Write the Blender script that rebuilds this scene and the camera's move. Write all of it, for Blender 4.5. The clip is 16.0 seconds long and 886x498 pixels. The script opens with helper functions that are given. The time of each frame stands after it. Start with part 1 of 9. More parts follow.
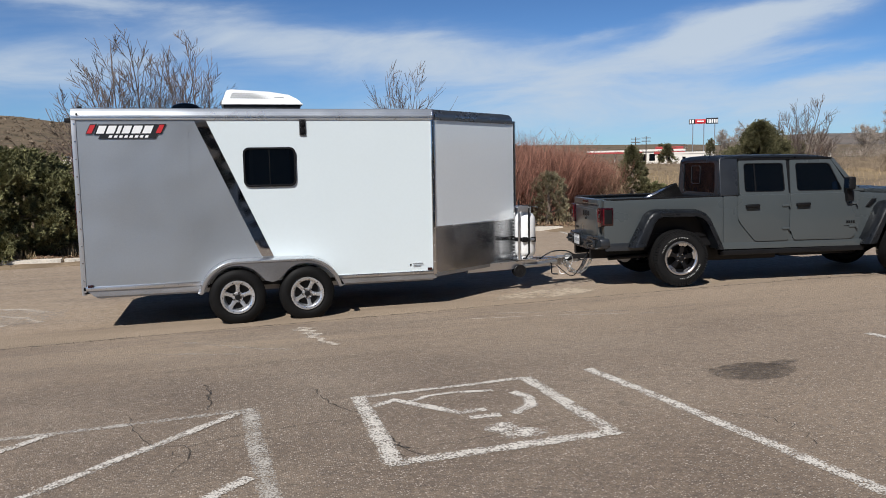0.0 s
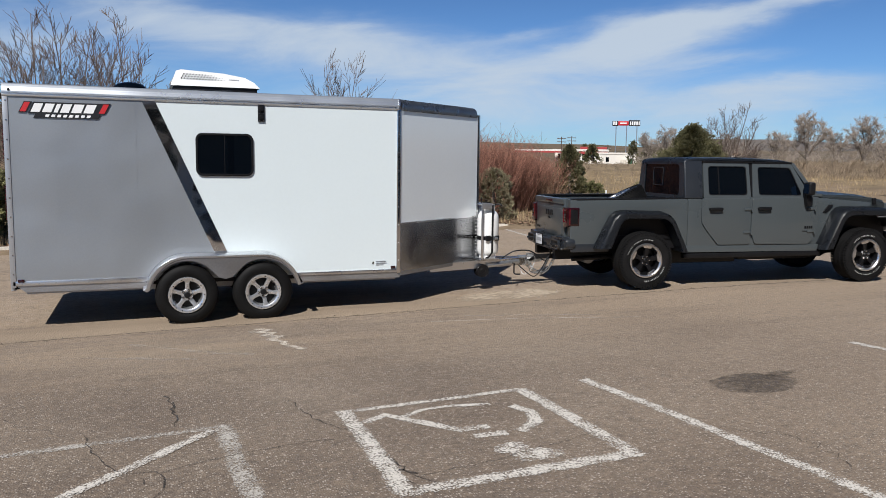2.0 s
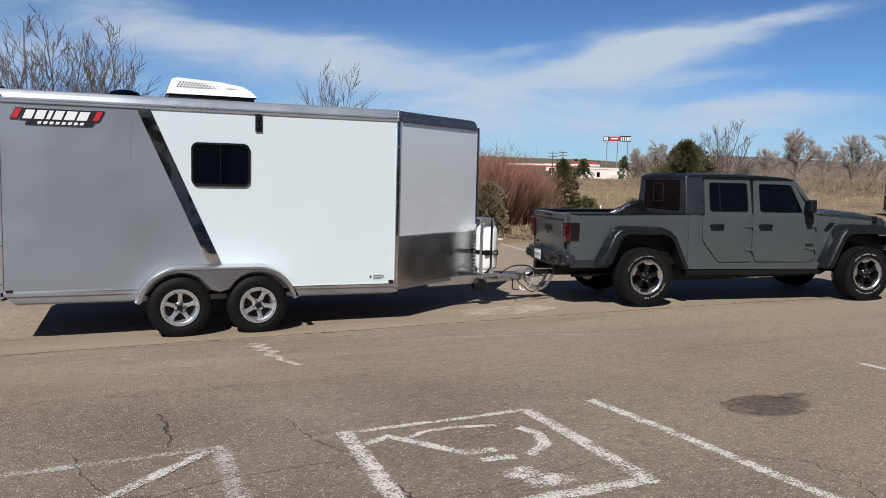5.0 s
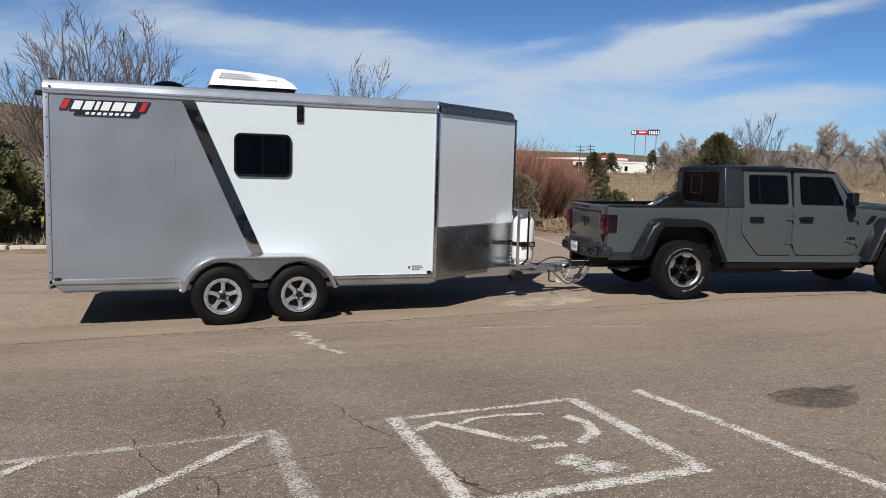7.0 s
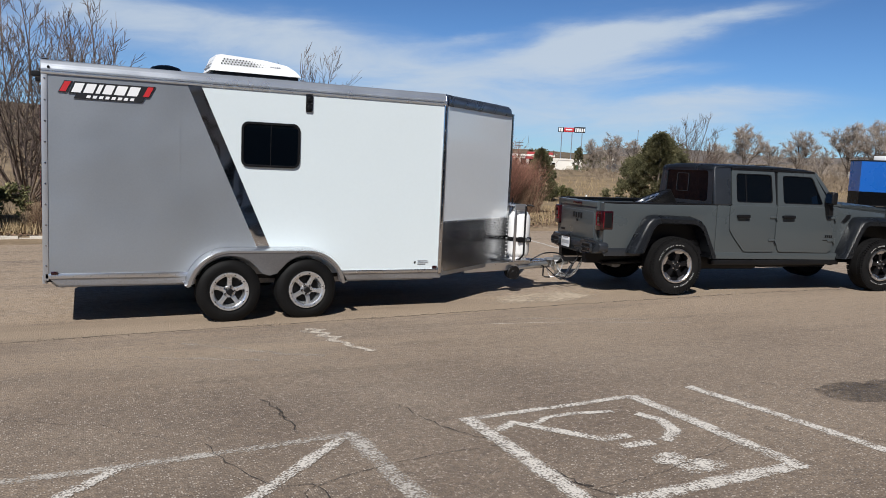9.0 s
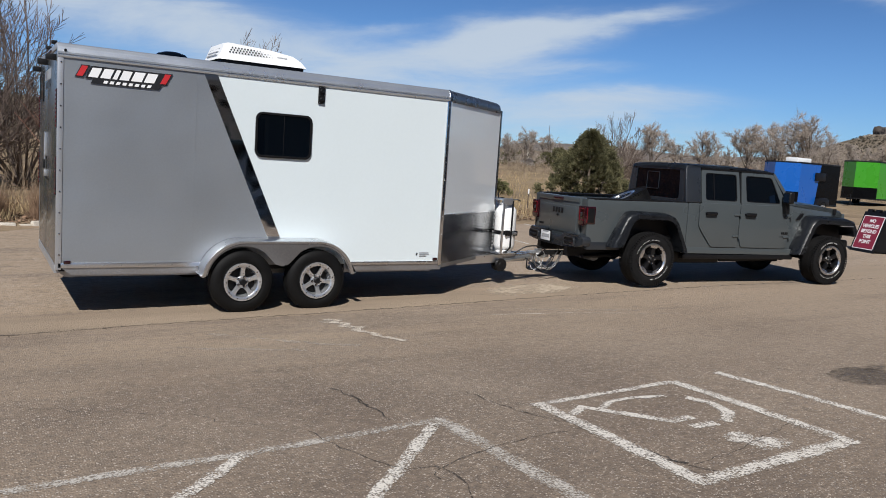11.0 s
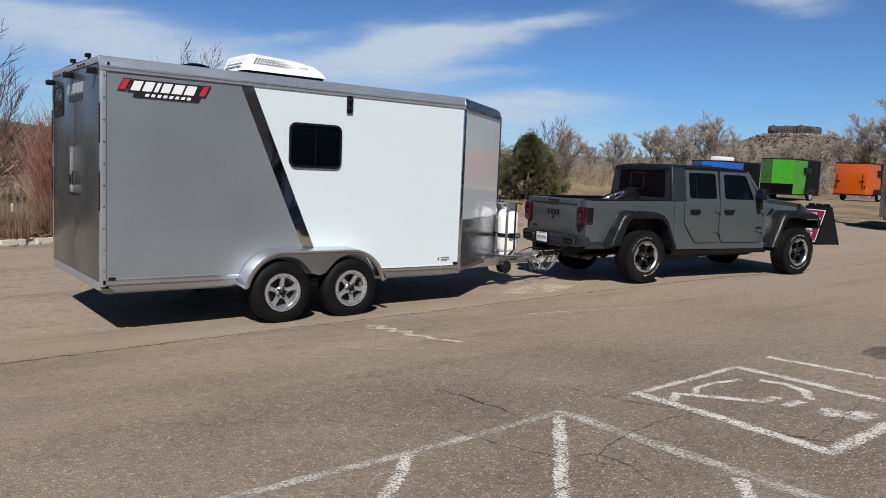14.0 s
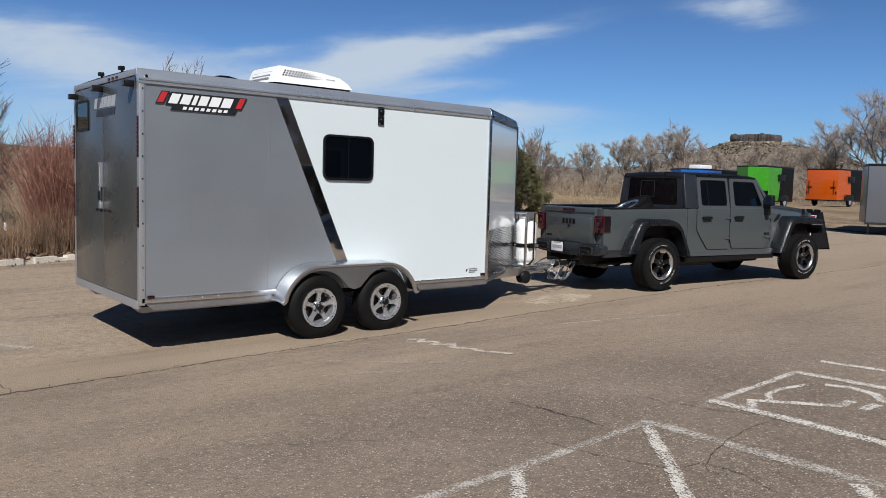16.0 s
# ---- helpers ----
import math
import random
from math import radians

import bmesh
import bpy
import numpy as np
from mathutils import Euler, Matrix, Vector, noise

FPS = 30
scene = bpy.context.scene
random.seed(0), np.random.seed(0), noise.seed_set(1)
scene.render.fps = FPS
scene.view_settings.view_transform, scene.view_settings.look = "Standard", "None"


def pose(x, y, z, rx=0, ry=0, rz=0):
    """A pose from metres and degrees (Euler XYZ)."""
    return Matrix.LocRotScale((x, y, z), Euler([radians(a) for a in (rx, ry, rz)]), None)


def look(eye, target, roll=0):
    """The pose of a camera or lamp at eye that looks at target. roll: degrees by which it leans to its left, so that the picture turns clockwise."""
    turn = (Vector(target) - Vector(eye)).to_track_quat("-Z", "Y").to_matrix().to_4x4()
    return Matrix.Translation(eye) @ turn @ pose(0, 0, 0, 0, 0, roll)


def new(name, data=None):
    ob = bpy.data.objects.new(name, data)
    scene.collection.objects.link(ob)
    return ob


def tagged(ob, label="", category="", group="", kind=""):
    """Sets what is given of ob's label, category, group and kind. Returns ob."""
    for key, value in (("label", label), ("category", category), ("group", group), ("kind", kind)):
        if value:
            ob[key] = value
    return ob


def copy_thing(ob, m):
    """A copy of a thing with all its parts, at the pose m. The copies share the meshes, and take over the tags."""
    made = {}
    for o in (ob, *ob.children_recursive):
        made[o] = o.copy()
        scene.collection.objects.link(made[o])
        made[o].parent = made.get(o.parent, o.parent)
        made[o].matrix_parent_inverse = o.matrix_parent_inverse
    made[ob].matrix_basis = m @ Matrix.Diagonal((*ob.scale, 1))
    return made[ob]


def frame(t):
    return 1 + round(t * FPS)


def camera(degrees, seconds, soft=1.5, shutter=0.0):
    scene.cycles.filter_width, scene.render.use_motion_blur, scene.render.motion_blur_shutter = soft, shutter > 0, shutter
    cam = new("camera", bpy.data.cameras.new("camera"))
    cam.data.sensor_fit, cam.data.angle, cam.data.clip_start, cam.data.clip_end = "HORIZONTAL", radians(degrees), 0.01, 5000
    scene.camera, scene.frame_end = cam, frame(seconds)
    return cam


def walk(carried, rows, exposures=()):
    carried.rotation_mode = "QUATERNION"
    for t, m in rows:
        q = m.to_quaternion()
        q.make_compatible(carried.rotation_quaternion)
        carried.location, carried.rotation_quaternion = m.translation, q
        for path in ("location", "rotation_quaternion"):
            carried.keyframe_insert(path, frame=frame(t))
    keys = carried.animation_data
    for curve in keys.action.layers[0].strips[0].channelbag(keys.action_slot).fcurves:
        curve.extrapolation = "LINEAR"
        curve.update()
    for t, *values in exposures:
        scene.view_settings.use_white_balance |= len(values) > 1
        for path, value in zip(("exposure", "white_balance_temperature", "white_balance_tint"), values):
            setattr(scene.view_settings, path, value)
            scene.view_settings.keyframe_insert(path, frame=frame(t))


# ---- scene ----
cam = camera(59.0, 16.0, soft=0.9)
METRES, EYE, TILT, LEAN, TURN = 5.77, 1.668, 0.0, 0.0, -14.9
ROWS = [
    (0.0, 0.0, 0.0, 0.0, -0.1, -5.97, 0.99),
    (0.5, -0.0288, 0.0183, -0.0017, -1.6, -6.22, 0.71),
    (1.0, -0.049, 0.0431, -0.0017, -3.24, -6.36, 0.22),
    (1.5, -0.0672, 0.0641, -0.0027, -4.53, -6.45, -0.28),
    (2.0, -0.0876, 0.0902, -0.0006, -5.48, -6.39, -0.74),
    (2.5, -0.0983, 0.1199, 0.0, -5.93, -6.32, -1.23),
    (3.0, -0.0989, 0.14, -0.0, -6.11, -6.16, -1.56),
    (3.5, -0.0969, 0.1457, -0.0014, -6.21, -6.05, -1.6),
    (6.0, -0.1107, 0.1046, -0.0015, -5.83, -5.21, -1.27),
    (6.5, -0.1149, 0.1016, -0.003, -4.78, -5.49, -1.37),
    (7.0, -0.1312, 0.1197, -0.0079, -4.24, -5.93, -1.56),
    (7.5, -0.1622, 0.1451, -0.01, -4.53, -6.24, -1.83),
    (8.0, -0.2007, 0.1587, -0.0139, -5.74, -6.36, -2.13),
    (8.5, -0.2533, 0.1581, -0.0116, -7.61, -6.26, -2.36),
    (9.0, -0.2984, 0.1632, -0.0146, -9.59, -6.18, -2.56),
    (11.5, -0.5351, 0.1656, -0.0194, -17.27, -6.24, -3.78),
    (12.0, -0.5706, 0.1683, -0.021, -18.52, -5.69, -3.32),
    (12.5, -0.607, 0.1809, -0.0211, -19.62, -5.3, -2.83),
    (13.0, -0.6479, 0.1816, -0.0245, -20.51, -5.19, -2.5),
    (13.5, -0.6855, 0.1816, -0.0271, -21.38, -5.38, -2.43),
    (14.0, -0.7175, 0.2048, -0.0306, -22.15, -5.68, -2.49),
    (14.5, -0.749, 0.2289, -0.0323, -22.74, -5.79, -2.46),
    (15.0, -0.7892, 0.2425, -0.0362, -23.31, -5.64, -2.3),
    (15.5, -0.812, 0.2533, -0.0367, -23.89, -5.22, -1.97),
    (16.0, -0.8293, 0.2699, -0.0384, -24.5, -4.7, -1.62),
]
walk(cam, [(t, pose(0, 0, EYE, TILT, LEAN, TURN) @ pose(METRES * x, METRES * y, METRES * z, 90 + pitch, roll, yaw)) for t, x, y, z, yaw, pitch, roll in ROWS])
# ---------------------------------------------------------------- world, sun, exposure
SUN_DIR = Vector((-0.46, -0.60, 0.77)).normalized()      # towards the sun
sun_data = bpy.data.lights.new("sun", "SUN")
sun_data.energy, sun_data.angle, sun_data.color = 5.0, radians(0.53), (1.0, 0.985, 0.955)
sun = new("sun", sun_data)
sun.matrix_world = look(SUN_DIR * 60, (0, 0, 0))
scene.view_settings.exposure = 0.06


def build_world():
    """Clear spring sky with thin streaks of cirrus all over it."""
    w = bpy.data.worlds.new("sky")
    scene.world = w
    w.use_nodes = True
    nt = w.node_tree
    nt.nodes.clear()
    N, L = nt.nodes.new, nt.links.new
    out, bg = N("ShaderNodeOutputWorld"), N("ShaderNodeBackground")
    sky = N("ShaderNodeTexSky")
    sky.sky_type, sky.sun_disc = "NISHITA", False
    sky.sun_elevation = math.asin(SUN_DIR.z)
    sky.sun_rotation = math.atan2(SUN_DIR.x, SUN_DIR.y)
    sky.altitude, sky.air_density, sky.dust_density, sky.ozone_density = 1200, 1.0, 0.3, 3.5
    bg.inputs["Strength"].default_value = SKY
    co, sep = N("ShaderNodeTexCoord"), N("ShaderNodeSeparateXYZ")
    L(co.outputs["Generated"], sep.inputs[0])

    def m(op, a, b=None):
        n = N("ShaderNodeMath")
        n.operation = op
        for i, v in enumerate((a, b)):
            if v is None:
                continue
            if isinstance(v, (int, float)):
                n.inputs[i].default_value = v
            else:
                L(v, n.inputs[i])
        return n.outputs[0]

    # bearing from north and height above the skyline, in degrees
    az = m("MULTIPLY", m("ARCTAN2", sep.outputs["X"], sep.outputs["Y"]), 57.296)
    el = m("MULTIPLY", m("ARCSINE", sep.outputs["Z"]), 57.296)
    comb = N("ShaderNodeCombineXYZ")
    L(m("ADD", m("MULTIPLY", az, 0.055), m("MULTIPLY", el, 0.02)), comb.inputs[0])
    L(m("SUBTRACT", m("MULTIPLY", el, 0.26), m("MULTIPLY", az, 0.022)), comb.inputs[1])

    def fbm(scale, detail, rough, dist, w):
        n = N("ShaderNodeTexNoise")
        n.noise_dimensions = "4D"
        n.inputs["Scale"].default_value, n.inputs["Detail"].default_value, n.inputs["W"].default_value = scale, detail, w
        n.inputs["Roughness"].default_value, n.inputs["Distortion"].default_value = rough, dist
        L(comb.outputs[0], n.inputs["Vector"])
        return n.outputs["Fac"]

    wisp, soft_n = fbm(1.5, 9, 0.62, 0.7, 2.0), fbm(0.55, 4, 0.5, 0.3, 7.0)
    azw = m("ADD", az, m("MULTIPLY", m("SUBTRACT", fbm(0.9, 5, 0.6, 0.2, 4.0), 0.5), 9.0))
    elw = m("ADD", el, m("MULTIPLY", m("SUBTRACT", fbm(1.1, 6, 0.62, 0.2, 11.0), 0.5), 3.6))

    def bank(a0, e0, tilt, la, le, weight):
        """One bank of cloud: an elongated soft mass at a bearing and a height."""
        da, de, c, s = m("SUBTRACT", azw, a0), m("SUBTRACT", elw, e0), math.cos(radians(tilt)), math.sin(radians(tilt))
        u = m("DIVIDE", m("ADD", m("MULTIPLY", da, c), m("MULTIPLY", de, s)), la)
        v = m("DIVIDE", m("SUBTRACT", m("MULTIPLY", de, c), m("MULTIPLY", da, s)), le)
        q = m("ADD", m("MULTIPLY", u, u), m("MULTIPLY", v, v))
        return m("MULTIPLY", m("POWER", 2.718, m("MULTIPLY", q, -1.0)), weight)

    dens = m("MULTIPLY", soft_n, 0.10)
    for row in CLOUDS:
        dens = m("ADD", dens, bank(*row))
    frayed = m("MULTIPLY", m("SUBTRACT", wisp, 0.52), m("MINIMUM", m("ADD", m("MULTIPLY", dens, 2.2), 0.12), 1.35))
    ramp = N("ShaderNodeMapRange")
    ramp.interpolation_type = "SMOOTHSTEP"
    ramp.inputs["From Min"].default_value, ramp.inputs["From Max"].default_value = 0.06, 1.0
    ramp.inputs["To Min"].default_value, ramp.inputs["To Max"].default_value = 0.0, 0.90
    L(m("ADD", dens, frayed), ramp.inputs["Value"])
    mix = N("ShaderNodeMix")
    mix.data_type = "RGBA"
    L(ramp.outputs[0], mix.inputs["Factor"])
    tint = N("ShaderNodeMix")
    tint.data_type, tint.blend_type = "RGBA", "MULTIPLY"
    tint.inputs["Factor"].default_value = 1.0
    L(sky.outputs[0], tint.inputs["A"])
    # dry mountain air: the blue deepens towards the zenith
    deep = N("ShaderNodeMix")
    deep.data_type = "RGBA"
    fall = N("ShaderNodeMapRange")
    fall.interpolation_type = "SMOOTHSTEP"
    fall.inputs["From Min"].default_value, fall.inputs["From Max"].default_value = 0.09, 0.50
    L(sep.outputs["Z"], fall.inputs["Value"])
    L(fall.outputs[0], deep.inputs["Factor"])
    deep.inputs["A"].default_value = (*SKY_TINT, 1)
    deep.inputs["B"].default_value = (*[0.40 * v for v in SKY_TINT], 1)
    L(deep.outputs["Result"], tint.inputs["B"])
    L(tint.outputs["Result"], mix.inputs["A"])
    mix.inputs["B"].default_value = (*CLOUD_RGB, 1)
    L(mix.outputs["Result"], bg.inputs["Color"])
    L(bg.outputs[0], out.inputs[0])


SKY = 0.047
SKY_TINT = (0.96, 1.37, 1.88)
CLOUD_RGB = (11.2, 12.9, 14.9)
# bearing, height, tilt, half length, half depth, weight
CLOUDS = ((35.2, 9.3, 9, 5.6, 1.5, 0.95), (43.5, 10.7, 9, 6.5, 0.7, 0.50), (25.5, 9.2, 6, 3.6, 0.5, 0.36), (31.0, 7.6, 3, 5, 1.1, 0.5),
          (21, 6.3, -4, 15, 2.3, 0.70), (5, 9.0, -4, 11, 1.5, 0.60), (-9, 11.2, 0, 9, 1.0, 0.72), (-11, 6.4, 0, 11, 2.4, 0.60),
          (39, 7.0, 6, 4.5, 0.6, 0.45), (42.5, 4.8, 4, 7, 0.8, 0.45), (30, 3.2, 0, 27, 1.5, 0.48), (59.5, 11.9, -5, 3.6, 0.9, 0.62),
          (-60, 22, 8, 26, 5, 0.5), (110, 16, -6, 24, 4, 0.45), (10, 34, 5, 30, 5, 0.35))
build_world()


# ---------------------------------------------------------------- materials
def mat(name, rgb, rough=0.5, metal=0.0, var=0.12, scale=3.0, fine=45.0, bump=0.0, bump_scale=None, rv=0.08,
        coat=0.0, island=0.0, spec=0.5, rgb2=None):
    """A surface with a base colour that varies at two scales, uneven gloss and fine relief."""
    m = bpy.data.materials.new(name)
    m.use_nodes = True
    nt = m.node_tree
    N, L = nt.nodes.new, nt.links.new
    b = nt.nodes["Principled BSDF"]
    b.inputs["Metallic"].default_value, b.inputs["Roughness"].default_value = metal, rough
    b.inputs["Coat Weight"].default_value, b.inputs["Coat Roughness"].default_value = coat, 0.04
    b.inputs["Specular IOR Level"].default_value = spec
    co = N("ShaderNodeTexCoord").outputs["Object"]
    n1, n2 = N("ShaderNodeTexNoise"), N("ShaderNodeTexNoise")
    for n, s, d in ((n1, scale, 4), (n2, fine, 3)):
        n.inputs["Scale"].default_value, n.inputs["Detail"].default_value = s, d
        L(co, n.inputs["Vector"])
    add = N("ShaderNodeMath")
    add.operation = "ADD"
    L(n1.outputs["Fac"], add.inputs[0])
    L(n2.outputs["Fac"], add.inputs[1])
    half = N("ShaderNodeMapRange")
    half.inputs["From Min"].default_value, half.inputs["From Max"].default_value = 0.6, 1.4
    L(add.outputs[0], half.inputs["Value"])
    mix = N("ShaderNodeMix")
    mix.data_type = "RGBA"
    lo = [c * (1 - var) for c in rgb]
    hi = [min(1, c * (1 + var)) for c in (rgb2 or rgb)]
    mix.inputs["A"].default_value, mix.inputs["B"].default_value = (*lo, 1), (*hi, 1)
    L(half.outputs[0], mix.inputs["Factor"])
    col = mix.outputs["Result"]
    if island:
        g = N("ShaderNodeNewGeometry")
        hsv = N("ShaderNodeHueSaturation")
        mr = N("ShaderNodeMapRange")
        mr.inputs["To Min"].default_value, mr.inputs["To Max"].default_value = 1 - island, 1 + island
        L(g.outputs["Random Per Island"], mr.inputs["Value"])
        L(mr.outputs[0], hsv.inputs["Value"])
        L(col, hsv.inputs["Color"])
        col = hsv.outputs[0]
    L(col, b.inputs["Base Color"])
    if rv:
        r = N("ShaderNodeMapRange")
        r.inputs["From Min"].default_value, r.inputs["From Max"].default_value = 0.3, 0.7
        r.inputs["To Min"].default_value, r.inputs["To Max"].default_value = max(0.01, rough - rv), min(1, rough + rv)
        L(n1.outputs["Fac"], r.inputs["Value"])
        L(r.outputs[0], b.inputs["Roughness"])
    if bump:
        n3, bp = N("ShaderNodeTexNoise"), N("ShaderNodeBump")
        n3.inputs["Scale"].default_value, n3.inputs["Detail"].default_value = bump_scale or fine, 4
        L(co, n3.inputs["Vector"])
        bp.inputs["Strength"].default_value, bp.inputs["Distance"].default_value = bump, 0.01
        L(n3.outputs["Fac"], bp.inputs["Height"])
        L(bp.outputs[0], b.inputs["Normal"])
    return m


def asphalt_material():
    """Old sun-bleached asphalt: pale chips in a brown-grey binder, broad worn and dusty bands, oil drips."""
    m = bpy.data.materials.new("asphalt")
    m.use_nodes = True
    nt = m.node_tree
    N, L = nt.nodes.new, nt.links.new
    b = nt.nodes["Principled BSDF"]
    co = N("ShaderNodeTexCoord").outputs["Object"]

    def noise_tex(scale, detail=4, rough=0.55, vec=None):
        n = N("ShaderNodeTexNoise")
        n.inputs["Scale"].default_value, n.inputs["Detail"].default_value = scale, detail
        n.inputs["Roughness"].default_value = rough
        L(vec or co, n.inputs["Vector"])
        return n.outputs["Fac"]

    def rng(v, a, c, lo=0.0, hi=1.0):
        n = N("ShaderNodeMapRange")
        n.inputs["From Min"].default_value, n.inputs["From Max"].default_value = a, c
        n.inputs["To Min"].default_value, n.inputs["To Max"].default_value = lo, hi
        L(v, n.inputs["Value"])
        return n.outputs[0]

    def mixc(f, a, c):
        n = N("ShaderNodeMix")
        n.data_type = "RGBA"
        if isinstance(f, float):
            n.inputs["Factor"].default_value = f
        else:
            L(f, n.inputs["Factor"])
        for k, v in (("A", a), ("B", c)):
            if isinstance(v, tuple):
                n.inputs[k].default_value = (*v, 1)
            else:
                L(v, n.inputs[k])
        return n.outputs["Result"]

    def mul(a, c):
        n = N("ShaderNodeMath")
        n.operation = "MULTIPLY"
        L(a, n.inputs[0])
        if isinstance(c, float):
            n.inputs[1].default_value = c
        else:
            L(c, n.inputs[1])
        return n.outputs[0]

    chips = N("ShaderNodeTexVoronoi")
    chips.inputs["Scale"].default_value = 78
    L(co, chips.inputs["Vector"])
    chipc = N("ShaderNodeSeparateColor")
    L(chips.outputs["Color"], chipc.inputs[0])
    patch = noise_tex(0.45, 5, 0.6)
    col = mixc(rng(patch, 0.35, 0.65), ASPHALT_A, ASPHALT_B)
    # stretched traces of wheels along the lane
    mp = N("ShaderNodeMapping")
    mp.inputs["Scale"].default_value = (0.09, 0.8, 1)
    L(co, mp.inputs[0])
    streak = noise_tex(1.6, 6, 0.6, mp.outputs[0])
    # the lane beyond the seam is finer and dustier
    sep = N("ShaderNodeSeparateXYZ")
    L(co, sep.inputs[0])
    skew = N("ShaderNodeMath")
    skew.operation = "MULTIPLY_ADD"
    L(sep.outputs["X"], skew.inputs[0])
    skew.inputs[1].default_value = -0.045
    L(sep.outputs["Y"], skew.inputs[2])
    # a smooth trowelled strip lies between the seam and the rougher ground behind it
    strip = mul(rng(skew.outputs[0], 9.50, 9.54), rng(skew.outputs[0], 10.40, 10.28))
    bare = rng(strip, 1.0, 0.0, 0.12, 1.0)
    lane = rng(sep.outputs["Y"], 6.4, 9.6)
    dusty = mul(lane, rng(streak, 0.40, 0.58, 0.15, 1.0))
    col = mixc(dusty, col, ASPHALT_DUST)
    col = mixc(rng(streak, 0.56, 0.70, 0.0, 0.60), col, ASPHALT_A)
    blot = noise_tex(1.9, 5, 0.65)
    col = mixc(rng(blot, 0.57, 0.72, 0.0, 0.3), col, ASPHALT_DARK)
    # the east end of the lot is bleached and dusted
    col = mixc(mul(rng(sep.outputs["X"], 1.5, 6.5, 0.0, 0.75), rng(streak, 0.30, 0.60, 0.45, 1.0)), col, ASPHALT_PALE)
    # so is the west end, less strongly
    col = mixc(mul(rng(sep.outputs["X"], -0.6, -3.4, 0.0, 0.42), rng(streak, 0.30, 0.60, 0.5, 1.0)), col, ASPHALT_PALE)
    mott = noise_tex(26, 4, 0.7)
    col = mixc(mul(bare, rng(mott, 0.52, 0.68, 0.0, 0.45)), col, ASPHALT_PALE)
    col = mixc(mul(bare, rng(mott, 0.48, 0.34, 0.0, 0.42)), col, ASPHALT_DARK)
    col = mixc(mul(strip, rng(streak, 0.38, 0.62, 0.45, 0.9)), col, ASPHALT_STRIP)
    mott2 = noise_tex(11, 5, 0.72)
    col = mixc(mul(bare, rng(mott2, 0.54, 0.68, 0.0, 0.30)), col, ASPHALT_PALE)
    col = mixc(mul(bare, rng(mott2, 0.47, 0.34, 0.0, 0.34)), col, ASPHALT_DARK)
    clod = noise_tex(8.5, 6, 0.78)
    far = rng(skew.outputs[0], 10.35, 10.9)
    col = mixc(mul(far, rng(clod, 0.54, 0.70, 0.0, 0.42)), col, ASPHALT_DARK)
    col = mixc(mul(far, rng(clod, 0.50, 0.36, 0.0, 0.75)), col, (0.38, 0.305, 0.24))
    pale = mul(rng(chipc.outputs[0], 0.48, 0.76), rng(chips.outputs["Distance"], 0.46, 0.26))
    back = N("ShaderNodeMath")
    back.operation = "MAXIMUM"
    L(rng(sep.outputs["Y"], 9.8, 6.8, 0.35, 1.0), back.inputs[0])
    L(rng(skew.outputs[0], 10.35, 10.7, 0.0, 0.9), back.inputs[1])
    near = mul(back.outputs[0], bare)
    col = mixc(mul(pale, near), col, (0.455, 0.388, 0.325))
    stones = N("ShaderNodeTexVoronoi")
    stones.inputs["Scale"].default_value = 38
    L(co, stones.inputs["Vector"])
    stonec = N("ShaderNodeSeparateColor")
    L(stones.outputs["Color"], stonec.inputs[0])
    big = mul(rng(stonec.outputs[0], 0.86, 0.93), rng(stones.outputs["Distance"], 0.34, 0.22))
    col = mixc(mul(big, near), col, (0.46, 0.39, 0.33))
    dark = mul(rng(chipc.outputs[1], 0.55, 0.80), rng(chips.outputs["Distance"], 0.55, 0.25))
    col = mixc(mul(mul(dark, near), 0.5), col, (0.045, 0.038, 0.034))
    L(col, b.inputs["Base Color"])
    b.inputs["Roughness"].default_value = 0.85
    b.inputs["Specular IOR Level"].default_value = 0.3
    bp = N("ShaderNodeBump")
    bp.inputs["Strength"].default_value, bp.inputs["Distance"].default_value = 0.7, 0.006
    rel = N("ShaderNodeMath")
    rel.operation = "ADD"
    L(chips.outputs["Distance"], rel.inputs[0])
    L(noise_tex(140, 3), rel.inputs[1])
    L(rel.outputs[0], bp.inputs["Height"])
    L(bp.outputs[0], b.inputs["Normal"])
    return m


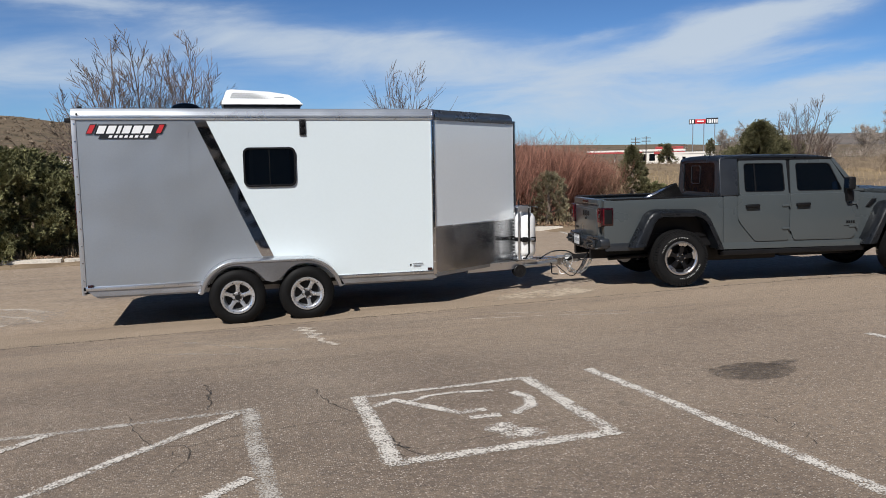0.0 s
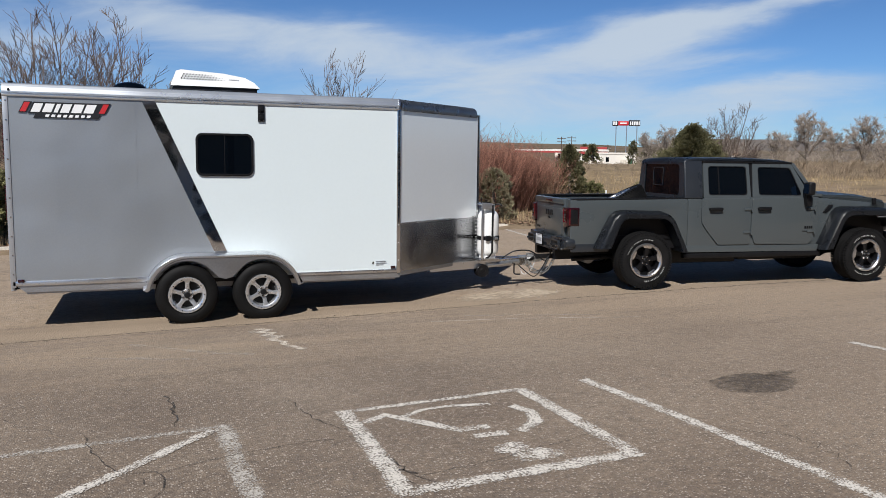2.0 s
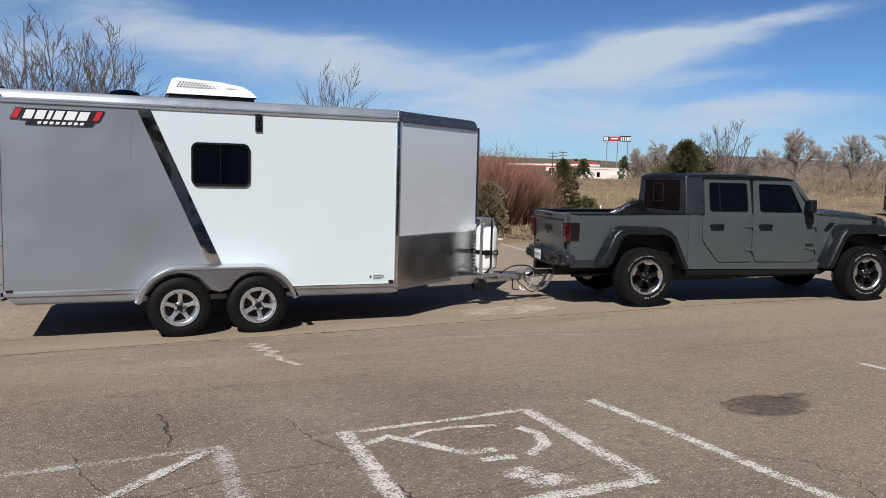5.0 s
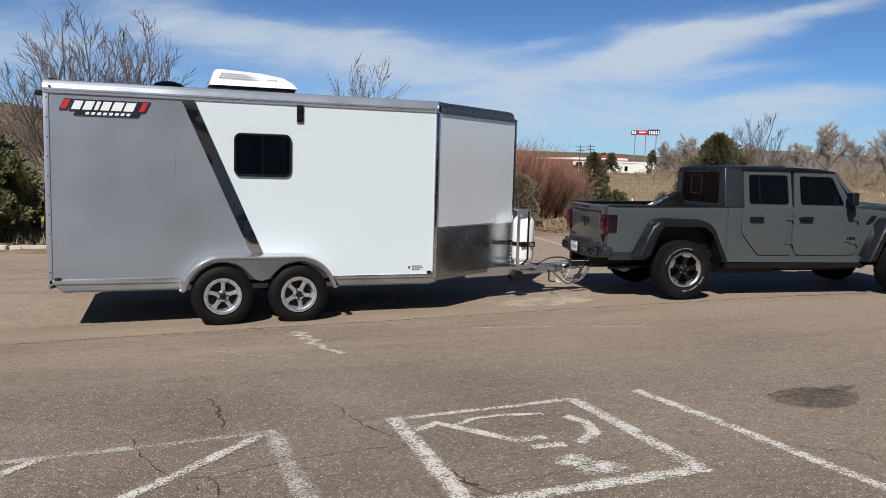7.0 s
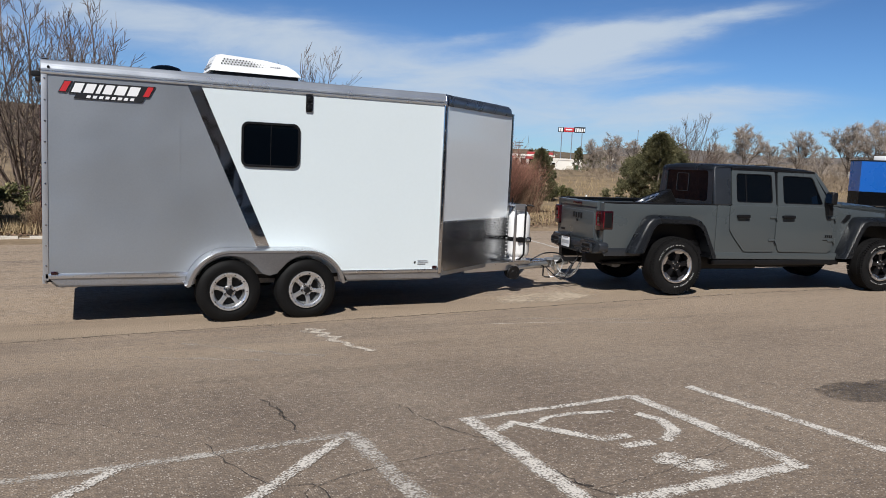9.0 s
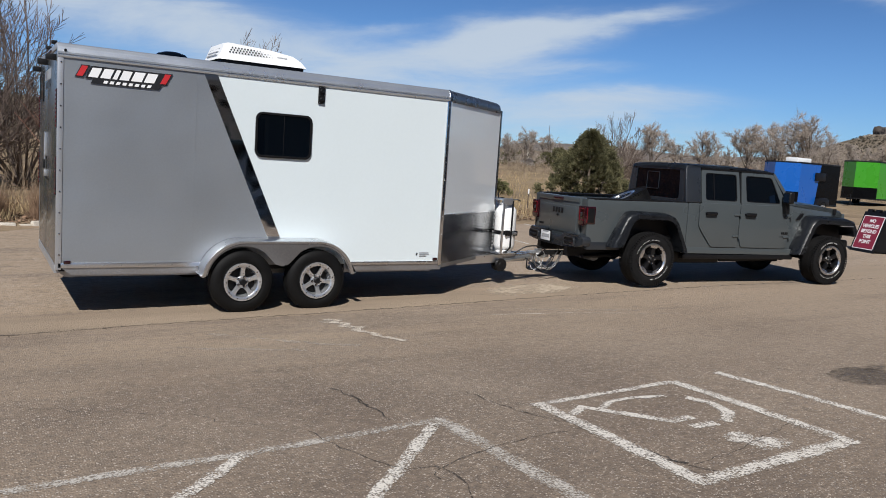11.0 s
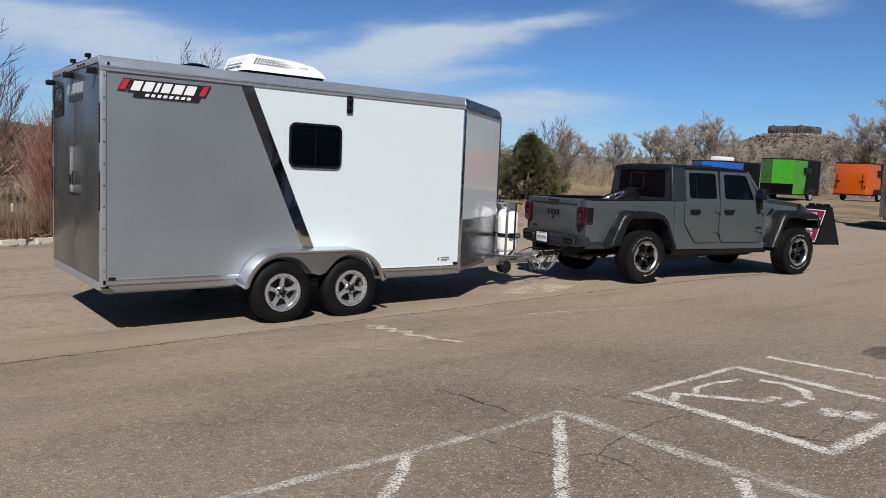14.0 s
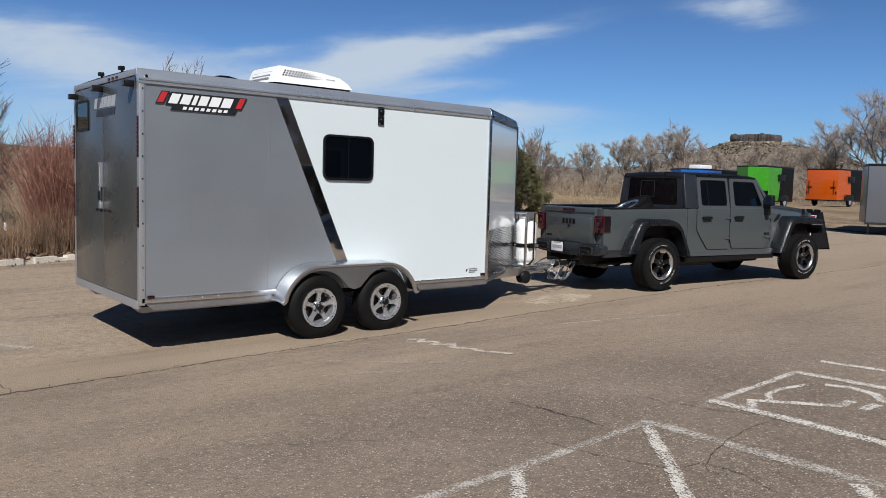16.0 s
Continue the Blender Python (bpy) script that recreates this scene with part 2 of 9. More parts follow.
def worn_material(name, rgb, lo, hi, scale, rough=0.8, solid=1.0, rgb2=None, grit=0.13):
    """A thin worn coat (paint, sand, oil) that has flaked off in spots and shows the ground below."""
    m = bpy.data.materials.new(name)
    m.use_nodes = True
    nt = m.node_tree
    N, L = nt.nodes.new, nt.links.new
    b, out = nt.nodes["Principled BSDF"], nt.nodes["Material Output"]
    co = N("ShaderNodeTexCoord").outputs["Object"]
    a, c = N("ShaderNodeTexNoise"), N("ShaderNodeTexNoise")
    grain = N("ShaderNodeTexVoronoi")
    grain.inputs["Scale"].default_value = 78
    L(co, grain.inputs["Vector"])
    gs = N("ShaderNodeMapRange")
    gs.inputs["From Min"].default_value, gs.inputs["From Max"].default_value = 0.25, 0.75
    gs.inputs["To Min"].default_value, gs.inputs["To Max"].default_value = 0.12, -grit
    L(grain.outputs["Distance"], gs.inputs["Value"])
    for n, s, d in ((a, scale, 5), (c, scale * 7, 3)):
        n.inputs["Scale"].default_value, n.inputs["Detail"].default_value, n.inputs["Roughness"].default_value = s, d, 0.65
        L(co, n.inputs["Vector"])
    ad = N("ShaderNodeMath")
    ad.operation = "ADD"
    L(a.outputs["Fac"], ad.inputs[0])
    L(c.outputs["Fac"], ad.inputs[1])
    at = N("ShaderNodeAttribute")
    at.attribute_name = "edge"
    ad2 = N("ShaderNodeMath")
    ad2.operation = "SUBTRACT"
    L(ad.outputs[0], ad2.inputs[0])
    L(at.outputs["Fac"], ad2.inputs[1])
    mr = N("ShaderNodeMapRange")
    mr.inputs["From Min"].default_value, mr.inputs["From Max"].default_value = lo, hi
    mr.inputs["To Max"].default_value = solid
    ad3 = N("ShaderNodeMath")
    ad3.operation = "ADD"
    L(ad2.outputs[0], ad3.inputs[0])
    L(gs.outputs[0], ad3.inputs[1])
    L(ad3.outputs[0], mr.inputs["Value"])
    mx = N("ShaderNodeMix")
    mx.data_type = "RGBA"
    mx.inputs["A"].default_value, mx.inputs["B"].default_value = (*(rgb2 or [v * 0.72 for v in rgb]), 1), (*rgb, 1)
    L(c.outputs["Fac"], mx.inputs["Factor"])
    L(mx.outputs["Result"], b.inputs["Base Color"])
    b.inputs["Roughness"].default_value = rough
    tr, ms = N("ShaderNodeBsdfTransparent"), N("ShaderNodeMixShader")
    L(mr.outputs[0], ms.inputs[0])
    L(tr.outputs[0], ms.inputs[1])
    L(b.outputs[0], ms.inputs[2])
    L(ms.outputs[0], out.inputs[0])
    return m


def field_material(name, a, c, d, scale=0.25):
    """Rough open land: dry grass, bare soil and dark scrub in patches."""
    m = mat(name, a, 0.95, 0, 0.25, scale, 9, 0.8, 14, rv=0, spec=0.1)
    nt = m.node_tree
    N, L = nt.nodes.new, nt.links.new
    b = nt.nodes["Principled BSDF"]
    src = b.inputs["Base Color"].links[0].from_socket
    co = N("ShaderNodeTexCoord").outputs["Object"]
    for rgb, s, lo, hi in ((c, scale * 0.6, 0.48, 0.62), (d, scale * 2.3, 0.56, 0.66)):
        n, r, x = N("ShaderNodeTexNoise"), N("ShaderNodeMapRange"), N("ShaderNodeMix")
        n.inputs["Scale"].default_value, n.inputs["Detail"].default_value, n.inputs["Roughness"].default_value = s, 8, 0.7
        L(co, n.inputs["Vector"])
        r.inputs["From Min"].default_value, r.inputs["From Max"].default_value = lo, hi
        L(n.outputs["Fac"], r.inputs["Value"])
        x.data_type = "RGBA"
        L(r.outputs[0], x.inputs["Factor"])
        L(src, x.inputs["A"])
        x.inputs["B"].default_value = (*rgb, 1)
        src = x.outputs["Result"]
    L(src, b.inputs["Base Color"])
    return m


ASPHALT_A = (0.150, 0.113, 0.087)
ASPHALT_B = (0.240, 0.188, 0.143)
ASPHALT_DUST = (0.36, 0.270, 0.186)
ASPHALT_DARK = (0.105, 0.085, 0.073)
ASPHALT_PALE = (0.34, 0.260, 0.190)
ASPHALT_STRIP = (0.300, 0.232, 0.168)
M_ASPHALT = asphalt_material()
M_PAINT = worn_material("worn_white_paint", (0.70, 0.655, 0.595), 0.74, 1.06, 9.0, rgb2=(0.58, 0.53, 0.47), solid=0.95, grit=0.17)
M_PAINT_OLD = worn_material("faded_white_paint", (0.63, 0.585, 0.53), 0.75, 1.16, 7.0, solid=0.80, rgb2=(0.46, 0.42, 0.37), grit=0.17)
M_FAINT = worn_material("scuffed_pale_marks", (0.54, 0.475, 0.40), 0.78, 1.30, 4.0, solid=0.55)
M_SCRAPE = worn_material("scraped_pale_asphalt", (0.70, 0.61, 0.51), 0.62, 1.12, 7.0, solid=0.80)
M_SAND = worn_material("drifted_sand", (0.56, 0.455, 0.34), 0.60, 1.12, 2.0, solid=0.90, grit=0.1)
M_OIL = worn_material("old_oil_stain", (0.060, 0.052, 0.046), 0.60, 1.10, 2.0, rough=0.6, solid=0.46, grit=0.03)
M_CRACK = worn_material("crack", (0.030, 0.026, 0.023), 0.70, 1.05, 7.0, solid=0.80, rgb2=(0.06, 0.05, 0.043), grit=0.12)
M_EDGE_STRIP = worn_material("dark_edge_strip", (0.030, 0.020, 0.015), 0.45, 0.85, 4.0, solid=0.95, grit=0.1)
M_DRYGRASS = field_material("dry_grass_land", (0.25, 0.185, 0.115), (0.175, 0.132, 0.09), (0.12, 0.095, 0.062))
M_DIRT = field_material("bare_dirt", (0.25, 0.185, 0.122), (0.17, 0.125, 0.084), (0.33, 0.25, 0.175), 0.5)
M_HILL = field_material("scrub_hillside", (0.165, 0.125, 0.086), (0.098, 0.082, 0.058), (0.050, 0.048, 0.034), 0.06)
M_TALUS = field_material("scrubby_talus", (0.175, 0.140, 0.105), (0.090, 0.076, 0.058), (0.050, 0.046, 0.034), 0.16)
M_BOULDER = mat("pale_sandstone", (0.34, 0.29, 0.235), 0.95, 0, 0.25, 0.3, 3, rv=0, island=0.4, spec=0.1)
M_FARHILL = field_material("distant_mesa", (0.150, 0.130, 0.118), (0.095, 0.088, 0.085), (0.060, 0.060, 0.062), 0.03)
M_ROCK = field_material("caprock", (0.095, 0.080, 0.072), (0.055, 0.048, 0.045), (0.16, 0.135, 0.115), 0.09)
M_CONCRETE = mat("weathered_concrete", (0.60, 0.545, 0.465), 0.9, 0, 0.28, 2.5, 40, 0.5, 60)
M_RUBBLE = mat("brown_rubble", (0.17, 0.135, 0.105), 0.95, 0, 0.3, 5, 60, rv=0, island=0.6, spec=0.1)
M_WHITE = mat("white_aluminium_panel", (0.645, 0.708, 0.728), 0.20, 0, 0.015, 1.2, 30, 0.010, 2.2, rv=0.05, coat=0.35)
M_GREY = mat("silver_grey_panel", (0.338, 0.362, 0.392), 0.42, 0.64, 0.04, 1.1, 60, 0.40, 2.0, rv=0.04, coat=0.5)
for _n in M_GREY.node_tree.nodes:
    if _n.type == "BUMP":
        _n.inputs["Distance"].default_value = 0.06   # oil-canned sheet
    if _n.type == "TEX_NOISE" and abs(_n.inputs["Scale"].default_value - 2.0) < 0.01:
        _n.inputs["Detail"].default_value = 0.3
# Panel grey with the rear's low sun and dark reflections put into the colour
M_DOOR_SHADED = mat("shaded_grey_door_skin", (0.100, 0.104, 0.107), 0.26, 0.42, 0.05, 1.2, 60, 0.12, 1.5, rv=0.05, coat=0.1)
M_NOSE = mat("white_nose_panel", (0.785, 0.825, 0.850), 0.14, 0, 0.02, 1.0, 30, 0, 2.0, rv=0.04, coat=0.5)
M_ALU = mat("mill_aluminium", (0.72, 0.73, 0.75), 0.30, 1.0, 0.08, 2.0, 80, 0.02, 90, rv=0.08)
M_RAIL = mat("anodised_aluminium_rail", (0.70, 0.735, 0.775), 0.30, 0.80, 0.06, 2.0, 80, 0.02, 90, rv=0.06)
# Rail metal coloured dark blue-grey in place of the sky it mirrors
M_NOSECAP_DARKENED = mat("darkened_nose_cap", (0.30, 0.33, 0.37), 0.30, 0.75, 0.08, 2.0, 80, 0.02, 90)
M_POST = mat("brushed_corner_extrusion", (0.44, 0.45, 0.47), 0.38, 0.6, 0.08, 2.0, 80, 0.02, 90, rv=0.06)
# Aluminium with dim reflections put into its colour; mudguard tops keep M_ALU
M_ALU_DARKENED = mat("darkened_aluminium", (0.33, 0.335, 0.35), 0.36, 0.9, 0.12, 2.0, 60, 0.04, 60)
M_ALU_DULL = mat("dull_aluminium", (0.42, 0.42, 0.43), 0.45, 0.9, 0.15, 2.0, 60, 0.05, 60)
M_CHROME = mat("polished_stainless", (0.62, 0.62, 0.63), 0.10, 1.0, 0.05, 2.0, 30, 0.30, 4.0, rv=0.03)
M_STRIPE = mat("wavy_polished_stainless", (0.68, 0.68, 0.69), 0.06, 1.0, 0.05, 2.0, 30, 0.5, 2.6, rv=0.02)
M_LATCH = mat("bright_zinc_hardware", (0.58, 0.58, 0.58), 0.35, 0.85, 0.06, 9, 60)
for _n in M_STRIPE.node_tree.nodes:
    if _n.type == "BUMP":
        _n.inputs["Distance"].default_value = 0.035   # thin strip that follows the uneven wall
    if _n.type == "TEX_NOISE" and abs(_n.inputs["Scale"].default_value - 2.6) < 0.01:
        _n.inputs["Detail"].default_value = 0.6
M_STEEL = mat("galvanised_steel", (0.55, 0.56, 0.57), 0.38, 0.9, 0.15, 8, 70, 0.05)
M_PLATE = mat("diamond_tread_plate", (0.40, 0.405, 0.415), 0.20, 1.0, 0.12, 3.0, 60, 0.03, 80)
M_BLACK = mat("black_plastic", (0.006, 0.006, 0.007), 0.45, 0, 0.2, 4, 80, 0.08, 160, spec=0.3)
M_FLARE = mat("charcoal_grained_plastic", (0.020, 0.023, 0.028), 0.32, 0, 0.12, 3, 160, 0.12, 260, coat=0.30)
M_RUBBER = mat("tyre_rubber", (0.0065, 0.0062, 0.0062), 0.62, 0, 0.35, 5, 60, 0.15, 90, spec=0.14)
M_RUBBER_D = mat("dusty_tyre_rubber", (0.0085, 0.0082, 0.0085), 0.75, 0, 0.4, 5, 60, 0.2, 90, spec=0.15)
M_PAINT_GREY = mat("granite_grey_car_paint", (0.068, 0.079, 0.084), 0.30, 0.12, 0.05, 1.2, 250, 0.0, rv=0.04, coat=0.32)
M_GLASS = mat("tinted_glass", (0.0014, 0.0026, 0.0045), 0.02, 0, 0.05, 1, 10, 0, rv=0.0, spec=0.36, coat=0.0)
M_RED = mat("red_lens", (0.11, 0.005, 0.010), 0.16, 0, 0.2, 8, 60, 0, rv=0.04, coat=0.5)
M_REDDARK = mat("smoked_red_lens", (0.022, 0.003, 0.005), 0.14, 0, 0.2, 8, 60, 0, rv=0.04, coat=0.5)
M_REDFLAT = mat("red_vinyl", (0.50, 0.03, 0.035), 0.35, 0, 0.05, 5, 60)
M_VINYLW = mat("white_vinyl", (0.80, 0.80, 0.80), 0.35, 0, 0.04, 5, 60)
M_VINYLK = mat("black_vinyl", (0.018, 0.018, 0.020), 0.35, 0, 0.1, 5, 60)
M_VINYLG = mat("grey_vinyl", (0.38, 0.39, 0.41), 0.35, 0, 0.08, 5, 60)
M_LETTER = mat("raised_white_lettering", (0.40, 0.395, 0.38), 0.7, 0, 0.15, 15, 60)
M_TANK = mat("white_enamel_tank", (0.80, 0.80, 0.79), 0.30, 0, 0.05, 5, 40, 0.01, rv=0.06, coat=0.2)
M_RIM = mat("machined_alloy", (0.66, 0.67, 0.69), 0.28, 0.82, 0.08, 8, 90, 0.02, rv=0.06)
M_RIMT = mat("machined_rim_lip", (0.68, 0.68, 0.69), 0.30, 1.0, 0.08, 8, 90, 0.02, rv=0.06)
M_RIMG = mat("grey_alloy", (0.16, 0.16, 0.165), 0.35, 0.9, 0.1, 8, 60, 0.02)
M_RIMK = mat("gloss_black_alloy", (0.006, 0.006, 0.007), 0.30, 0, 0.1, 8, 60, 0, coat=0.1, spec=0.3)
M_SHROUD = mat("white_plastic_shroud", (0.82, 0.82, 0.81), 0.4, 0, 0.03, 4, 60, 0.01)
M_BARK = mat("grey_brown_bark", (0.17, 0.135, 0.11), 0.95, 0, 0.35, 9, 60, 0.6, 40, rv=0, island=0.25, spec=0.15)
M_TWIG = mat("bare_twigs", (0.150, 0.115, 0.096), 0.95, 0, 0.3, 4, 40, rv=0, island=0.35, spec=0.1)
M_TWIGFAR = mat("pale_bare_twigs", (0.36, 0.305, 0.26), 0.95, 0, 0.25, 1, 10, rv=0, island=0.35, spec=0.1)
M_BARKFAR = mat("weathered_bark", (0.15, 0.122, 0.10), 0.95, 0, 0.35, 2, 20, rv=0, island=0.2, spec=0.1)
M_WILLOW = mat("red_willow_stems", (0.235, 0.092, 0.062), 0.85, 0, 0.3, 1.2, 20, rv=0, island=0.6, spec=0.2, rgb2=(0.31, 0.165, 0.122))
M_LITTER = mat("brown_leaf_litter", (0.20, 0.128, 0.085), 0.95, 0, 0.3, 2, 20, rv=0, island=0.6, spec=0.1)
M_JUNIPER = mat("juniper_foliage", (0.110, 0.116, 0.052), 0.85, 0, 0.4, 1.4, 30, rv=0, island=0.55, spec=0.15, rgb2=(0.20, 0.19, 0.092))
M_PINE = mat("pine_needles", (0.076, 0.078, 0.038), 0.85, 0, 0.35, 1.4, 30, rv=0, island=0.65, spec=0.15, rgb2=(0.175, 0.16, 0.085))
M_OLIVE = mat("olive_shrub_foliage", (0.27, 0.235, 0.150), 0.9, 0, 0.4, 1.4, 30, rv=0, island=0.5, spec=0.1)
M_SCRUB = mat("dark_slope_scrub", (0.066, 0.056, 0.042), 0.95, 0, 0.3, 0.1, 2, rv=0, island=0.5, spec=0.1)
M_STRAW = mat("dry_straw_grass", (0.34, 0.255, 0.15), 0.95, 0, 0.3, 2, 20, rv=0, island=0.4, spec=0.1)
M_BRUSH = mat("grey_brown_brush", (0.15, 0.115, 0.082), 0.95, 0, 0.35, 0.3, 4, rv=0, island=0.45, spec=0.1, rgb2=(0.23, 0.175, 0.125))
M_STUCCO = mat("white_stucco", (0.70, 0.66, 0.60), 0.9, 0, 0.1, 0.3, 8, 0.2)
M_REDWALL = mat("red_painted_wall", (0.36, 0.045, 0.045), 0.7, 0, 0.1, 0.3, 8, 0.1)
M_SIGNRED = mat("maroon_sign_board", (0.235, 0.022, 0.045), 0.4, 0, 0.08, 3, 40)
M_WOODPOLE = mat("creosoted_wood_pole", (0.09, 0.065, 0.05), 0.9, 0, 0.3, 2, 20, 0.3)
M_BROWNWALL = mat("tan_siding", (0.26, 0.155, 0.09), 0.9, 0, 0.12, 0.3, 6)
M_SHOPWALL = mat("pale_grey_siding", (0.46, 0.46, 0.45), 0.85, 0, 0.12, 0.3, 6)
M_BLUE = mat("blue_trailer_panel", (0.004, 0.095, 0.40), 0.3, 0, 0.05, 1, 30, coat=0.4)
M_GREEN = mat("lime_green_trailer_panel", (0.042, 0.27, 0.012), 0.3, 0, 0.05, 1, 30, coat=0.4)
M_TBLACK = mat("gloss_black_trailer_panel", (0.003, 0.003, 0.0035), 0.25, 0, 0.1, 1, 30, coat=0.0, spec=0.08)
M_ORANGE = mat("orange_trailer_panel", (0.52, 0.082, 0.003), 0.3, 0, 0.05, 1, 30, coat=0.4)
M_SLATE = mat("slate_grey_trailer_panel", (0.105, 0.11, 0.122), 0.42, 0, 0.05, 1, 30, coat=0.3)
M_YELLOW = mat("yellow_cap", (0.60, 0.42, 0.03), 0.5, 0, 0.1, 8, 40)


# ---------------------------------------------------------------- mesh helpers
def finish(bm, name, material, smooth=None):
    bmesh.ops.recalc_face_normals(bm, faces=bm.faces)
    me = bpy.data.meshes.new(name)
    if smooth is not None:
        cos = math.cos(radians(smooth))
        for f in bm.faces:
            f.smooth = True
        for e in bm.edges:
            if len(e.link_faces) != 2 or e.link_faces[0].normal.dot(e.link_faces[1].normal) < cos:
                e.smooth = False
    bm.to_mesh(me)
    bm.free()
    me.materials.append(material)
    return me


def part(name, bm, material, parent, label="", smooth=35):
    ob = new(name, finish(bm, name, material, smooth))
    ob.parent = parent
    return tagged(ob, label)


def thing(name, label, category, m=None, group="", kind=""):
    """An Empty at the base of a thing, which holds its parts."""
    ob = new(name)
    ob.empty_display_size = 0.1
    if m is not None:
        ob.matrix_world = m
    return tagged(ob, label, category, group, kind)


def solid(name, bm, material, label, category, m=None, group="", kind="", smooth=35):
    """A thing that is one mesh."""
    ob = new(name, finish(bm, name, material, smooth))
    if m is not None:
        ob.matrix_world = m
    return tagged(ob, label, category, group, kind)


def box(bm, x0, x1, y0, y1, z0, z1, bevel=0.0, m=None, seg=2):
    r = bmesh.ops.create_cube(bm, size=1.0)
    vs = r["verts"]
    mm = Matrix.Translation(((x0 + x1) / 2, (y0 + y1) / 2, (z0 + z1) / 2)) @ Matrix.Diagonal((abs(x1 - x0), abs(y1 - y0), abs(z1 - z0), 1))
    bmesh.ops.transform(bm, matrix=(m @ mm) if m else mm, verts=vs)
    if bevel:
        es = list({e for v in vs for e in v.link_edges})
        bmesh.ops.bevel(bm, geom=es, offset=bevel, segments=seg, profile=0.6, affect="EDGES")
    return bm


def B(*a, **k):
    return box(bmesh.new(), *a, **k)


def prism(bm, pts, y0, y1, bevel=0.0, to=None, seg=2):
    """A polygon of (x, z) pushed from y0 to y1; to(x, y, z) bends the points."""
    to = to or (lambda x, y, z: (x, y, z))
    a = [bm.verts.new(to(x, y0, z)) for x, z in pts]
    b = [bm.verts.new(to(x, y1, z)) for x, z in pts]
    fs = [bm.faces.new(a), bm.faces.new(b[::-1])]
    n = len(pts)
    for i in range(n):
        fs.append(bm.faces.new((a[i], b[i], b[(i + 1) % n], a[(i + 1) % n])))
    bmesh.ops.recalc_face_normals(bm, faces=fs)
    if bevel:
        es = list({e for f in fs[:2] for e in f.edges})
        bmesh.ops.bevel(bm, geom=es, offset=bevel, segments=seg, profile=0.6, affect="EDGES")
    return bm


def slab(bm, pts, z0, z1, bevel=0.0):
    """A polygon of (x, y) pushed from z0 to z1."""
    a = [bm.verts.new((x, y, z0)) for x, y in pts]
    b = [bm.verts.new((x, y, z1)) for x, y in pts]
    fs = [bm.faces.new(a), bm.faces.new(b[::-1])]
    n = len(pts)
    for i in range(n):
        fs.append(bm.faces.new((a[i], b[i], b[(i + 1) % n], a[(i + 1) % n])))
    bmesh.ops.recalc_face_normals(bm, faces=fs)
    if bevel:
        es = list({e for f in fs[:2] for e in f.edges})
        bmesh.ops.bevel(bm, geom=es, offset=bevel, segments=2, profile=0.6, affect="EDGES")
    return bm


def tube(bm, pts, r, n=8, caps=True, r1=None):
    """A round bar along a polyline, tapering from r to r1."""
    pts = [Vector(p) for p in pts]
    r1 = r if r1 is None else r1
    rings, k = [], len(pts)
    prev = None
    for i, p in enumerate(pts):
        d = (pts[min(i + 1, k - 1)] - pts[max(i - 1, 0)])
        d = d.normalized() if d.length > 1e-9 else Vector((0, 0, 1))
        if prev is None:
            u = d.cross(Vector((0, 0, 1)) if abs(d.z) < 0.9 else Vector((1, 0, 0))).normalized()
        else:
            u = (prev - d * prev.dot(d)).normalized()
        prev = u
        v = d.cross(u)
        rr = r + (r1 - r) * i / max(1, k - 1)
        rings.append([bm.verts.new(p + rr * (u * math.cos(2 * math.pi * j / n) + v * math.sin(2 * math.pi * j / n))) for j in range(n)])
    for a, b in zip(rings, rings[1:]):
        for j in range(n):
            bm.faces.new((a[j], a[(j + 1) % n], b[(j + 1) % n], b[j]))
    if caps:
        bm.faces.new(rings[0][::-1])
        bm.faces.new(rings[-1])
    return bm


def lathe(bm, prof, n=48, c=(0, 0, 0), axis="y", closed=False):
    """A profile of (radius, along) turned round an axis through c."""
    c = Vector(c)
    rings = []
    for j in range(n):
        a = 2 * math.pi * j / n
        ring = []
        for r, h in prof:
            p = {"y": (r * math.cos(a), h, r * math.sin(a)), "z": (r * math.cos(a), r * math.sin(a), h), "x": (h, r * math.cos(a), r * math.sin(a))}[axis]
            ring.append(bm.verts.new(c + Vector(p)))
        rings.append(ring)
    k = len(prof)
    for j in range(n):
        a, b = rings[j], rings[(j + 1) % n]
        for i in range(k if closed else k - 1):
            bm.faces.new((a[i], a[(i + 1) % k], b[(i + 1) % k], b[i]))
    bmesh.ops.remove_doubles(bm, verts=bm.verts, dist=1e-6)
    return bm


def disc_y(bm, r, y0, y1, c=(0, 0, 0), n=32, bevel=0.0):
    b = min(bevel, abs(y1 - y0) / 2)
    return lathe(bm, [(0, y0), (r - b, y0), (r, y0 + (b if y1 > y0 else -b)), (r, y1), (0, y1)], n, c)


def round_rect(x0, x1, z0, z1, r, k=5):
    pts = []
    for cx, cz, a0 in ((x1 - r, z1 - r, 0), (x0 + r, z1 - r, 90), (x0 + r, z0 + r, 180), (x1 - r, z0 + r, 270)):
        for i in range(k + 1):
            a = radians(a0 + 90 * i / k)
            pts.append((cx + r * math.cos(a), cz + r * math.sin(a)))
    return pts


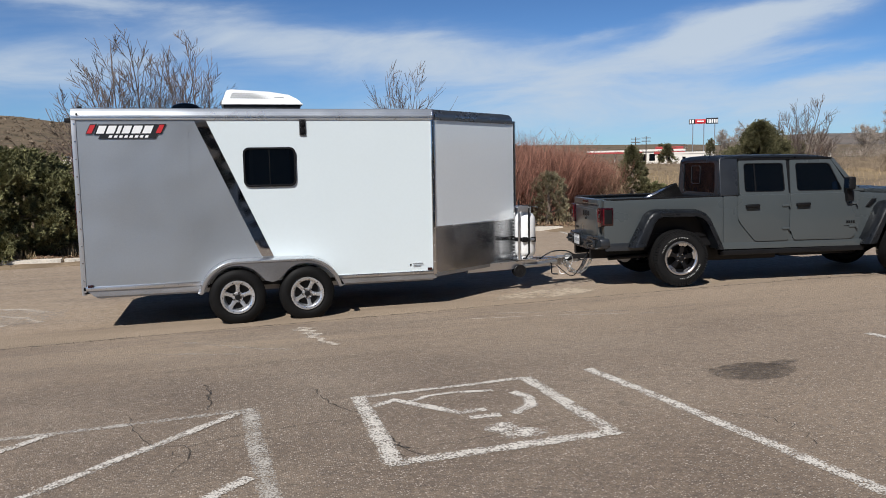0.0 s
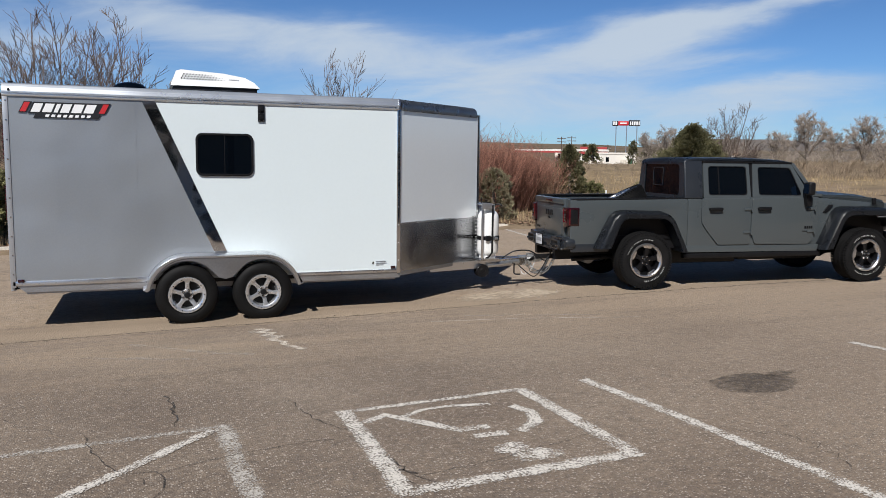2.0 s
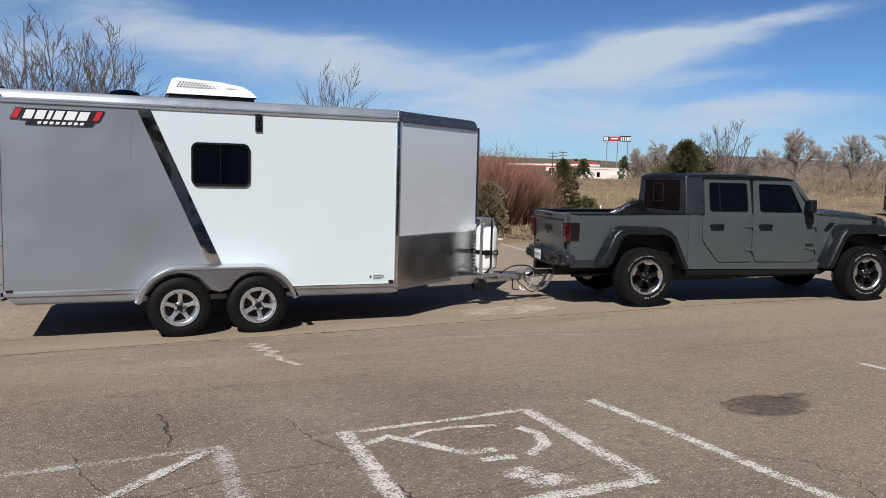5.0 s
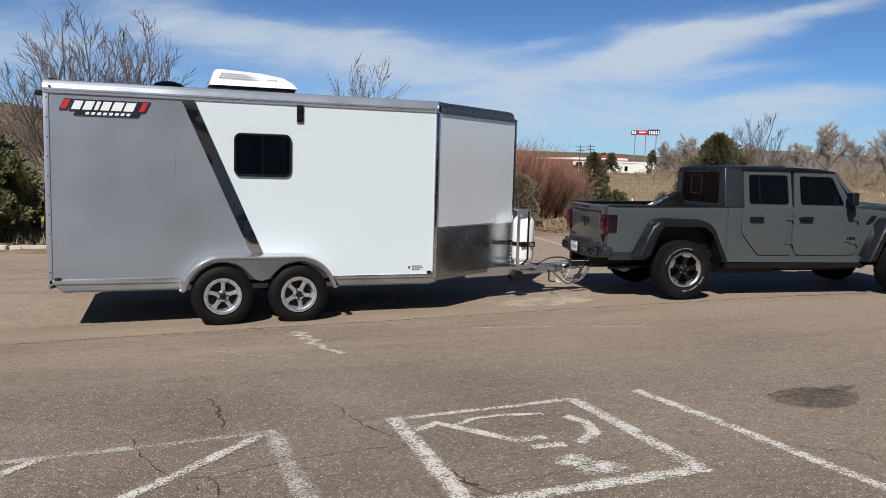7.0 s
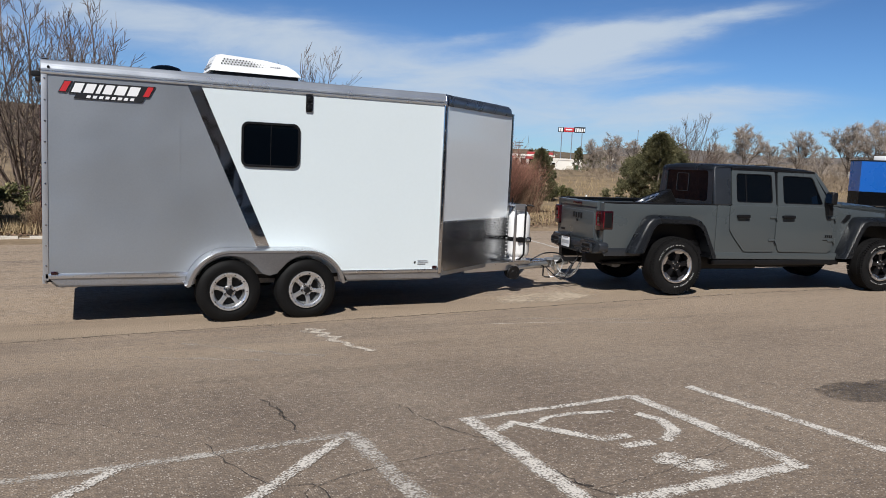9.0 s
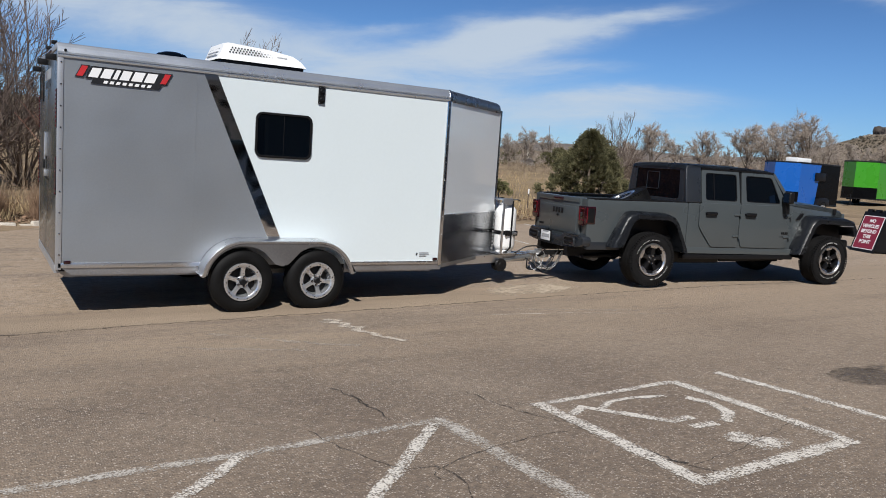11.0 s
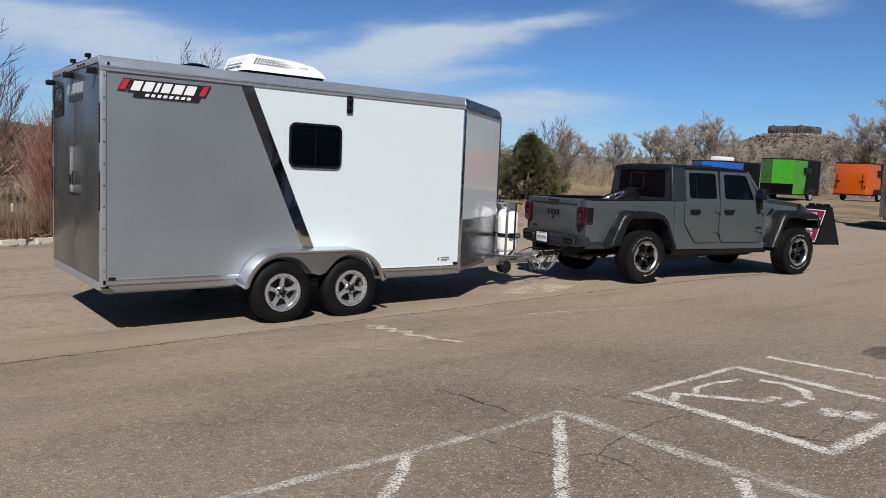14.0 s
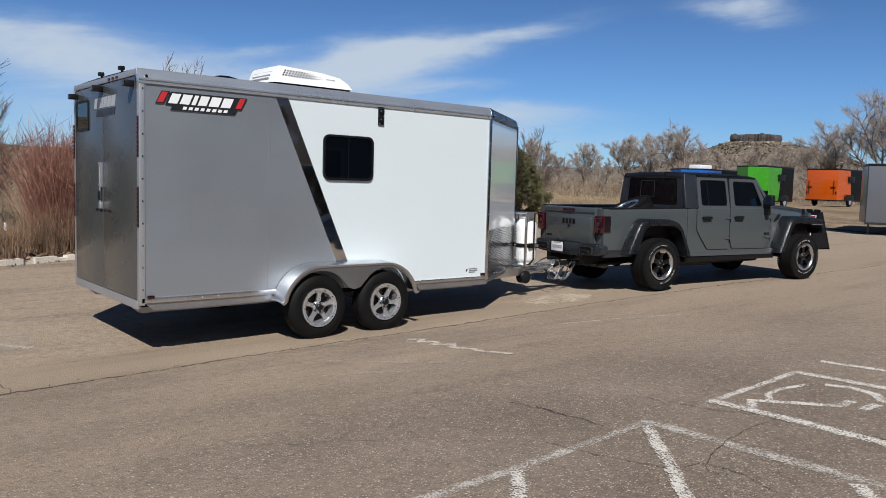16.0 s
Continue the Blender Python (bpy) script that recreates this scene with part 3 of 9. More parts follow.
def round_poly(pts, r, k=4):
    """A polygon with its corners rounded."""
    out, n = [], len(pts)
    for i in range(n):
        p, a, b = Vector(pts[i]), Vector(pts[i - 1]), Vector(pts[(i + 1) % n])
        u, v = (a - p), (b - p)
        rr = min(r, u.length * 0.45, v.length * 0.45)
        s, e = p + u.normalized() * rr, p + v.normalized() * rr
        for j in range(k + 1):
            t = j / k
            out.append(tuple(s * (1 - t) ** 2 + p * 2 * t * (1 - t) + e * t * t))
    return out


def ring_plate(bm, outer, inner, y0, y1, to=None):
    """A flat frame between two loops with as many points each."""
    to = to or (lambda x, y, z: (x, y, z))
    L4 = [[bm.verts.new(to(x, y, z)) for x, z in loop] for loop, y in ((outer, y0), (inner, y0), (inner, y1), (outer, y1))]
    n = len(outer)
    for i in range(n):
        j = (i + 1) % n
        for a, b in ((0, 1), (1, 2), (2, 3), (3, 0)):
            bm.faces.new((L4[a][i], L4[a][j], L4[b][j], L4[b][i]))
    return bm


def sheet(bm, rows):
    """A skin through rows of points."""
    vs = [[bm.verts.new(p) for p in row] for row in rows]
    for a, b in zip(vs, vs[1:]):
        for i in range(len(a) - 1):
            bm.faces.new((a[i], a[i + 1], b[i + 1], b[i]))
    return bm


def smooth01(x, a, b):
    t = max(0.0, min(1.0, (x - a) / (b - a)))
    return t * t * (3 - 2 * t)


# ---------------------------------------------------------------- the lie of the land
def lot_edge(x):
    """Far edge of the asphalt."""
    return 18.45 + 1.0 * smooth01(x, -1.6, 0.6) + 1.2 * smooth01(x, 0.5, 4) - 1.0 * smooth01(x, 7.6, 9.4) + 3.9 * smooth01(x, 12.4, 15) + 3.2 * smooth01(x, 15, 30)


def bed_line(x):
    """Front of the willow bed."""
    return 18.45 + 1.0 * smooth01(x, -1.6, 0.6) + 1.2 * smooth01(x, 0.5, 4) + 2.9 * smooth01(x, 8.8, 11.5) + 3.2 * smooth01(x, 14, 30)


def lot_z(x, y):
    """The asphalt: it falls from the stalls to the lane and a little from east to west."""
    xx = max(-14, min(x, 22))
    return -0.062 + 0.0135 * xx - 0.165 * smooth01(y, 4.9, 10.6) + 0.004 * math.sin(x * 0.9 + 1) * math.sin(y * 0.8)


def land_z(x, y):
    """The open land round the lot."""
    base = lot_z(x, min(y, 30)) + 0.03
    out = max(y - lot_edge(x), x - 30.6, -(x + 30), -(y + 14), 0)
    pad = 0.40 * smooth01(x, 33, 44) * smooth01(y, -20, 12) - 0.25 * smooth01(x, 38, 60) * smooth01(y, -20, 12)
    r = math.hypot(x, y)
    rise = 0.016 * max(0, min(out, 60)) + 0.003 * max(0, min(r, 420) - 75)
    bumps = 0.10 * noise.noise((x * 0.12, y * 0.12, 0)) + (0.5 * noise.noise((x * 0.013, y * 0.013, 5)) if r > 60 else 0)
    return base + (0.05 + bumps * smooth01(out, 0, 8) + rise + pad if out > 0.02 else -0.09)
# ---------------------------------------------------------------- ground and lot
def spaced(a, b, inner0, inner1, step, grow=1.35):
    """Grid lines that are close together inside and ever wider outside."""
    xs = list(np.arange(inner0, inner1 + 0.01, step))
    s, v = step, inner1
    while v < b:
        s *= grow
        v += s
        xs.append(min(v, b))
    s, v = step, inner0
    while v > a:
        s *= grow
        v -= s
        xs.insert(0, max(v, a))
    return [float(v) for v in xs]


def build_ground():
    xs, ys = spaced(-4200, 4200, -34, 72, 1.6), spaced(-4200, 4200, -18, 60, 1.6)
    bm = bmesh.new()
    sheet(bm, [[(x, y, land_z(x, y)) for x in xs] for y in ys])
    g = solid("ground", bm, M_DRYGRASS, "open land of dry straw-coloured grass and bare soil", "ground", kind="structure", smooth=60)
    g.data.materials.append(M_DIRT)
    for p in g.data.polygons:
        c = p.center
        near_edge = -3 < c.y - lot_edge(c.x) < 2.2 and c.x < 34
        if near_edge or (c.x > 29 and c.x < 72 and -12 < c.y < 21 + 0.30 * (c.x - 20)):
            p.material_index = 1
    bm = bmesh.new()
    xs = list(np.arange(-30, 31.6, 0.75))
    rows = []
    for k in range(0, 61):
        row = []
        for x in xs:
            e = lot_edge(x) + 0.12 * noise.noise((x * 1.7, 3, 0))
            y = -13 + (e + 13) * k / 60
            xx = x + (0.8 * noise.noise((y * 0.4, 1, 0)) if x > 30.2 else 0)
            row.append((xx, y, lot_z(x, y)))
        rows.append(row)
    sheet(bm, rows)
    solid("parking_lot", bm, M_ASPHALT, "old brown-grey asphalt parking lot with worn chips and cracks", "asphalt lot", kind="structure", smooth=60)


build_ground()


def build_bank():
    """The dirt bank that rises beyond the east edge of the asphalt."""
    edge = [(19.5, 5.5), (23.0, 10.2), (26.6, 14.7), (28.2, 16.8), (29.5, 18.5), (29.0, 20.2), (26.5, 21.6), (22, 22.6), (17, 23.2)]
    fine = []
    for (x0, y0), (x1, y1) in zip(edge, edge[1:]):
        n = max(2, int(math.hypot(x1 - x0, y1 - y0) / 0.4))
        fine += [(x0 + (x1 - x0) * k / n + 0.16 * noise.noise((x0 + k * 0.7, y0, 4)), y0 + (y1 - y0) * k / n + 0.16 * noise.noise((x0 + k * 0.7, y0, 9))) for k in range(n)]
    bm = bmesh.new()
    rows = []
    for u in (0, 0.15, 0.5, 1.2, 2.2, 3.6, 5.5, 8, 12, 18, 26):
        row = []
        for x, y in fine:
            px, py = x + u * 0.80, y + u * 0.60
            z = lot_z(px, py) + (-0.03 if u == 0 else 0.02 + 0.16 * smooth01(u, 0, 2.5) + 0.05 * noise.noise((px * 0.6, py * 0.6, 2)) * smooth01(u, 0, 1))
            row.append((px, py, max(z, land_z(px, py) + 0.012) if u > 4 else z))
        rows.append(row)
    sheet(bm, rows)
    solid("dirt_bank", bm, M_DIRT, "bare brown dirt bank beyond the asphalt edge", "bank", kind="structure", smooth=60)
    # dark brown ragged strip laid along the asphalt edge
    bm = ribbon(bmesh.new(), [(22.8, 9.9), (26.45, 14.6), (28.1, 16.7), (29.5, 18.55)], 0.55, 0.03, 71, 0.5)
    solid("lot_edge_strip", bm, M_EDGE_STRIP, "dark brown ragged strip along the asphalt edge", "mulch", kind="structure", smooth=None)


def ribbon(bm, pts, width, lift, seed=0, ragged=0.12, step=0.12, taper=False):
    """A painted or drawn line that lies on the asphalt, with uneven edges. Its rim fades."""
    rng = random.Random(seed)
    line = []
    for (x0, y0), (x1, y1) in zip(pts, pts[1:]):
        n = max(1, int(math.hypot(x1 - x0, y1 - y0) / step))
        line += [(x0 + (x1 - x0) * i / n, y0 + (y1 - y0) * i / n) for i in range(n)]
    line.append(pts[-1])
    lay = bm.verts.layers.float.get("edge") or bm.verts.layers.float.new("edge")
    rows = []
    for i, (x, y) in enumerate(line):
        a, b = line[max(i - 1, 0)], line[min(i + 1, len(line) - 1)]
        dx, dy = b[0] - a[0], b[1] - a[1]
        ll = math.hypot(dx, dy) or 1
        nx, ny = -dy / ll, dx / ll
        w = width / 2 * (1 - 0.75 * i / len(line) if taper else 1)
        row = []
        for s, e in ((-1.0, 0.42), (-0.66, 0.06), (0.0, -0.06), (0.66, 0.06), (1.0, 0.42)):
            k = w * s * (1 + ragged * rng.uniform(-1, 1))
            px, py = x + nx * k, y + ny * k
            v = bm.verts.new((px, py, lot_z(px, py) + lift))
            v[lay] = e
            row.append(v)
        rows.append(row)
    for a, b in zip(rows, rows[1:]):
        for i in range(4):
            bm.faces.new((a[i], a[i + 1], b[i + 1], b[i]))
    return bm


build_bank()


def patch(bm, cx, cy, rx, ry, lift, seed=0, rot=0.0, fade=0.55):
    """A blotch with a frayed rim."""
    rng = random.Random(seed)
    lay = bm.verts.layers.float.get("edge") or bm.verts.layers.float.new("edge")
    n, k = 40, 6
    wob = [1 + 0.16 * noise.noise((math.cos(2 * math.pi * j / n) * 1.6 + seed, math.sin(2 * math.pi * j / n) * 1.6, seed)) + rng.uniform(-0.03, 0.03) for j in range(n)]
    rings = []
    for i in range(1, k + 1):
        ring = []
        for j in range(n):
            a = 2 * math.pi * j / n
            ux, uy = rx * i / k * wob[j] * math.cos(a), ry * i / k * wob[j] * math.sin(a)
            x, y = cx + ux * math.cos(rot) - uy * math.sin(rot), cy + ux * math.sin(rot) + uy * math.cos(rot)
            v = bm.verts.new((x, y, lot_z(x, y) + lift))
            v[lay] = fade * max(0, (i / k - 0.55) / 0.45)
            ring.append(v)
        rings.append(ring)
    bm.faces.new(rings[0])
    for a, b in zip(rings, rings[1:]):
        for j in range(n):
            bm.faces.new((a[j], a[(j + 1) % n], b[(j + 1) % n], b[j]))
    return bm


def build_markings():
    P, S = 0.004, "structure"

    def mark(name, bm, material, label, category):
        solid(name, bm, material, label, category, kind=S, smooth=None)

    # hatched aisle beside the wheelchair stall
    bm = bmesh.new()
    ribbon(bm, [(-3.4, 5.62), (-2.0, 5.64), (-1.25, 5.66), (0.06, 5.76)], 0.105, P, 1)
    mark("aisle_line", bm, M_PAINT_OLD, "worn white painted line along the head of the hatched aisle", "road marking")
    bm = ribbon(bmesh.new(), [(0.05, 5.78), (0.06, 5.1), (0.12, 4.1), (0.22, 2.4)], 0.15, P + 0.001, 2, 0.2)
    mark("aisle_line", bm, M_PAINT_OLD, "broad worn white side line of the hatched aisle", "road marking")
    for k, (a, b) in enumerate((((-1.26, 5.64), (-3.6, 3.3)), ((-0.02, 5.70), (-2.6, 3.1)), ((0.02, 4.42), (-1.8, 2.6)))):
        mark("aisle_hatch", ribbon(bmesh.new(), [a, b], 0.105, P + 0.002, 3 + k, 0.2), M_PAINT, "worn white diagonal hatch line on asphalt", "road marking")
    # wheelchair stall: square frame and symbol
    for k, (a, b, w) in enumerate((((0.82, 5.77), (2.22, 5.83), 0.09), ((2.22, 5.84), (2.27, 4.36), 0.145), ((2.30, 4.40), (0.80, 4.35), 0.135), ((0.84, 4.33), (0.85, 5.80), 0.15))):
        mark("stall_symbol_frame", ribbon(bmesh.new(), [a, b], w, P + 0.001 * k, 20 + k), M_PAINT, "worn white painted frame round the stall symbol", "road marking")
    for k, (pts, w) in enumerate((
            ([(0.92, 5.50), (1.10, 5.60), (1.30, 5.34), (1.46, 5.13), (1.66, 5.14)], 0.088),
            ([(1.20, 5.52), (1.36, 5.62), (1.60, 5.63), (1.86, 5.57)], 0.06),
            ([(1.98, 5.48), (2.05, 5.30), (1.99, 5.10), (1.80, 4.98)], 0.095),
            ([(1.50, 5.00), (1.72, 4.99)], 0.085))):
        mark("stall_symbol_stroke", ribbon(bmesh.new(), pts, w * 1.2, P, 30 + k), M_PAINT, "worn white stroke of the painted stall symbol", "road marking")
    mark("stall_symbol_head", patch(patch(bmesh.new(), 1.635, 4.74, 0.115, 0.085, P, 9, 0.3, fade=0.12), 1.72, 4.585, 0.17, 0.095, P + 0.001, 10, -0.1, fade=0.12), M_PAINT, "worn white round blot of the painted stall symbol", "road marking")
    for k, (a, b) in enumerate((((2.80, 5.90), (3.22, 2.6)), ((5.86, 6.14), (6.3, 2.6)), ((8.44, 19.5), (7.9, 15.2)), ((10.95, 19.5), (10.5, 16.2)))):
        mark("stall_line", ribbon(bmesh.new(), [a, b], 0.13, P, 40 + k), M_PAINT, "worn white painted stall line on asphalt", "road marking")
    # scuffs, sand and stains
    bm = bmesh.new()
    ribbon(bm, [(0.64, 9.16), (0.76, 8.96), (0.74, 8.78), (0.82, 8.6)], 0.17, P, 57, 0.8, 0.06)
    mark("scuff_mark", bm, M_FAINT, "faint pale rubbed patch on the asphalt lane", "scuff")
    bm = ribbon(bmesh.new(), [(0.66, 9.20), (0.83, 9.13), (0.68, 9.02), (0.84, 8.93), (0.70, 8.80), (0.86, 8.70), (0.74, 8.56), (0.86, 8.40), (0.84, 8.24), (0.98, 7.95)], 0.10, P + 0.002, 58, 0.5, 0.06)
    mark("scuff_mark", bm, M_SCRAPE, "pale zigzag scrape on the asphalt lane", "scuff")
    for k, pts in enumerate(([(-0.6, 8.9), (0.2, 8.1), (0.5, 7.9)], [(2.6, 8.9), (3.6, 8.7), (4.9, 8.2)], [(-1.0, 8.4), (0.0, 7.9)], [(3.1, 9.15), (4.6, 8.55)],
                             [(-3.9, 12.0), (-3.3, 11.9), (-2.8, 11.55), (-2.5, 11.1)], [(-4.4, 11.7), (-3.5, 11.45), (-2.9, 11.0)], [(-3.6, 12.5), (-3.0, 12.3), (-2.6, 11.9)], [(-4.0, 11.2), (-3.2, 10.85)])):
        mark("scuff_mark", ribbon(bmesh.new(), pts, 0.045 if k == 1 else 0.10 if k < 4 else 0.13, P, 60 + k, 0.7), M_FAINT if k in (0, 2, 3) else M_SCRAPE, "faint pale tyre scrape on the asphalt lane", "scuff")
    mark("sand_patch", patch(bmesh.new(), 4.35, 10.42, 1.20, 0.42, 0.005, 3, 0.22), M_SAND, "tan sand drifted over the asphalt beside the hitch", "sand")
    mark("sand_patch", patch(bmesh.new(), -3.0, 11.6, 1.0, 0.9, 0.005, 5), M_FAINT, "tan dust on the asphalt behind the trailer", "sand")
    mark("oil_stain", patch(bmesh.new(), 3.98, 5.33, 0.36, 0.26, 0.004, 31, 0.05, 0.14), M_OIL, "dark oil stain on the asphalt", "stain")
    mark("oil_stain", patch(bmesh.new(), 4.36, 5.46, 0.20, 0.09, 0.005, 8, 0.1, 0.75), M_OIL, "smaller dark oil stain on the asphalt", "stain")
    mark("oil_stain", patch(bmesh.new(), -6.5, 14.5, 1.8, 0.7, 0.004, 12, 0.1, 0.6), M_OIL, "broad dark damp stain near the kerb", "stain")
    # seam and cracks
    rng = random.Random(5)

    def wander(pts, amp, step):
        out = []
        for (x0, y0), (x1, y1) in zip(pts, pts[1:]):
            n = max(2, int(math.hypot(x1 - x0, y1 - y0) / step))
            out += [(x0 + (x1 - x0) * i / n + rng.uniform(-amp, amp), y0 + (y1 - y0) * i / n + rng.uniform(-amp, amp)) for i in range(n)]
        return out + [pts[-1]]

    for k, (pts, amp, w) in enumerate((
            ([(-12, 9.2), (-2.9, 9.40), (-1.2, 9.50), (1.5, 9.60), (4.1, 9.80), (7.7, 9.86), (14, 9.7), (24, 9.4)], 0.018, 0.030),
            ([(-3.0, 9.4), (-3.0, 9.95), (-3.4, 11)], 0.02, 0.02),
            ([(-0.30, 6.68), (-0.25, 6.42), (-0.24, 6.12), (-0.25, 5.87)], 0.016, 0.030),
            ([(-0.27, 6.46), (-0.24, 6.20)], 0.02, 0.03),
            ([(0.54, 6.32), (0.57, 5.97), (0.62, 5.71), (0.74, 5.45), (0.87, 5.28), (0.88, 5.15), (0.86, 4.96), (0.93, 4.72), (0.94, 4.62), (1.05, 4.40)], 0.016, 0.026),
            ([(0.84, 5.30), (0.88, 5.18)], 0.03, 0.07), ([(0.85, 4.98), (0.92, 4.76)], 0.02, 0.06), ([(0.90, 4.66), (0.98, 4.56)], 0.02, 0.08),
            ([(-0.80, 5.88), (-0.73, 5.55), (-0.68, 5.40), (-0.60, 5.18), (-0.52, 5.12), (-0.38, 5.09), (-0.33, 5.01), (-0.35, 4.84), (-0.42, 4.6)], 0.014, 0.022),
            ([(-0.45, 4.92), (-0.40, 5.05), (-0.29, 5.10), (-0.05, 5.18), (0.16, 5.22), (0.38, 5.27), (0.80, 5.26)], 0.014, 0.018),
            ([(1.0, 4.52), (1.5, 4.60), (1.86, 4.70), (2.24, 4.78)], 0.014, 0.014),
            ([(-2.3, 7.0), (-1.4, 6.5), (-0.9, 5.9)], 0.03, 0.012),
            ([(0.9, 4.95), (0.86, 4.6), (0.95, 4.3)], 0.03, 0.016),
            ([(3.0, 4.6), (3.4, 4.3), (3.3, 3.8)], 0.04, 0.014),
            ([(9.0, 8.5), (9.6, 7.4), (11.2, 6.9)], 0.05, 0.016),
            ([(12, 12), (15, 10.5), (19, 10.2)], 0.05, 0.02))):
        mark("asphalt_crack", ribbon(bmesh.new(), wander(pts, amp * 1.3, 0.07), w * (0.85 if k == 0 else 0.40), 0.006, 80 + k, 0.8, 0.05), M_CRACK, "dark ragged crack in the asphalt", "crack")


build_markings()


def build_kerbs():
    """Broken concrete kerb pieces along the planting bed, and one wheel stop."""
    rng = random.Random(4)
    line = [(-13.0, 18.5), (-1.75, 18.48), (0.25, 19.35), (2.6, 20.5), (6.2, 20.75)]
    pieces = []
    for (x0, y0), (x1, y1) in zip(line, line[1:]):
        d = math.hypot(x1 - x0, y1 - y0)
        n = max(1, round(d / 1.75))
        for i in range(n):
            pieces.append((x0 + (x1 - x0) * (i + 0.5) / n, y0 + (y1 - y0) * (i + 0.5) / n, d / n - rng.uniform(0.02, 0.16), math.atan2(y1 - y0, x1 - x0)))
    for x, y, ln, a in pieces + [(8.1, 20.15, 1.75, 0.02)]:
        bm = bmesh.new()
        k = 9
        wide, tall = rng.uniform(0.085, 0.115), rng.uniform(0.095, 0.125)
        for i in range(k):
            f0, f1 = -ln / 2 + ln * i / k, -ln / 2 + ln * (i + 1) / k
            chip = rng.random() < (0.6 if i in (0, k - 1) else 0.16)
            box(bm, f0, f1, -wide + rng.uniform(0, 0.03 + 0.04 * chip), 0.09, -0.06, (tall * rng.uniform(0.45, 0.8) if chip else tall) + rng.uniform(-0.004, 0.004))
        bmesh.ops.remove_doubles(bm, verts=bm.verts, dist=0.022)
        solid("kerb", bm, M_CONCRETE, "pale weathered concrete kerb piece with chipped edges", "kerb",
              pose(x, y, lot_z(x, y), rng.uniform(-4, 4), rng.uniform(-0.8, 0.8), math.degrees(a) + rng.uniform(-5, 5)), group="kerb pieces along the bed", kind="structure", smooth=None)
    # grit along the seam of the lane
    bm = bmesh.new()
    for _ in range(420):
        x = rng.uniform(-3.2, 12)
        y = 9.56 + 0.045 * x + rng.gauss(0, 0.05)
        q = 0.004 + 0.008 * rng.random() ** 3
        c = Vector((x, y, lot_z(x, y) + 0.004))
        vs = [bm.verts.new(c + Vector((rng.uniform(-1, 1), rng.uniform(-1, 1), w)) * q) for w in (0, 0, 0, 1.2)]
        for f3 in ((0, 1, 3), (1, 2, 3), (2, 0, 3)):
            bm.faces.new([vs[i] for i in f3])
    solid("seam_grit", bm, M_RUBBLE, "brown grit caught along the seam of the lane", "gravel", kind="stuff", smooth=None)
    # rubble and grit washed up against the kerb
    bm = bmesh.new()
    for x, y, ln, a in pieces:
        for _ in range(90):
            u, v = rng.uniform(-ln / 2 - 0.15, ln / 2 + 0.15), -0.10 - 0.35 * rng.random() ** 2.2
            px, py = x + u * math.cos(a) - v * math.sin(a), y + u * math.sin(a) + v * math.cos(a)
            q = 0.008 + 0.035 * rng.random() ** 4
            c = Vector((px, py, lot_z(px, py) + q * 0.3))
            vs = [bm.verts.new(c + Vector((rng.uniform(-1, 1), rng.uniform(-1, 1), w * rng.uniform(0.4, 1))) * q) for w in (-0.4, -0.4, -0.4, 1, 1)]
            for f3 in ((0, 1, 3), (1, 2, 3), (2, 0, 4), (0, 3, 4), (2, 4, 3)):
                bm.faces.new([vs[i] for i in f3])
    solid("kerb_rubble", bm, M_RUBBLE, "loose brown grit and stones washed against the kerb", "gravel", kind="stuff", smooth=None)


build_kerbs()


# ---------------------------------------------------------------- wheels
def tyre_mesh(r, rim, w, blocks=0):
    """A tyre round the y axis, outer face at y=0 and inner face at y=w."""
    bm = bmesh.new()
    sh = 0.16 * w
    prof = [(rim, 0.035), (rim + 0.012, 0.012), (rim + (r - rim) * 0.35, 0.0), (rim + (r - rim) * 0.7, 0.006), (r - 0.022, 0.022), (r - 0.006, sh), (r, w * 0.35),
            (r, w * 0.65), (r - 0.006, w - sh), (r - 0.022, w - 0.022), (rim + (r - rim) * 0.7, w - 0.006), (rim + (r - rim) * 0.35, w), (rim, w - 0.035)]
    if not blocks:   # grooved road tread
        g = [(r, w * 0.22), (r - 0.009, w * 0.23), (r - 0.009, w * 0.27), (r, w * 0.28), (r, w * 0.47), (r - 0.009, w * 0.48), (r - 0.009, w * 0.53), (r, w * 0.54),
             (r, w * 0.72), (r - 0.009, w * 0.73), (r - 0.009, w * 0.77), (r, w * 0.78)]
        prof = prof[:6] + g + prof[8:]
    lathe(bm, prof, 64)
    if blocks:
        for i in range(blocks):
            a0 = 2 * math.pi * i / blocks
            for y0, y1, dr, sp, off, tilt in ((0.006, 0.066, 0.004, 0.70, 0, 0), (0.076, 0.135, 0.008, 0.74, 0.5, 0.3), (0.145, 0.204, 0.008, 0.74, 0.1, -0.3), (w - 0.066, w - 0.006, 0.004, 0.70, 0.5, 0)):
                m = Matrix.Rotation(-(a0 + 2 * math.pi * off / blocks), 4, "Y") @ Matrix.Translation((r - 0.004, (y0 + y1) / 2, 0)) @ Matrix.Rotation(tilt, 4, "X")
                ln = 2 * math.pi * r / blocks * sp
                lo = -0.02
                box(bm, lo, dr * 0.7, -(y1 - y0) / 2, (y1 - y0) / 2, -ln / 2, ln / 2, m=m)
            # shoulder lug running down the sidewall
            m = Matrix.Rotation(-a0, 4, "Y") @ Matrix.Translation((r - 0.040, 0.0, 0))
            box(bm, -0.014 if i % 2 else -0.004, 0.022, -0.001, 0.02, -0.011, 0.011, m=m)
    return bm


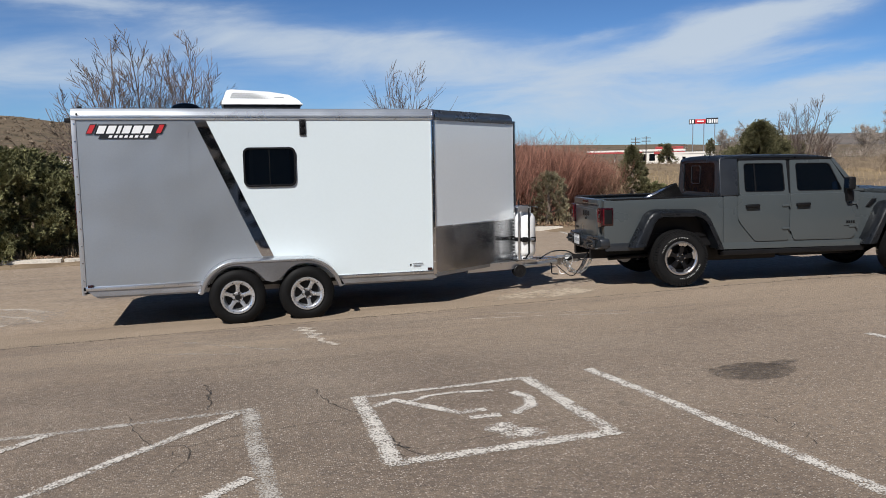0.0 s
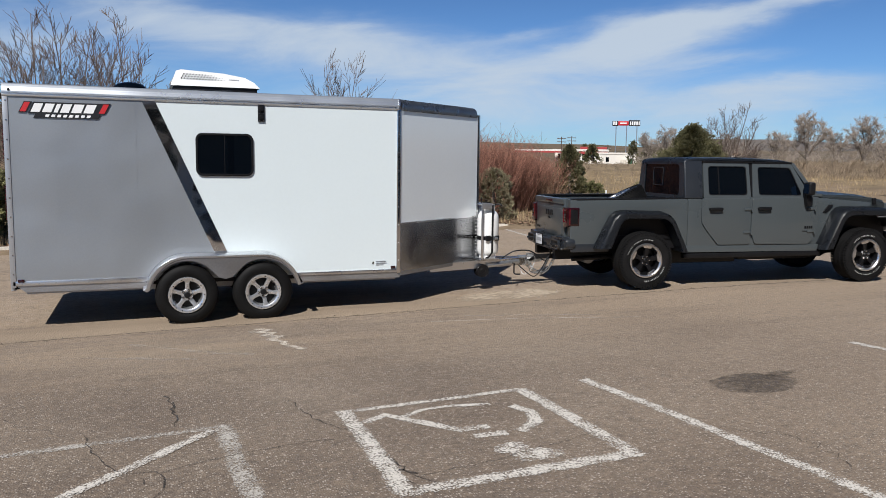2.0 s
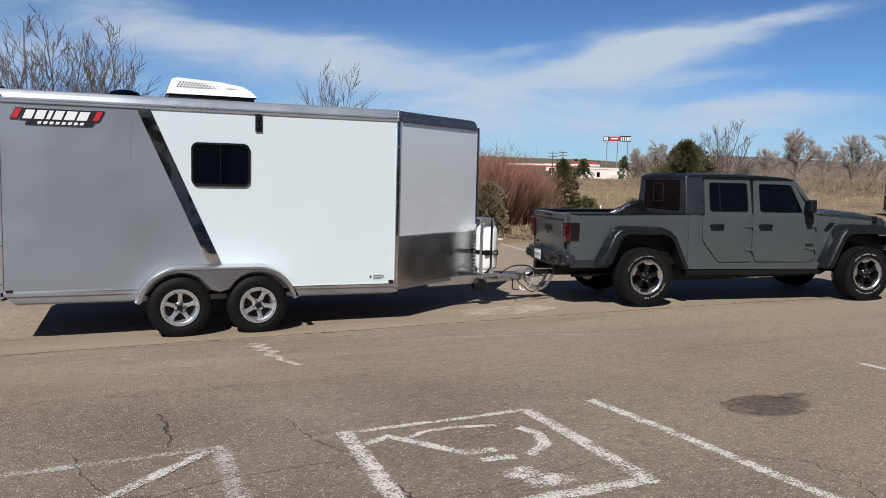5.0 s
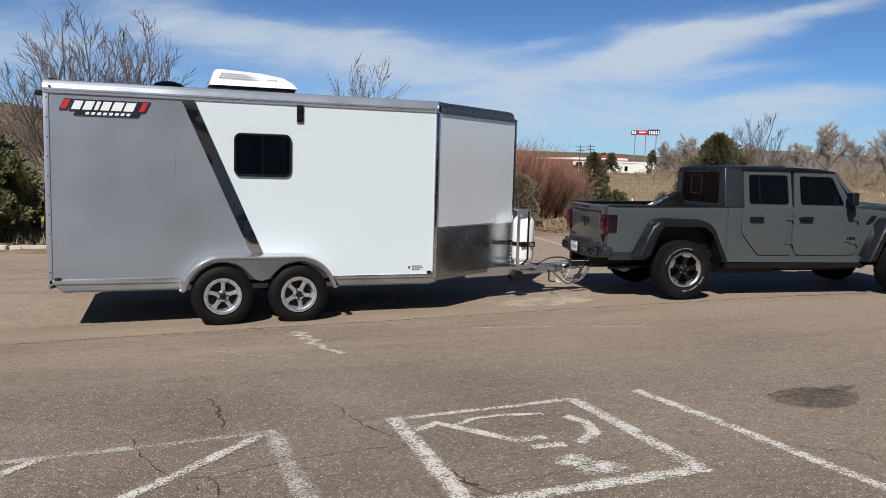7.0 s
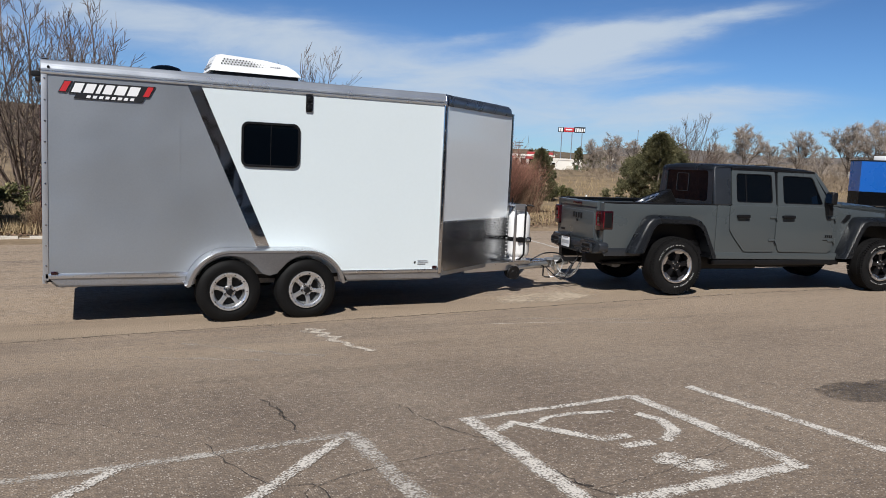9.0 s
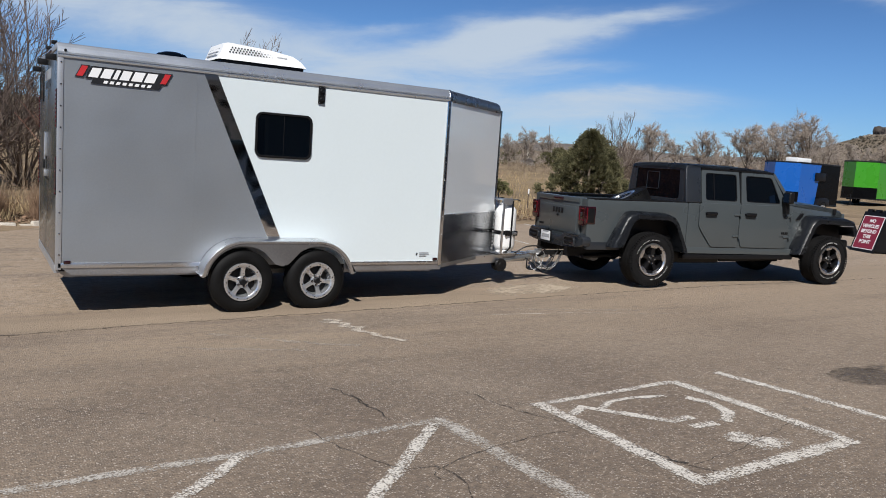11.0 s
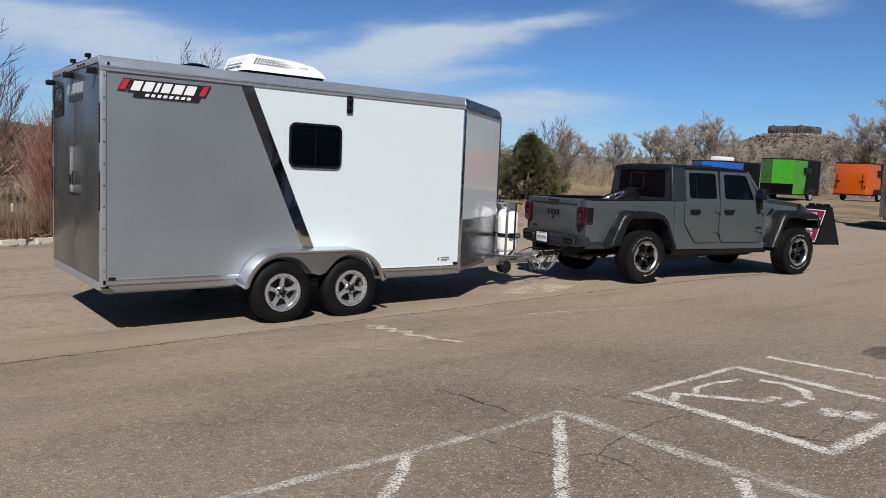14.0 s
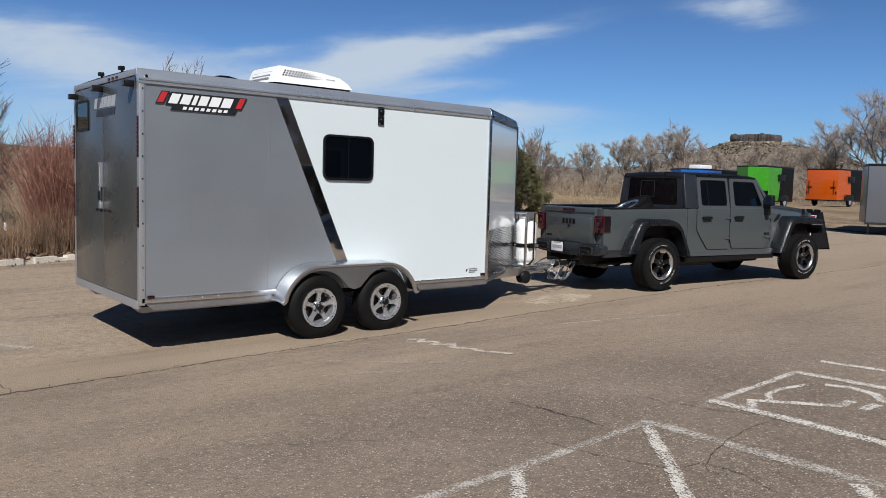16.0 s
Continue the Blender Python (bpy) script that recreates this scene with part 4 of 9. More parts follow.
def trailer_wheel(name="wheel"):
    w = bpy.data.objects.new(name, None)
    scene.collection.objects.link(w)
    w.empty_display_size = 0.1
    return w


def spoke_rim(parent, R, spokes, kind):
    """Parts of a cast wheel round the y axis; outer face at y=0."""
    if kind == "trailer":
        rim = bmesh.new()
        lathe(rim, [(R - 0.004, 0.05), (R + 0.012, 0.012), (R + 0.010, -0.004), (R - 0.008, -0.006), (R - 0.030, 0.006), (R - 0.034, 0.03), (R - 0.05, 0.10)], 56)
        for k in range(spokes):
            a = 2 * math.pi * k / spokes + 0.3
            m = Matrix.Rotation(-a, 4, "Y")
            pts = [(0.040, -0.028), (R - 0.080, -0.022), (R - 0.050, -0.026), (R - 0.024, -0.042), (R - 0.024, 0.042), (R - 0.050, 0.026), (R - 0.080, 0.022), (0.040, 0.028)]
            prism(rim, pts, 0.012, 0.045, 0.007, to=lambda x, y, z, m=m: m @ Vector((x, y + 0.02 * (1 - x / R), z)))
        disc_y(rim, 0.066, 0.020, 0.06, n=30, bevel=0.010)
        part("rim", rim, M_RIM, parent, "bright machined alloy rim with five broad spokes")
        back = disc_y(bmesh.new(), R - 0.034, 0.085, 0.12, n=40)
        part("brake_drum", back, M_BLACK, parent)
        cap = disc_y(bmesh.new(), 0.036, -0.012, 0.02, n=24, bevel=0.008)
        part("centre_cap", cap, M_BLACK, parent, "black centre cap")
        for k in range(5):
            a = 2 * math.pi * k / 5
            part("lug_pocket", disc_y(bmesh.new(), 0.014, 0.0165, 0.03, (0.053 * math.cos(a), 0, 0.053 * math.sin(a)), 12), M_BLACK, parent)
            part("lug_nut", disc_y(bmesh.new(), 0.009, 0.004, 0.02, (0.053 * math.cos(a), 0, 0.053 * math.sin(a)), 6, 0.003), M_CHROME, parent)
        for k in range(20):
            a = 2 * math.pi * k / 20
            if k % 2 == 0:
                part("rim_rivet", disc_y(bmesh.new(), 0.006, -0.009, 0.0, ((R - 0.012) * math.cos(a), 0, (R - 0.012) * math.sin(a)), 8, 0.002), M_BLACK, parent)
    else:
        lip = lathe(bmesh.new(), [(R - 0.004, 0.05), (R + 0.010, 0.010), (R + 0.008, -0.004), (R - 0.010, -0.006), (R - 0.026, 0.006), (R - 0.030, 0.016)], 56)
        part("rim_ring", lip, M_RIMT, parent, "machined silver outer ring")
        spk = lathe(bmesh.new(), [(R - 0.029, 0.014), (R - 0.05, 0.05), (R - 0.055, 0.14)], 56)
        for k in range(spokes):
            a = 2 * math.pi * k / spokes + 0.2
            for s in (-1, 1):
                m = Matrix.Rotation(-a - s * 0.11, 4, "Y")
                prism(spk, [(0.04, -0.020), (R - 0.035, -0.013), (R - 0.035, 0.013), (0.04, 0.020)], 0.006, 0.05, 0.005, to=lambda x, y, z, m=m: m @ Vector((x, y + 0.03 * (1 - x / R), z)))
            m = Matrix.Rotation(-a, 4, "Y")
            tip = prism(bmesh.new(), [(R - 0.062, -0.050), (R - 0.026, -0.084), (R - 0.026, 0.084), (R - 0.062, 0.050)], 0.002, 0.03, 0.004, to=lambda x, y, z, m=m: m @ Vector((x, y + 0.03 * (1 - x / R), z)))
            part("spoke_tip", tip, M_RIMT, parent, "machined spoke tip")
        disc_y(spk, 0.075, 0.026, 0.07, n=30, bevel=0.012)
        part("spokes", spk, M_RIMK, parent, "gloss black paired spokes")
        part("brake_disc", disc_y(bmesh.new(), R - 0.06, 0.12, 0.14, n=40), M_BLACK, parent)
        part("centre_cap", disc_y(bmesh.new(), 0.034, 0.012, 0.05, n=24, bevel=0.01), M_BLACK, parent)
        for k in range(5):
            a = 2 * math.pi * k / 5
            part("lug_nut", disc_y(bmesh.new(), 0.011, 0.012, 0.03, (0.057 * math.cos(a), 0, 0.057 * math.sin(a)), 8, 0.003), M_CHROME, parent)


def place_part(ob, parent, m):
    ob.parent = parent
    ob.matrix_local = m
    return ob


def copy_part(ob, parent, m):
    c = copy_thing(ob, m)
    c.parent = parent
    c.matrix_local = m
    return c


# ---------------------------------------------------------------- the white and grey cargo trailer
TR = thing("cargo_trailer", "white and silver-grey enclosed cargo trailer with a V nose", "trailer", pose(0, 11.165, -0.228))
HW, X0, X1, XT, ZB, ZR, ZT = 1.085, -1.79, 2.57, 4.08, 0.50, 2.525, 2.648
HUBZ, WX, WR = 0.345, (0.0, 0.85), 0.345


def both(fn):
    for s in (-1, 1):
        fn(s)


def build_trailer_box():
    def wall(s):
        y0, y1 = s * (HW - 0.006), s * (HW - 0.05)
        g = prism(bmesh.new(), [(X0 + 0.03, ZB), (0.44, ZB), (-0.36, ZR), (X0 + 0.03, ZR)], y0, y1)
        part("side_panel", g, M_GREY, TR, "silver-grey rear side panel")
        w = prism(bmesh.new(), [(0.44, ZB), (X1 - 0.01, ZB), (X1 - 0.01, ZR), (-0.36, ZR)], y0, y1)
        part("side_panel", w, M_WHITE, TR, "glossy white front side panel")
        # faint vertical joint between sheets on the grey part
        part("sheet_joint", B(-0.50, -0.494, s * (HW - 0.0075), s * (HW - 0.004), ZB + 0.03, ZR), M_GREY, TR)
        st = prism(bmesh.new(), [(0.335, 0.775), (0.478, 0.775), (-0.292, ZR), (-0.432, ZR)], s * (HW + 0.002), s * (HW - 0.01))
        part("slant_trim", st, M_STRIPE, TR, "slanting polished stainless trim strip")
        sl = prism(bmesh.new(), [(0.32, 0.772), (0.50, 0.772), (0.52, 0.790), (0.335, 0.792)], s * (HW + 0.006), s * (HW - 0.01))
        part("trim_foot", sl, M_CHROME, TR)
        # bottom rail and skirts
        part("bottom_rail", B(X0 + 0.01, -0.33, s * (HW + 0.004), s * (HW - 0.06), ZB - 0.012, ZB + 0.038, bevel=0.004), M_ALU, TR)
        part("bottom_rail", B(1.27, X1, s * (HW + 0.004), s * (HW - 0.06), ZB - 0.012, ZB + 0.026, bevel=0.004), M_ALU, TR)
        sk = prism(bmesh.new(), [(X0 + 0.045, ZB - 0.014), (X0 + 0.13, ZB - 0.085), (-0.36, ZB - 0.085), (-0.36, ZB - 0.014)], s * (HW - 0.012), s * (HW - 0.05))
        part("skirt", sk, M_ALU_DULL, TR, "dull folded aluminium skirt")
        sk = prism(bmesh.new(), [(1.27, ZB - 0.014), (1.27, ZB - 0.085), (X1 + 0.02, ZB - 0.085), (X1 + 0.02, ZB - 0.014)], s * (HW - 0.012), s * (HW - 0.05))
        part("skirt", sk, M_ALU_DULL, TR, "dull folded aluminium skirt")
        # rail along the roof: coved outside with two ridges
        prof = [(HW + 0.006, ZR - 0.006), (HW + 0.012, ZR), (HW + 0.012, ZR + 0.014), (HW + 0.002, ZR + 0.018), (HW + 0.002, ZR + 0.028), (HW + 0.014, ZR + 0.032), (HW + 0.014, ZR + 0.044),
                (HW + 0.006, ZR + 0.050), (HW + 0.004, ZR + 0.078), (HW - 0.008, ZR + 0.100), (HW - 0.024, ZR + 0.118), (HW - 0.030, ZR + 0.130), (HW - 0.046, ZR + 0.134), (HW - 0.085, ZR + 0.130), (HW - 0.085, ZR - 0.006)]
        bm = bmesh.new()
        a = [bm.verts.new((X0 - 0.012, s * y, z)) for y, z in prof]
        b = [bm.verts.new((X1 + 0.004, s * y, z)) for y, z in prof]
        bm.faces.new(a), bm.faces.new(b)
        for i in range(len(prof)):
            j = (i + 1) % len(prof)
            bm.faces.new((a[i], a[j], b[j], b[i]))
        part("roof_rail", bm, M_RAIL, TR, "coved bright aluminium roof rail", smooth=50)
        part("joint_bead", prism(bmesh.new(), [(y + 0.006, z) for y, z in prof[1:-2]] + [(HW - 0.06, ZR + 0.11), (HW - 0.04, ZR + 0.01)], X1 - 0.010, X1 + 0.012, to=lambda x, y, z: (y, s * x, z)), M_ALU, TR, "bright bead at the roof rail joint")
        part("rail_screw", disc_y(bmesh.new(), 0.013, s * (HW + 0.016), s * (HW + 0.004), (X0 + 0.055, 0, ZR + 0.062), 12), M_BLACK, TR)
        # rear corner post with rivets
        part("corner_post", B(X0 - 0.012, X0 + 0.042, s * (HW + 0.004), s * (HW - 0.06), ZB - 0.03, ZR, bevel=0.006), M_POST, TR)
        for k in range(10):
            part("rivet", disc_y(bmesh.new(), 0.009, s * (HW + 0.010), s * HW, (X0 + 0.02, 0, ZB + 0.12 + k * 0.206), 10, 0.003), M_CHROME, TR)
        for k in range(9):
            x = X0 + 0.1 + k * 0.165
            part("rivet", disc_y(bmesh.new(), 0.007, s * (HW + 0.009), s * HW, (x, 0, ZB + 0.012), 8, 0.002), M_STEEL, TR)
        # shoulder post: polished trim at the start of the V nose
        part("shoulder_trim", B(X1 - 0.030, X1 + 0.020, s * (HW + 0.012), s * (HW - 0.05), ZB - 0.03, ZR + 0.001, bevel=0.018, seg=5), M_CHROME, TR, "polished stainless shoulder trim")
        for k in range(9):
            part("rivet", disc_y(bmesh.new(), 0.007, s * (HW + 0.016), s * HW, (X1 - 0.006, 0, ZB + 0.14 + k * 0.225), 8, 0.002), M_STEEL, TR)
        # marker lamps
        part("marker_lamp", B(X0 + 0.06, X0 + 0.125, s * (HW + 0.020), s * (HW - 0.004), ZB + 0.028, ZB + 0.062, bevel=0.008), M_REDDARK, TR, "small red marker lamp")
        part("marker_lamp", B(X1 - 0.105, X1 - 0.045, s * (HW + 0.020), s * (HW - 0.004), ZB + 0.034, ZB + 0.068, bevel=0.008), M_REDDARK, TR, "small dark red marker lamp")

    both(wall)

    # V nose
    def nose(s):
        a, b = Vector((X1 + 0.016, s * HW, 0)), Vector((XT, s * 0.035, 0))
        d = (b - a).normalized()
        n = Vector((d.y, -d.x, 0)) * (1 if s < 0 else -1)
        ln = (b - a).length

        def P(u, off, z):
            return a + d * (u * ln) + n * off + Vector((0, 0, z))

        def plate(u0, u1, z0, z1, o0, o1, name, material, label="", z0b=None):
            z0b = z0 if z0b is None else z0b
            bm = bmesh.new()
            vs = [bm.verts.new(P(u, o, z)) for o in (o0, o1) for u, z in ((u0, z0), (u1, z0b), (u1, z1), (u0, z1))]
            for f in ((0, 1, 2, 3), (7, 6, 5, 4), (0, 4, 5, 1), (1, 5, 6, 2), (2, 6, 7, 3), (3, 7, 4, 0)):
                bm.faces.new([vs[i] for i in f])
            return part(name, bm, material, TR, label)

        plate(0, 1, 1.10, ZR, -0.04, -0.006, "nose_panel", M_NOSE, "glossy white slanting nose panel")
        plate(0, 1, ZB - 0.02, 1.103, -0.04, -0.003, "tread_plate", M_PLATE, "dull diamond tread plate along the lower nose")
        plate(0, 1, 1.096, 1.112, -0.003, 0.002, "plate_trim", M_ALU)
        plate(0, 1, ZB - 0.06, ZB - 0.015, -0.05, 0.006, "nose_rail", M_ALU_DARKENED)
        # raised diamonds of the tread plate
        bm = bmesh.new()
        rows, cols = 25, 66
        for i in range(rows):
            for j in range(cols):
                u, z = (j + 0.5) / cols, ZB + (i + 0.5) * 0.024
                t = (1 if (i + j) % 2 else -1) * 0.7
                c, sn = math.cos(t), math.sin(t)
                q = []
                for lx, lz in ((0.013, 0), (0, 0.0035), (-0.013, 0), (0, -0.0035)):
                    q.append(bm.verts.new(P(u + (lx * c - lz * sn) / ln, -0.0026, z + lx * sn + lz * c)))
                top = bm.verts.new(P(u, -0.0010, z))
                for k in range(4):
                    bm.faces.new((q[k], q[(k + 1) % 4], top))
        tagged(part("tread_relief", bm, M_PLATE, TR, smooth=None), kind="stuff")
        # top rail of the nose, rounded down over the tip
        prof = [(0.008, ZR - 0.012), (0.014, ZR + 0.02), (0.012, ZR + 0.060), (0.0, ZR + 0.100), (-0.03, ZR + 0.126), (-0.09, ZR + 0.134)]
        bm = bmesh.new()
        us = [0, 0.25, 0.5, 0.75, 0.93, 0.97, 0.99]
        dz = [0, 0, 0, 0, -0.002, -0.010, -0.034]
        rows = [[P(u, o - (0.016 if u > 0.98 else 0.004 if u > 0.95 else 0), z + (w if k > 1 else 0)) for k, (o, z) in enumerate(prof)] for u, w in zip(us, dz)]
        sheet(bm, rows)
        bmesh.ops.solidify(bm, geom=bm.faces[:], thickness=0.01)
        part("nose_roof_rail", bm, M_NOSECAP_DARKENED, TR, "rounded cap rail over the nose, darkened for the mirrored sky", smooth=60)

    both(nose)
    bm = bmesh.new()
    tube(bm, [(XT + 0.005, 0, ZB - 0.05), (XT + 0.005, 0, ZR + 0.03)], 0.036, 12)
    part("nose_tip_trim", bm, M_CHROME, TR, "polished vertical trim at the nose tip")
    # roof: one crowned sheet that tapers into the nose
    bm = bmesh.new()
    rows = []
    for x in (X0, -0.6, 0.9, X1, 3.2, 3.8, XT - 0.16):
        w = HW - 0.03 if x <= X1 else max(0.02, (HW - 0.03) * (XT - x) / (XT - X1) - 0.05)
        rows.append([(x, w * k / 6, ZT + 0.006 + (0.016 * (1 - (w * k / 6 / HW) ** 2) if x <= X1 else -0.004)) for k in range(-6, 7)])
    sheet(bm, rows)
    part("roof", bm, M_ALU_DULL, TR, smooth=60)
    part("floor_pan", slab(bmesh.new(), [(X0 + 0.02, -HW + 0.03), (X1, -HW + 0.03), (XT - 0.05, 0), (X1, HW - 0.03), (X0 + 0.02, HW - 0.03)], ZB - 0.05, ZB + 0.01), M_BLACK, TR)
    for s in (-1, 1):
        skid = [(X0 + 0.03 + 0.26 * k / 10, ZB - 0.075 - 0.085 * math.sin(math.pi * k / 10) ** 0.7) for k in range(11)]
        part("rear_skid", prism(bmesh.new(), skid, s * 0.72 - 0.035, s * 0.72 + 0.035, 0.004), M_ALU_DARKENED, TR, "rounded dull metal skid under the rear sill")
        part("frame_rail", B(X0 + 0.1, X1 + 0.05, s * 0.72 - 0.05, s * 0.72 + 0.05, ZB - 0.15, ZB - 0.045), M_ALU_DULL, TR)
    for x in WX:
        bm = tube(bmesh.new(), [(x, -0.98, HUBZ), (x, 0.98, HUBZ)], 0.038, 12)
        part("axle", bm, M_BLACK, TR)


build_trailer_box()


def build_trailer_rear():
    # header, two doors, lamps
    part("rear_header", B(X0 - 0.018, X0 + 0.03, -HW + 0.05, HW - 0.05, ZR + 0.070, ZT + 0.006, bevel=0.006), M_POST, TR)
    part("rear_sill", B(X0 - 0.018, X0 + 0.03, -HW + 0.05, HW - 0.05, ZB - 0.07, ZB + 0.012, bevel=0.006), M_POST, TR)
    for s in (-1, 1):
        part("rear_door", B(X0 - 0.012, X0 + 0.03, s * 0.006, s * (HW - 0.055), ZB + 0.018, ZR + 0.064, bevel=0.004), M_DOOR_SHADED, TR, "silver-grey rear barn door, coloured darker for its weak sun")
        for z0, z1 in ((1.20, 1.578), (1.848, 2.225)):
            t = part("tail_lamp", B(X0 - 0.019, X0 - 0.008, s * (HW - 0.040), s * (HW - 0.004), z0, z1, bevel=0.005), M_BLACK, TR, "tall black tail lamp bar with red diodes")
            for k in range(9):
                z = z0 + 0.022 + k * (z1 - z0 - 0.044) / 8
                part("diode", B(X0 - 0.025, X0 - 0.016, s * (HW - 0.033), s * (HW - 0.011), z - 0.012, z + 0.012, bevel=0.004), M_RED, t)
        fl = part("flood_lamp", B(X0 - 0.10, X0 - 0.012, s * 0.93 - 0.040, s * 0.93 + 0.040, ZR - 0.030, ZR + 0.027, bevel=0.01), M_BLACK, TR, "black box flood lamp")
        part("lens", B(X0 - 0.104, X0 - 0.096, s * 0.93 - 0.032, s * 0.93 + 0.032, ZR - 0.023, ZR + 0.020), M_GLASS, fl)
    fl = part("flood_lamp", B(X0 - 0.11, X0 - 0.012, -0.02, 0.07, ZR - 0.010, ZR + 0.050, bevel=0.01), M_BLACK, TR, "black box flood lamp")
    part("lens", B(X0 - 0.114, X0 - 0.106, -0.01, 0.06, ZR - 0.002, ZR + 0.042), M_GLASS, fl)
    for y in (-0.48, -0.36, -0.24):
        part("clearance_lamp", B(X0 - 0.03, X0 - 0.012, y - 0.025, y + 0.025, ZR + 0.082, ZR + 0.104, bevel=0.006), M_REDDARK, TR)
    for y in (-0.55, 0.10):
        c = part("work_lamp", B(X0 - 0.025, X0 + 0.03, y - 0.032, y + 0.032, ZT + 0.034, ZT + 0.074, bevel=0.012), M_BLACK, TR, "small black work lamp on the roof edge")
        part("bracket", B(X0, X0 + 0.02, y - 0.010, y + 0.010, ZT, ZT + 0.04), M_BLACK, c)
    # lock bar with a bright latch
    bar = part("lock_bar", tube(bmesh.new(), [(X0 - 0.03, 0.055, 1.34), (X0 - 0.03, 0.055, 1.79)], 0.011, 10), M_LATCH, TR, "bright zinc lock bar with latch")
    for z, h in ((1.365, 0.035), (1.565, 0.018), (1.785, 0.022)):
        part("keeper", B(X0 - 0.038, X0 - 0.010, 0.022, 0.088, z - h, z + h, bevel=0.006), M_LATCH, bar)
    for y in (0.028, 0.082):
        part("guide_rail", B(X0 - 0.030, X0 - 0.010, y - 0.008, y + 0.008, 1.565, 1.785, bevel=0.003), M_LATCH, bar)
    part("latch_handle", B(X0 - 0.05, X0 - 0.03, 0.033, 0.077, 1.415, 1.515, bevel=0.010), M_BLACK, bar)
    for k in range(4):
        part("web_line", B(X0 - 0.0145, X0 - 0.011, -0.27 + k * 0.14, -0.155 + k * 0.14, 1.30, 1.325), M_VINYLK, TR)
    bm = bmesh.new()
    for k, w in enumerate((0.11, 0.11, 0.05, 0.11, 0.115, 0.12)):
        y0 = 0.30 - (0, 0.125, 0.25, 0.315, 0.44, 0.57)[k]
        prism(bm, [(0, 0), (w, 0), (w + 0.035, 0.105), (0.035, 0.105)], 0, 0.003, to=lambda x, y, z, y0=y0: (X0 - 0.0115 - y, y0 - x, ZR - 0.17 + z))
    part("rear_badge", bm, M_VINYLG, TR, "pale grey slanted bars of a maker's badge")
    part("badge_bar", prism(bmesh.new(), [(0.22, 0), (-0.38, 0), (-0.41, 0.07), (0.20, 0.07)], 0, 0.003, to=lambda x, y, z: (X0 - 0.0115 - y, x, ZR - 0.255 + z)), M_VINYLK, TR)
    # dark rounded rectangle with a black rim, high on one door
    vp = part("dark_panel", prism(bmesh.new(), round_rect(0.50, 0.93, ZR - 0.36, ZR - 0.075, 0.02), X0 - 0.018, X0 - 0.008, to=lambda x, y, z: (y, x, z)), M_GLASS, TR, "dark rounded rectangle high on the door")
    part("dark_panel_rim", ring_plate(bmesh.new(), round_rect(0.48, 0.95, ZR - 0.38, ZR - 0.055, 0.03), round_rect(0.505, 0.925, ZR - 0.355, ZR - 0.08, 0.02), X0 - 0.024, X0 - 0.01, to=lambda x, y, z: (y, x, z)), M_BLACK, vp)


build_trailer_rear()


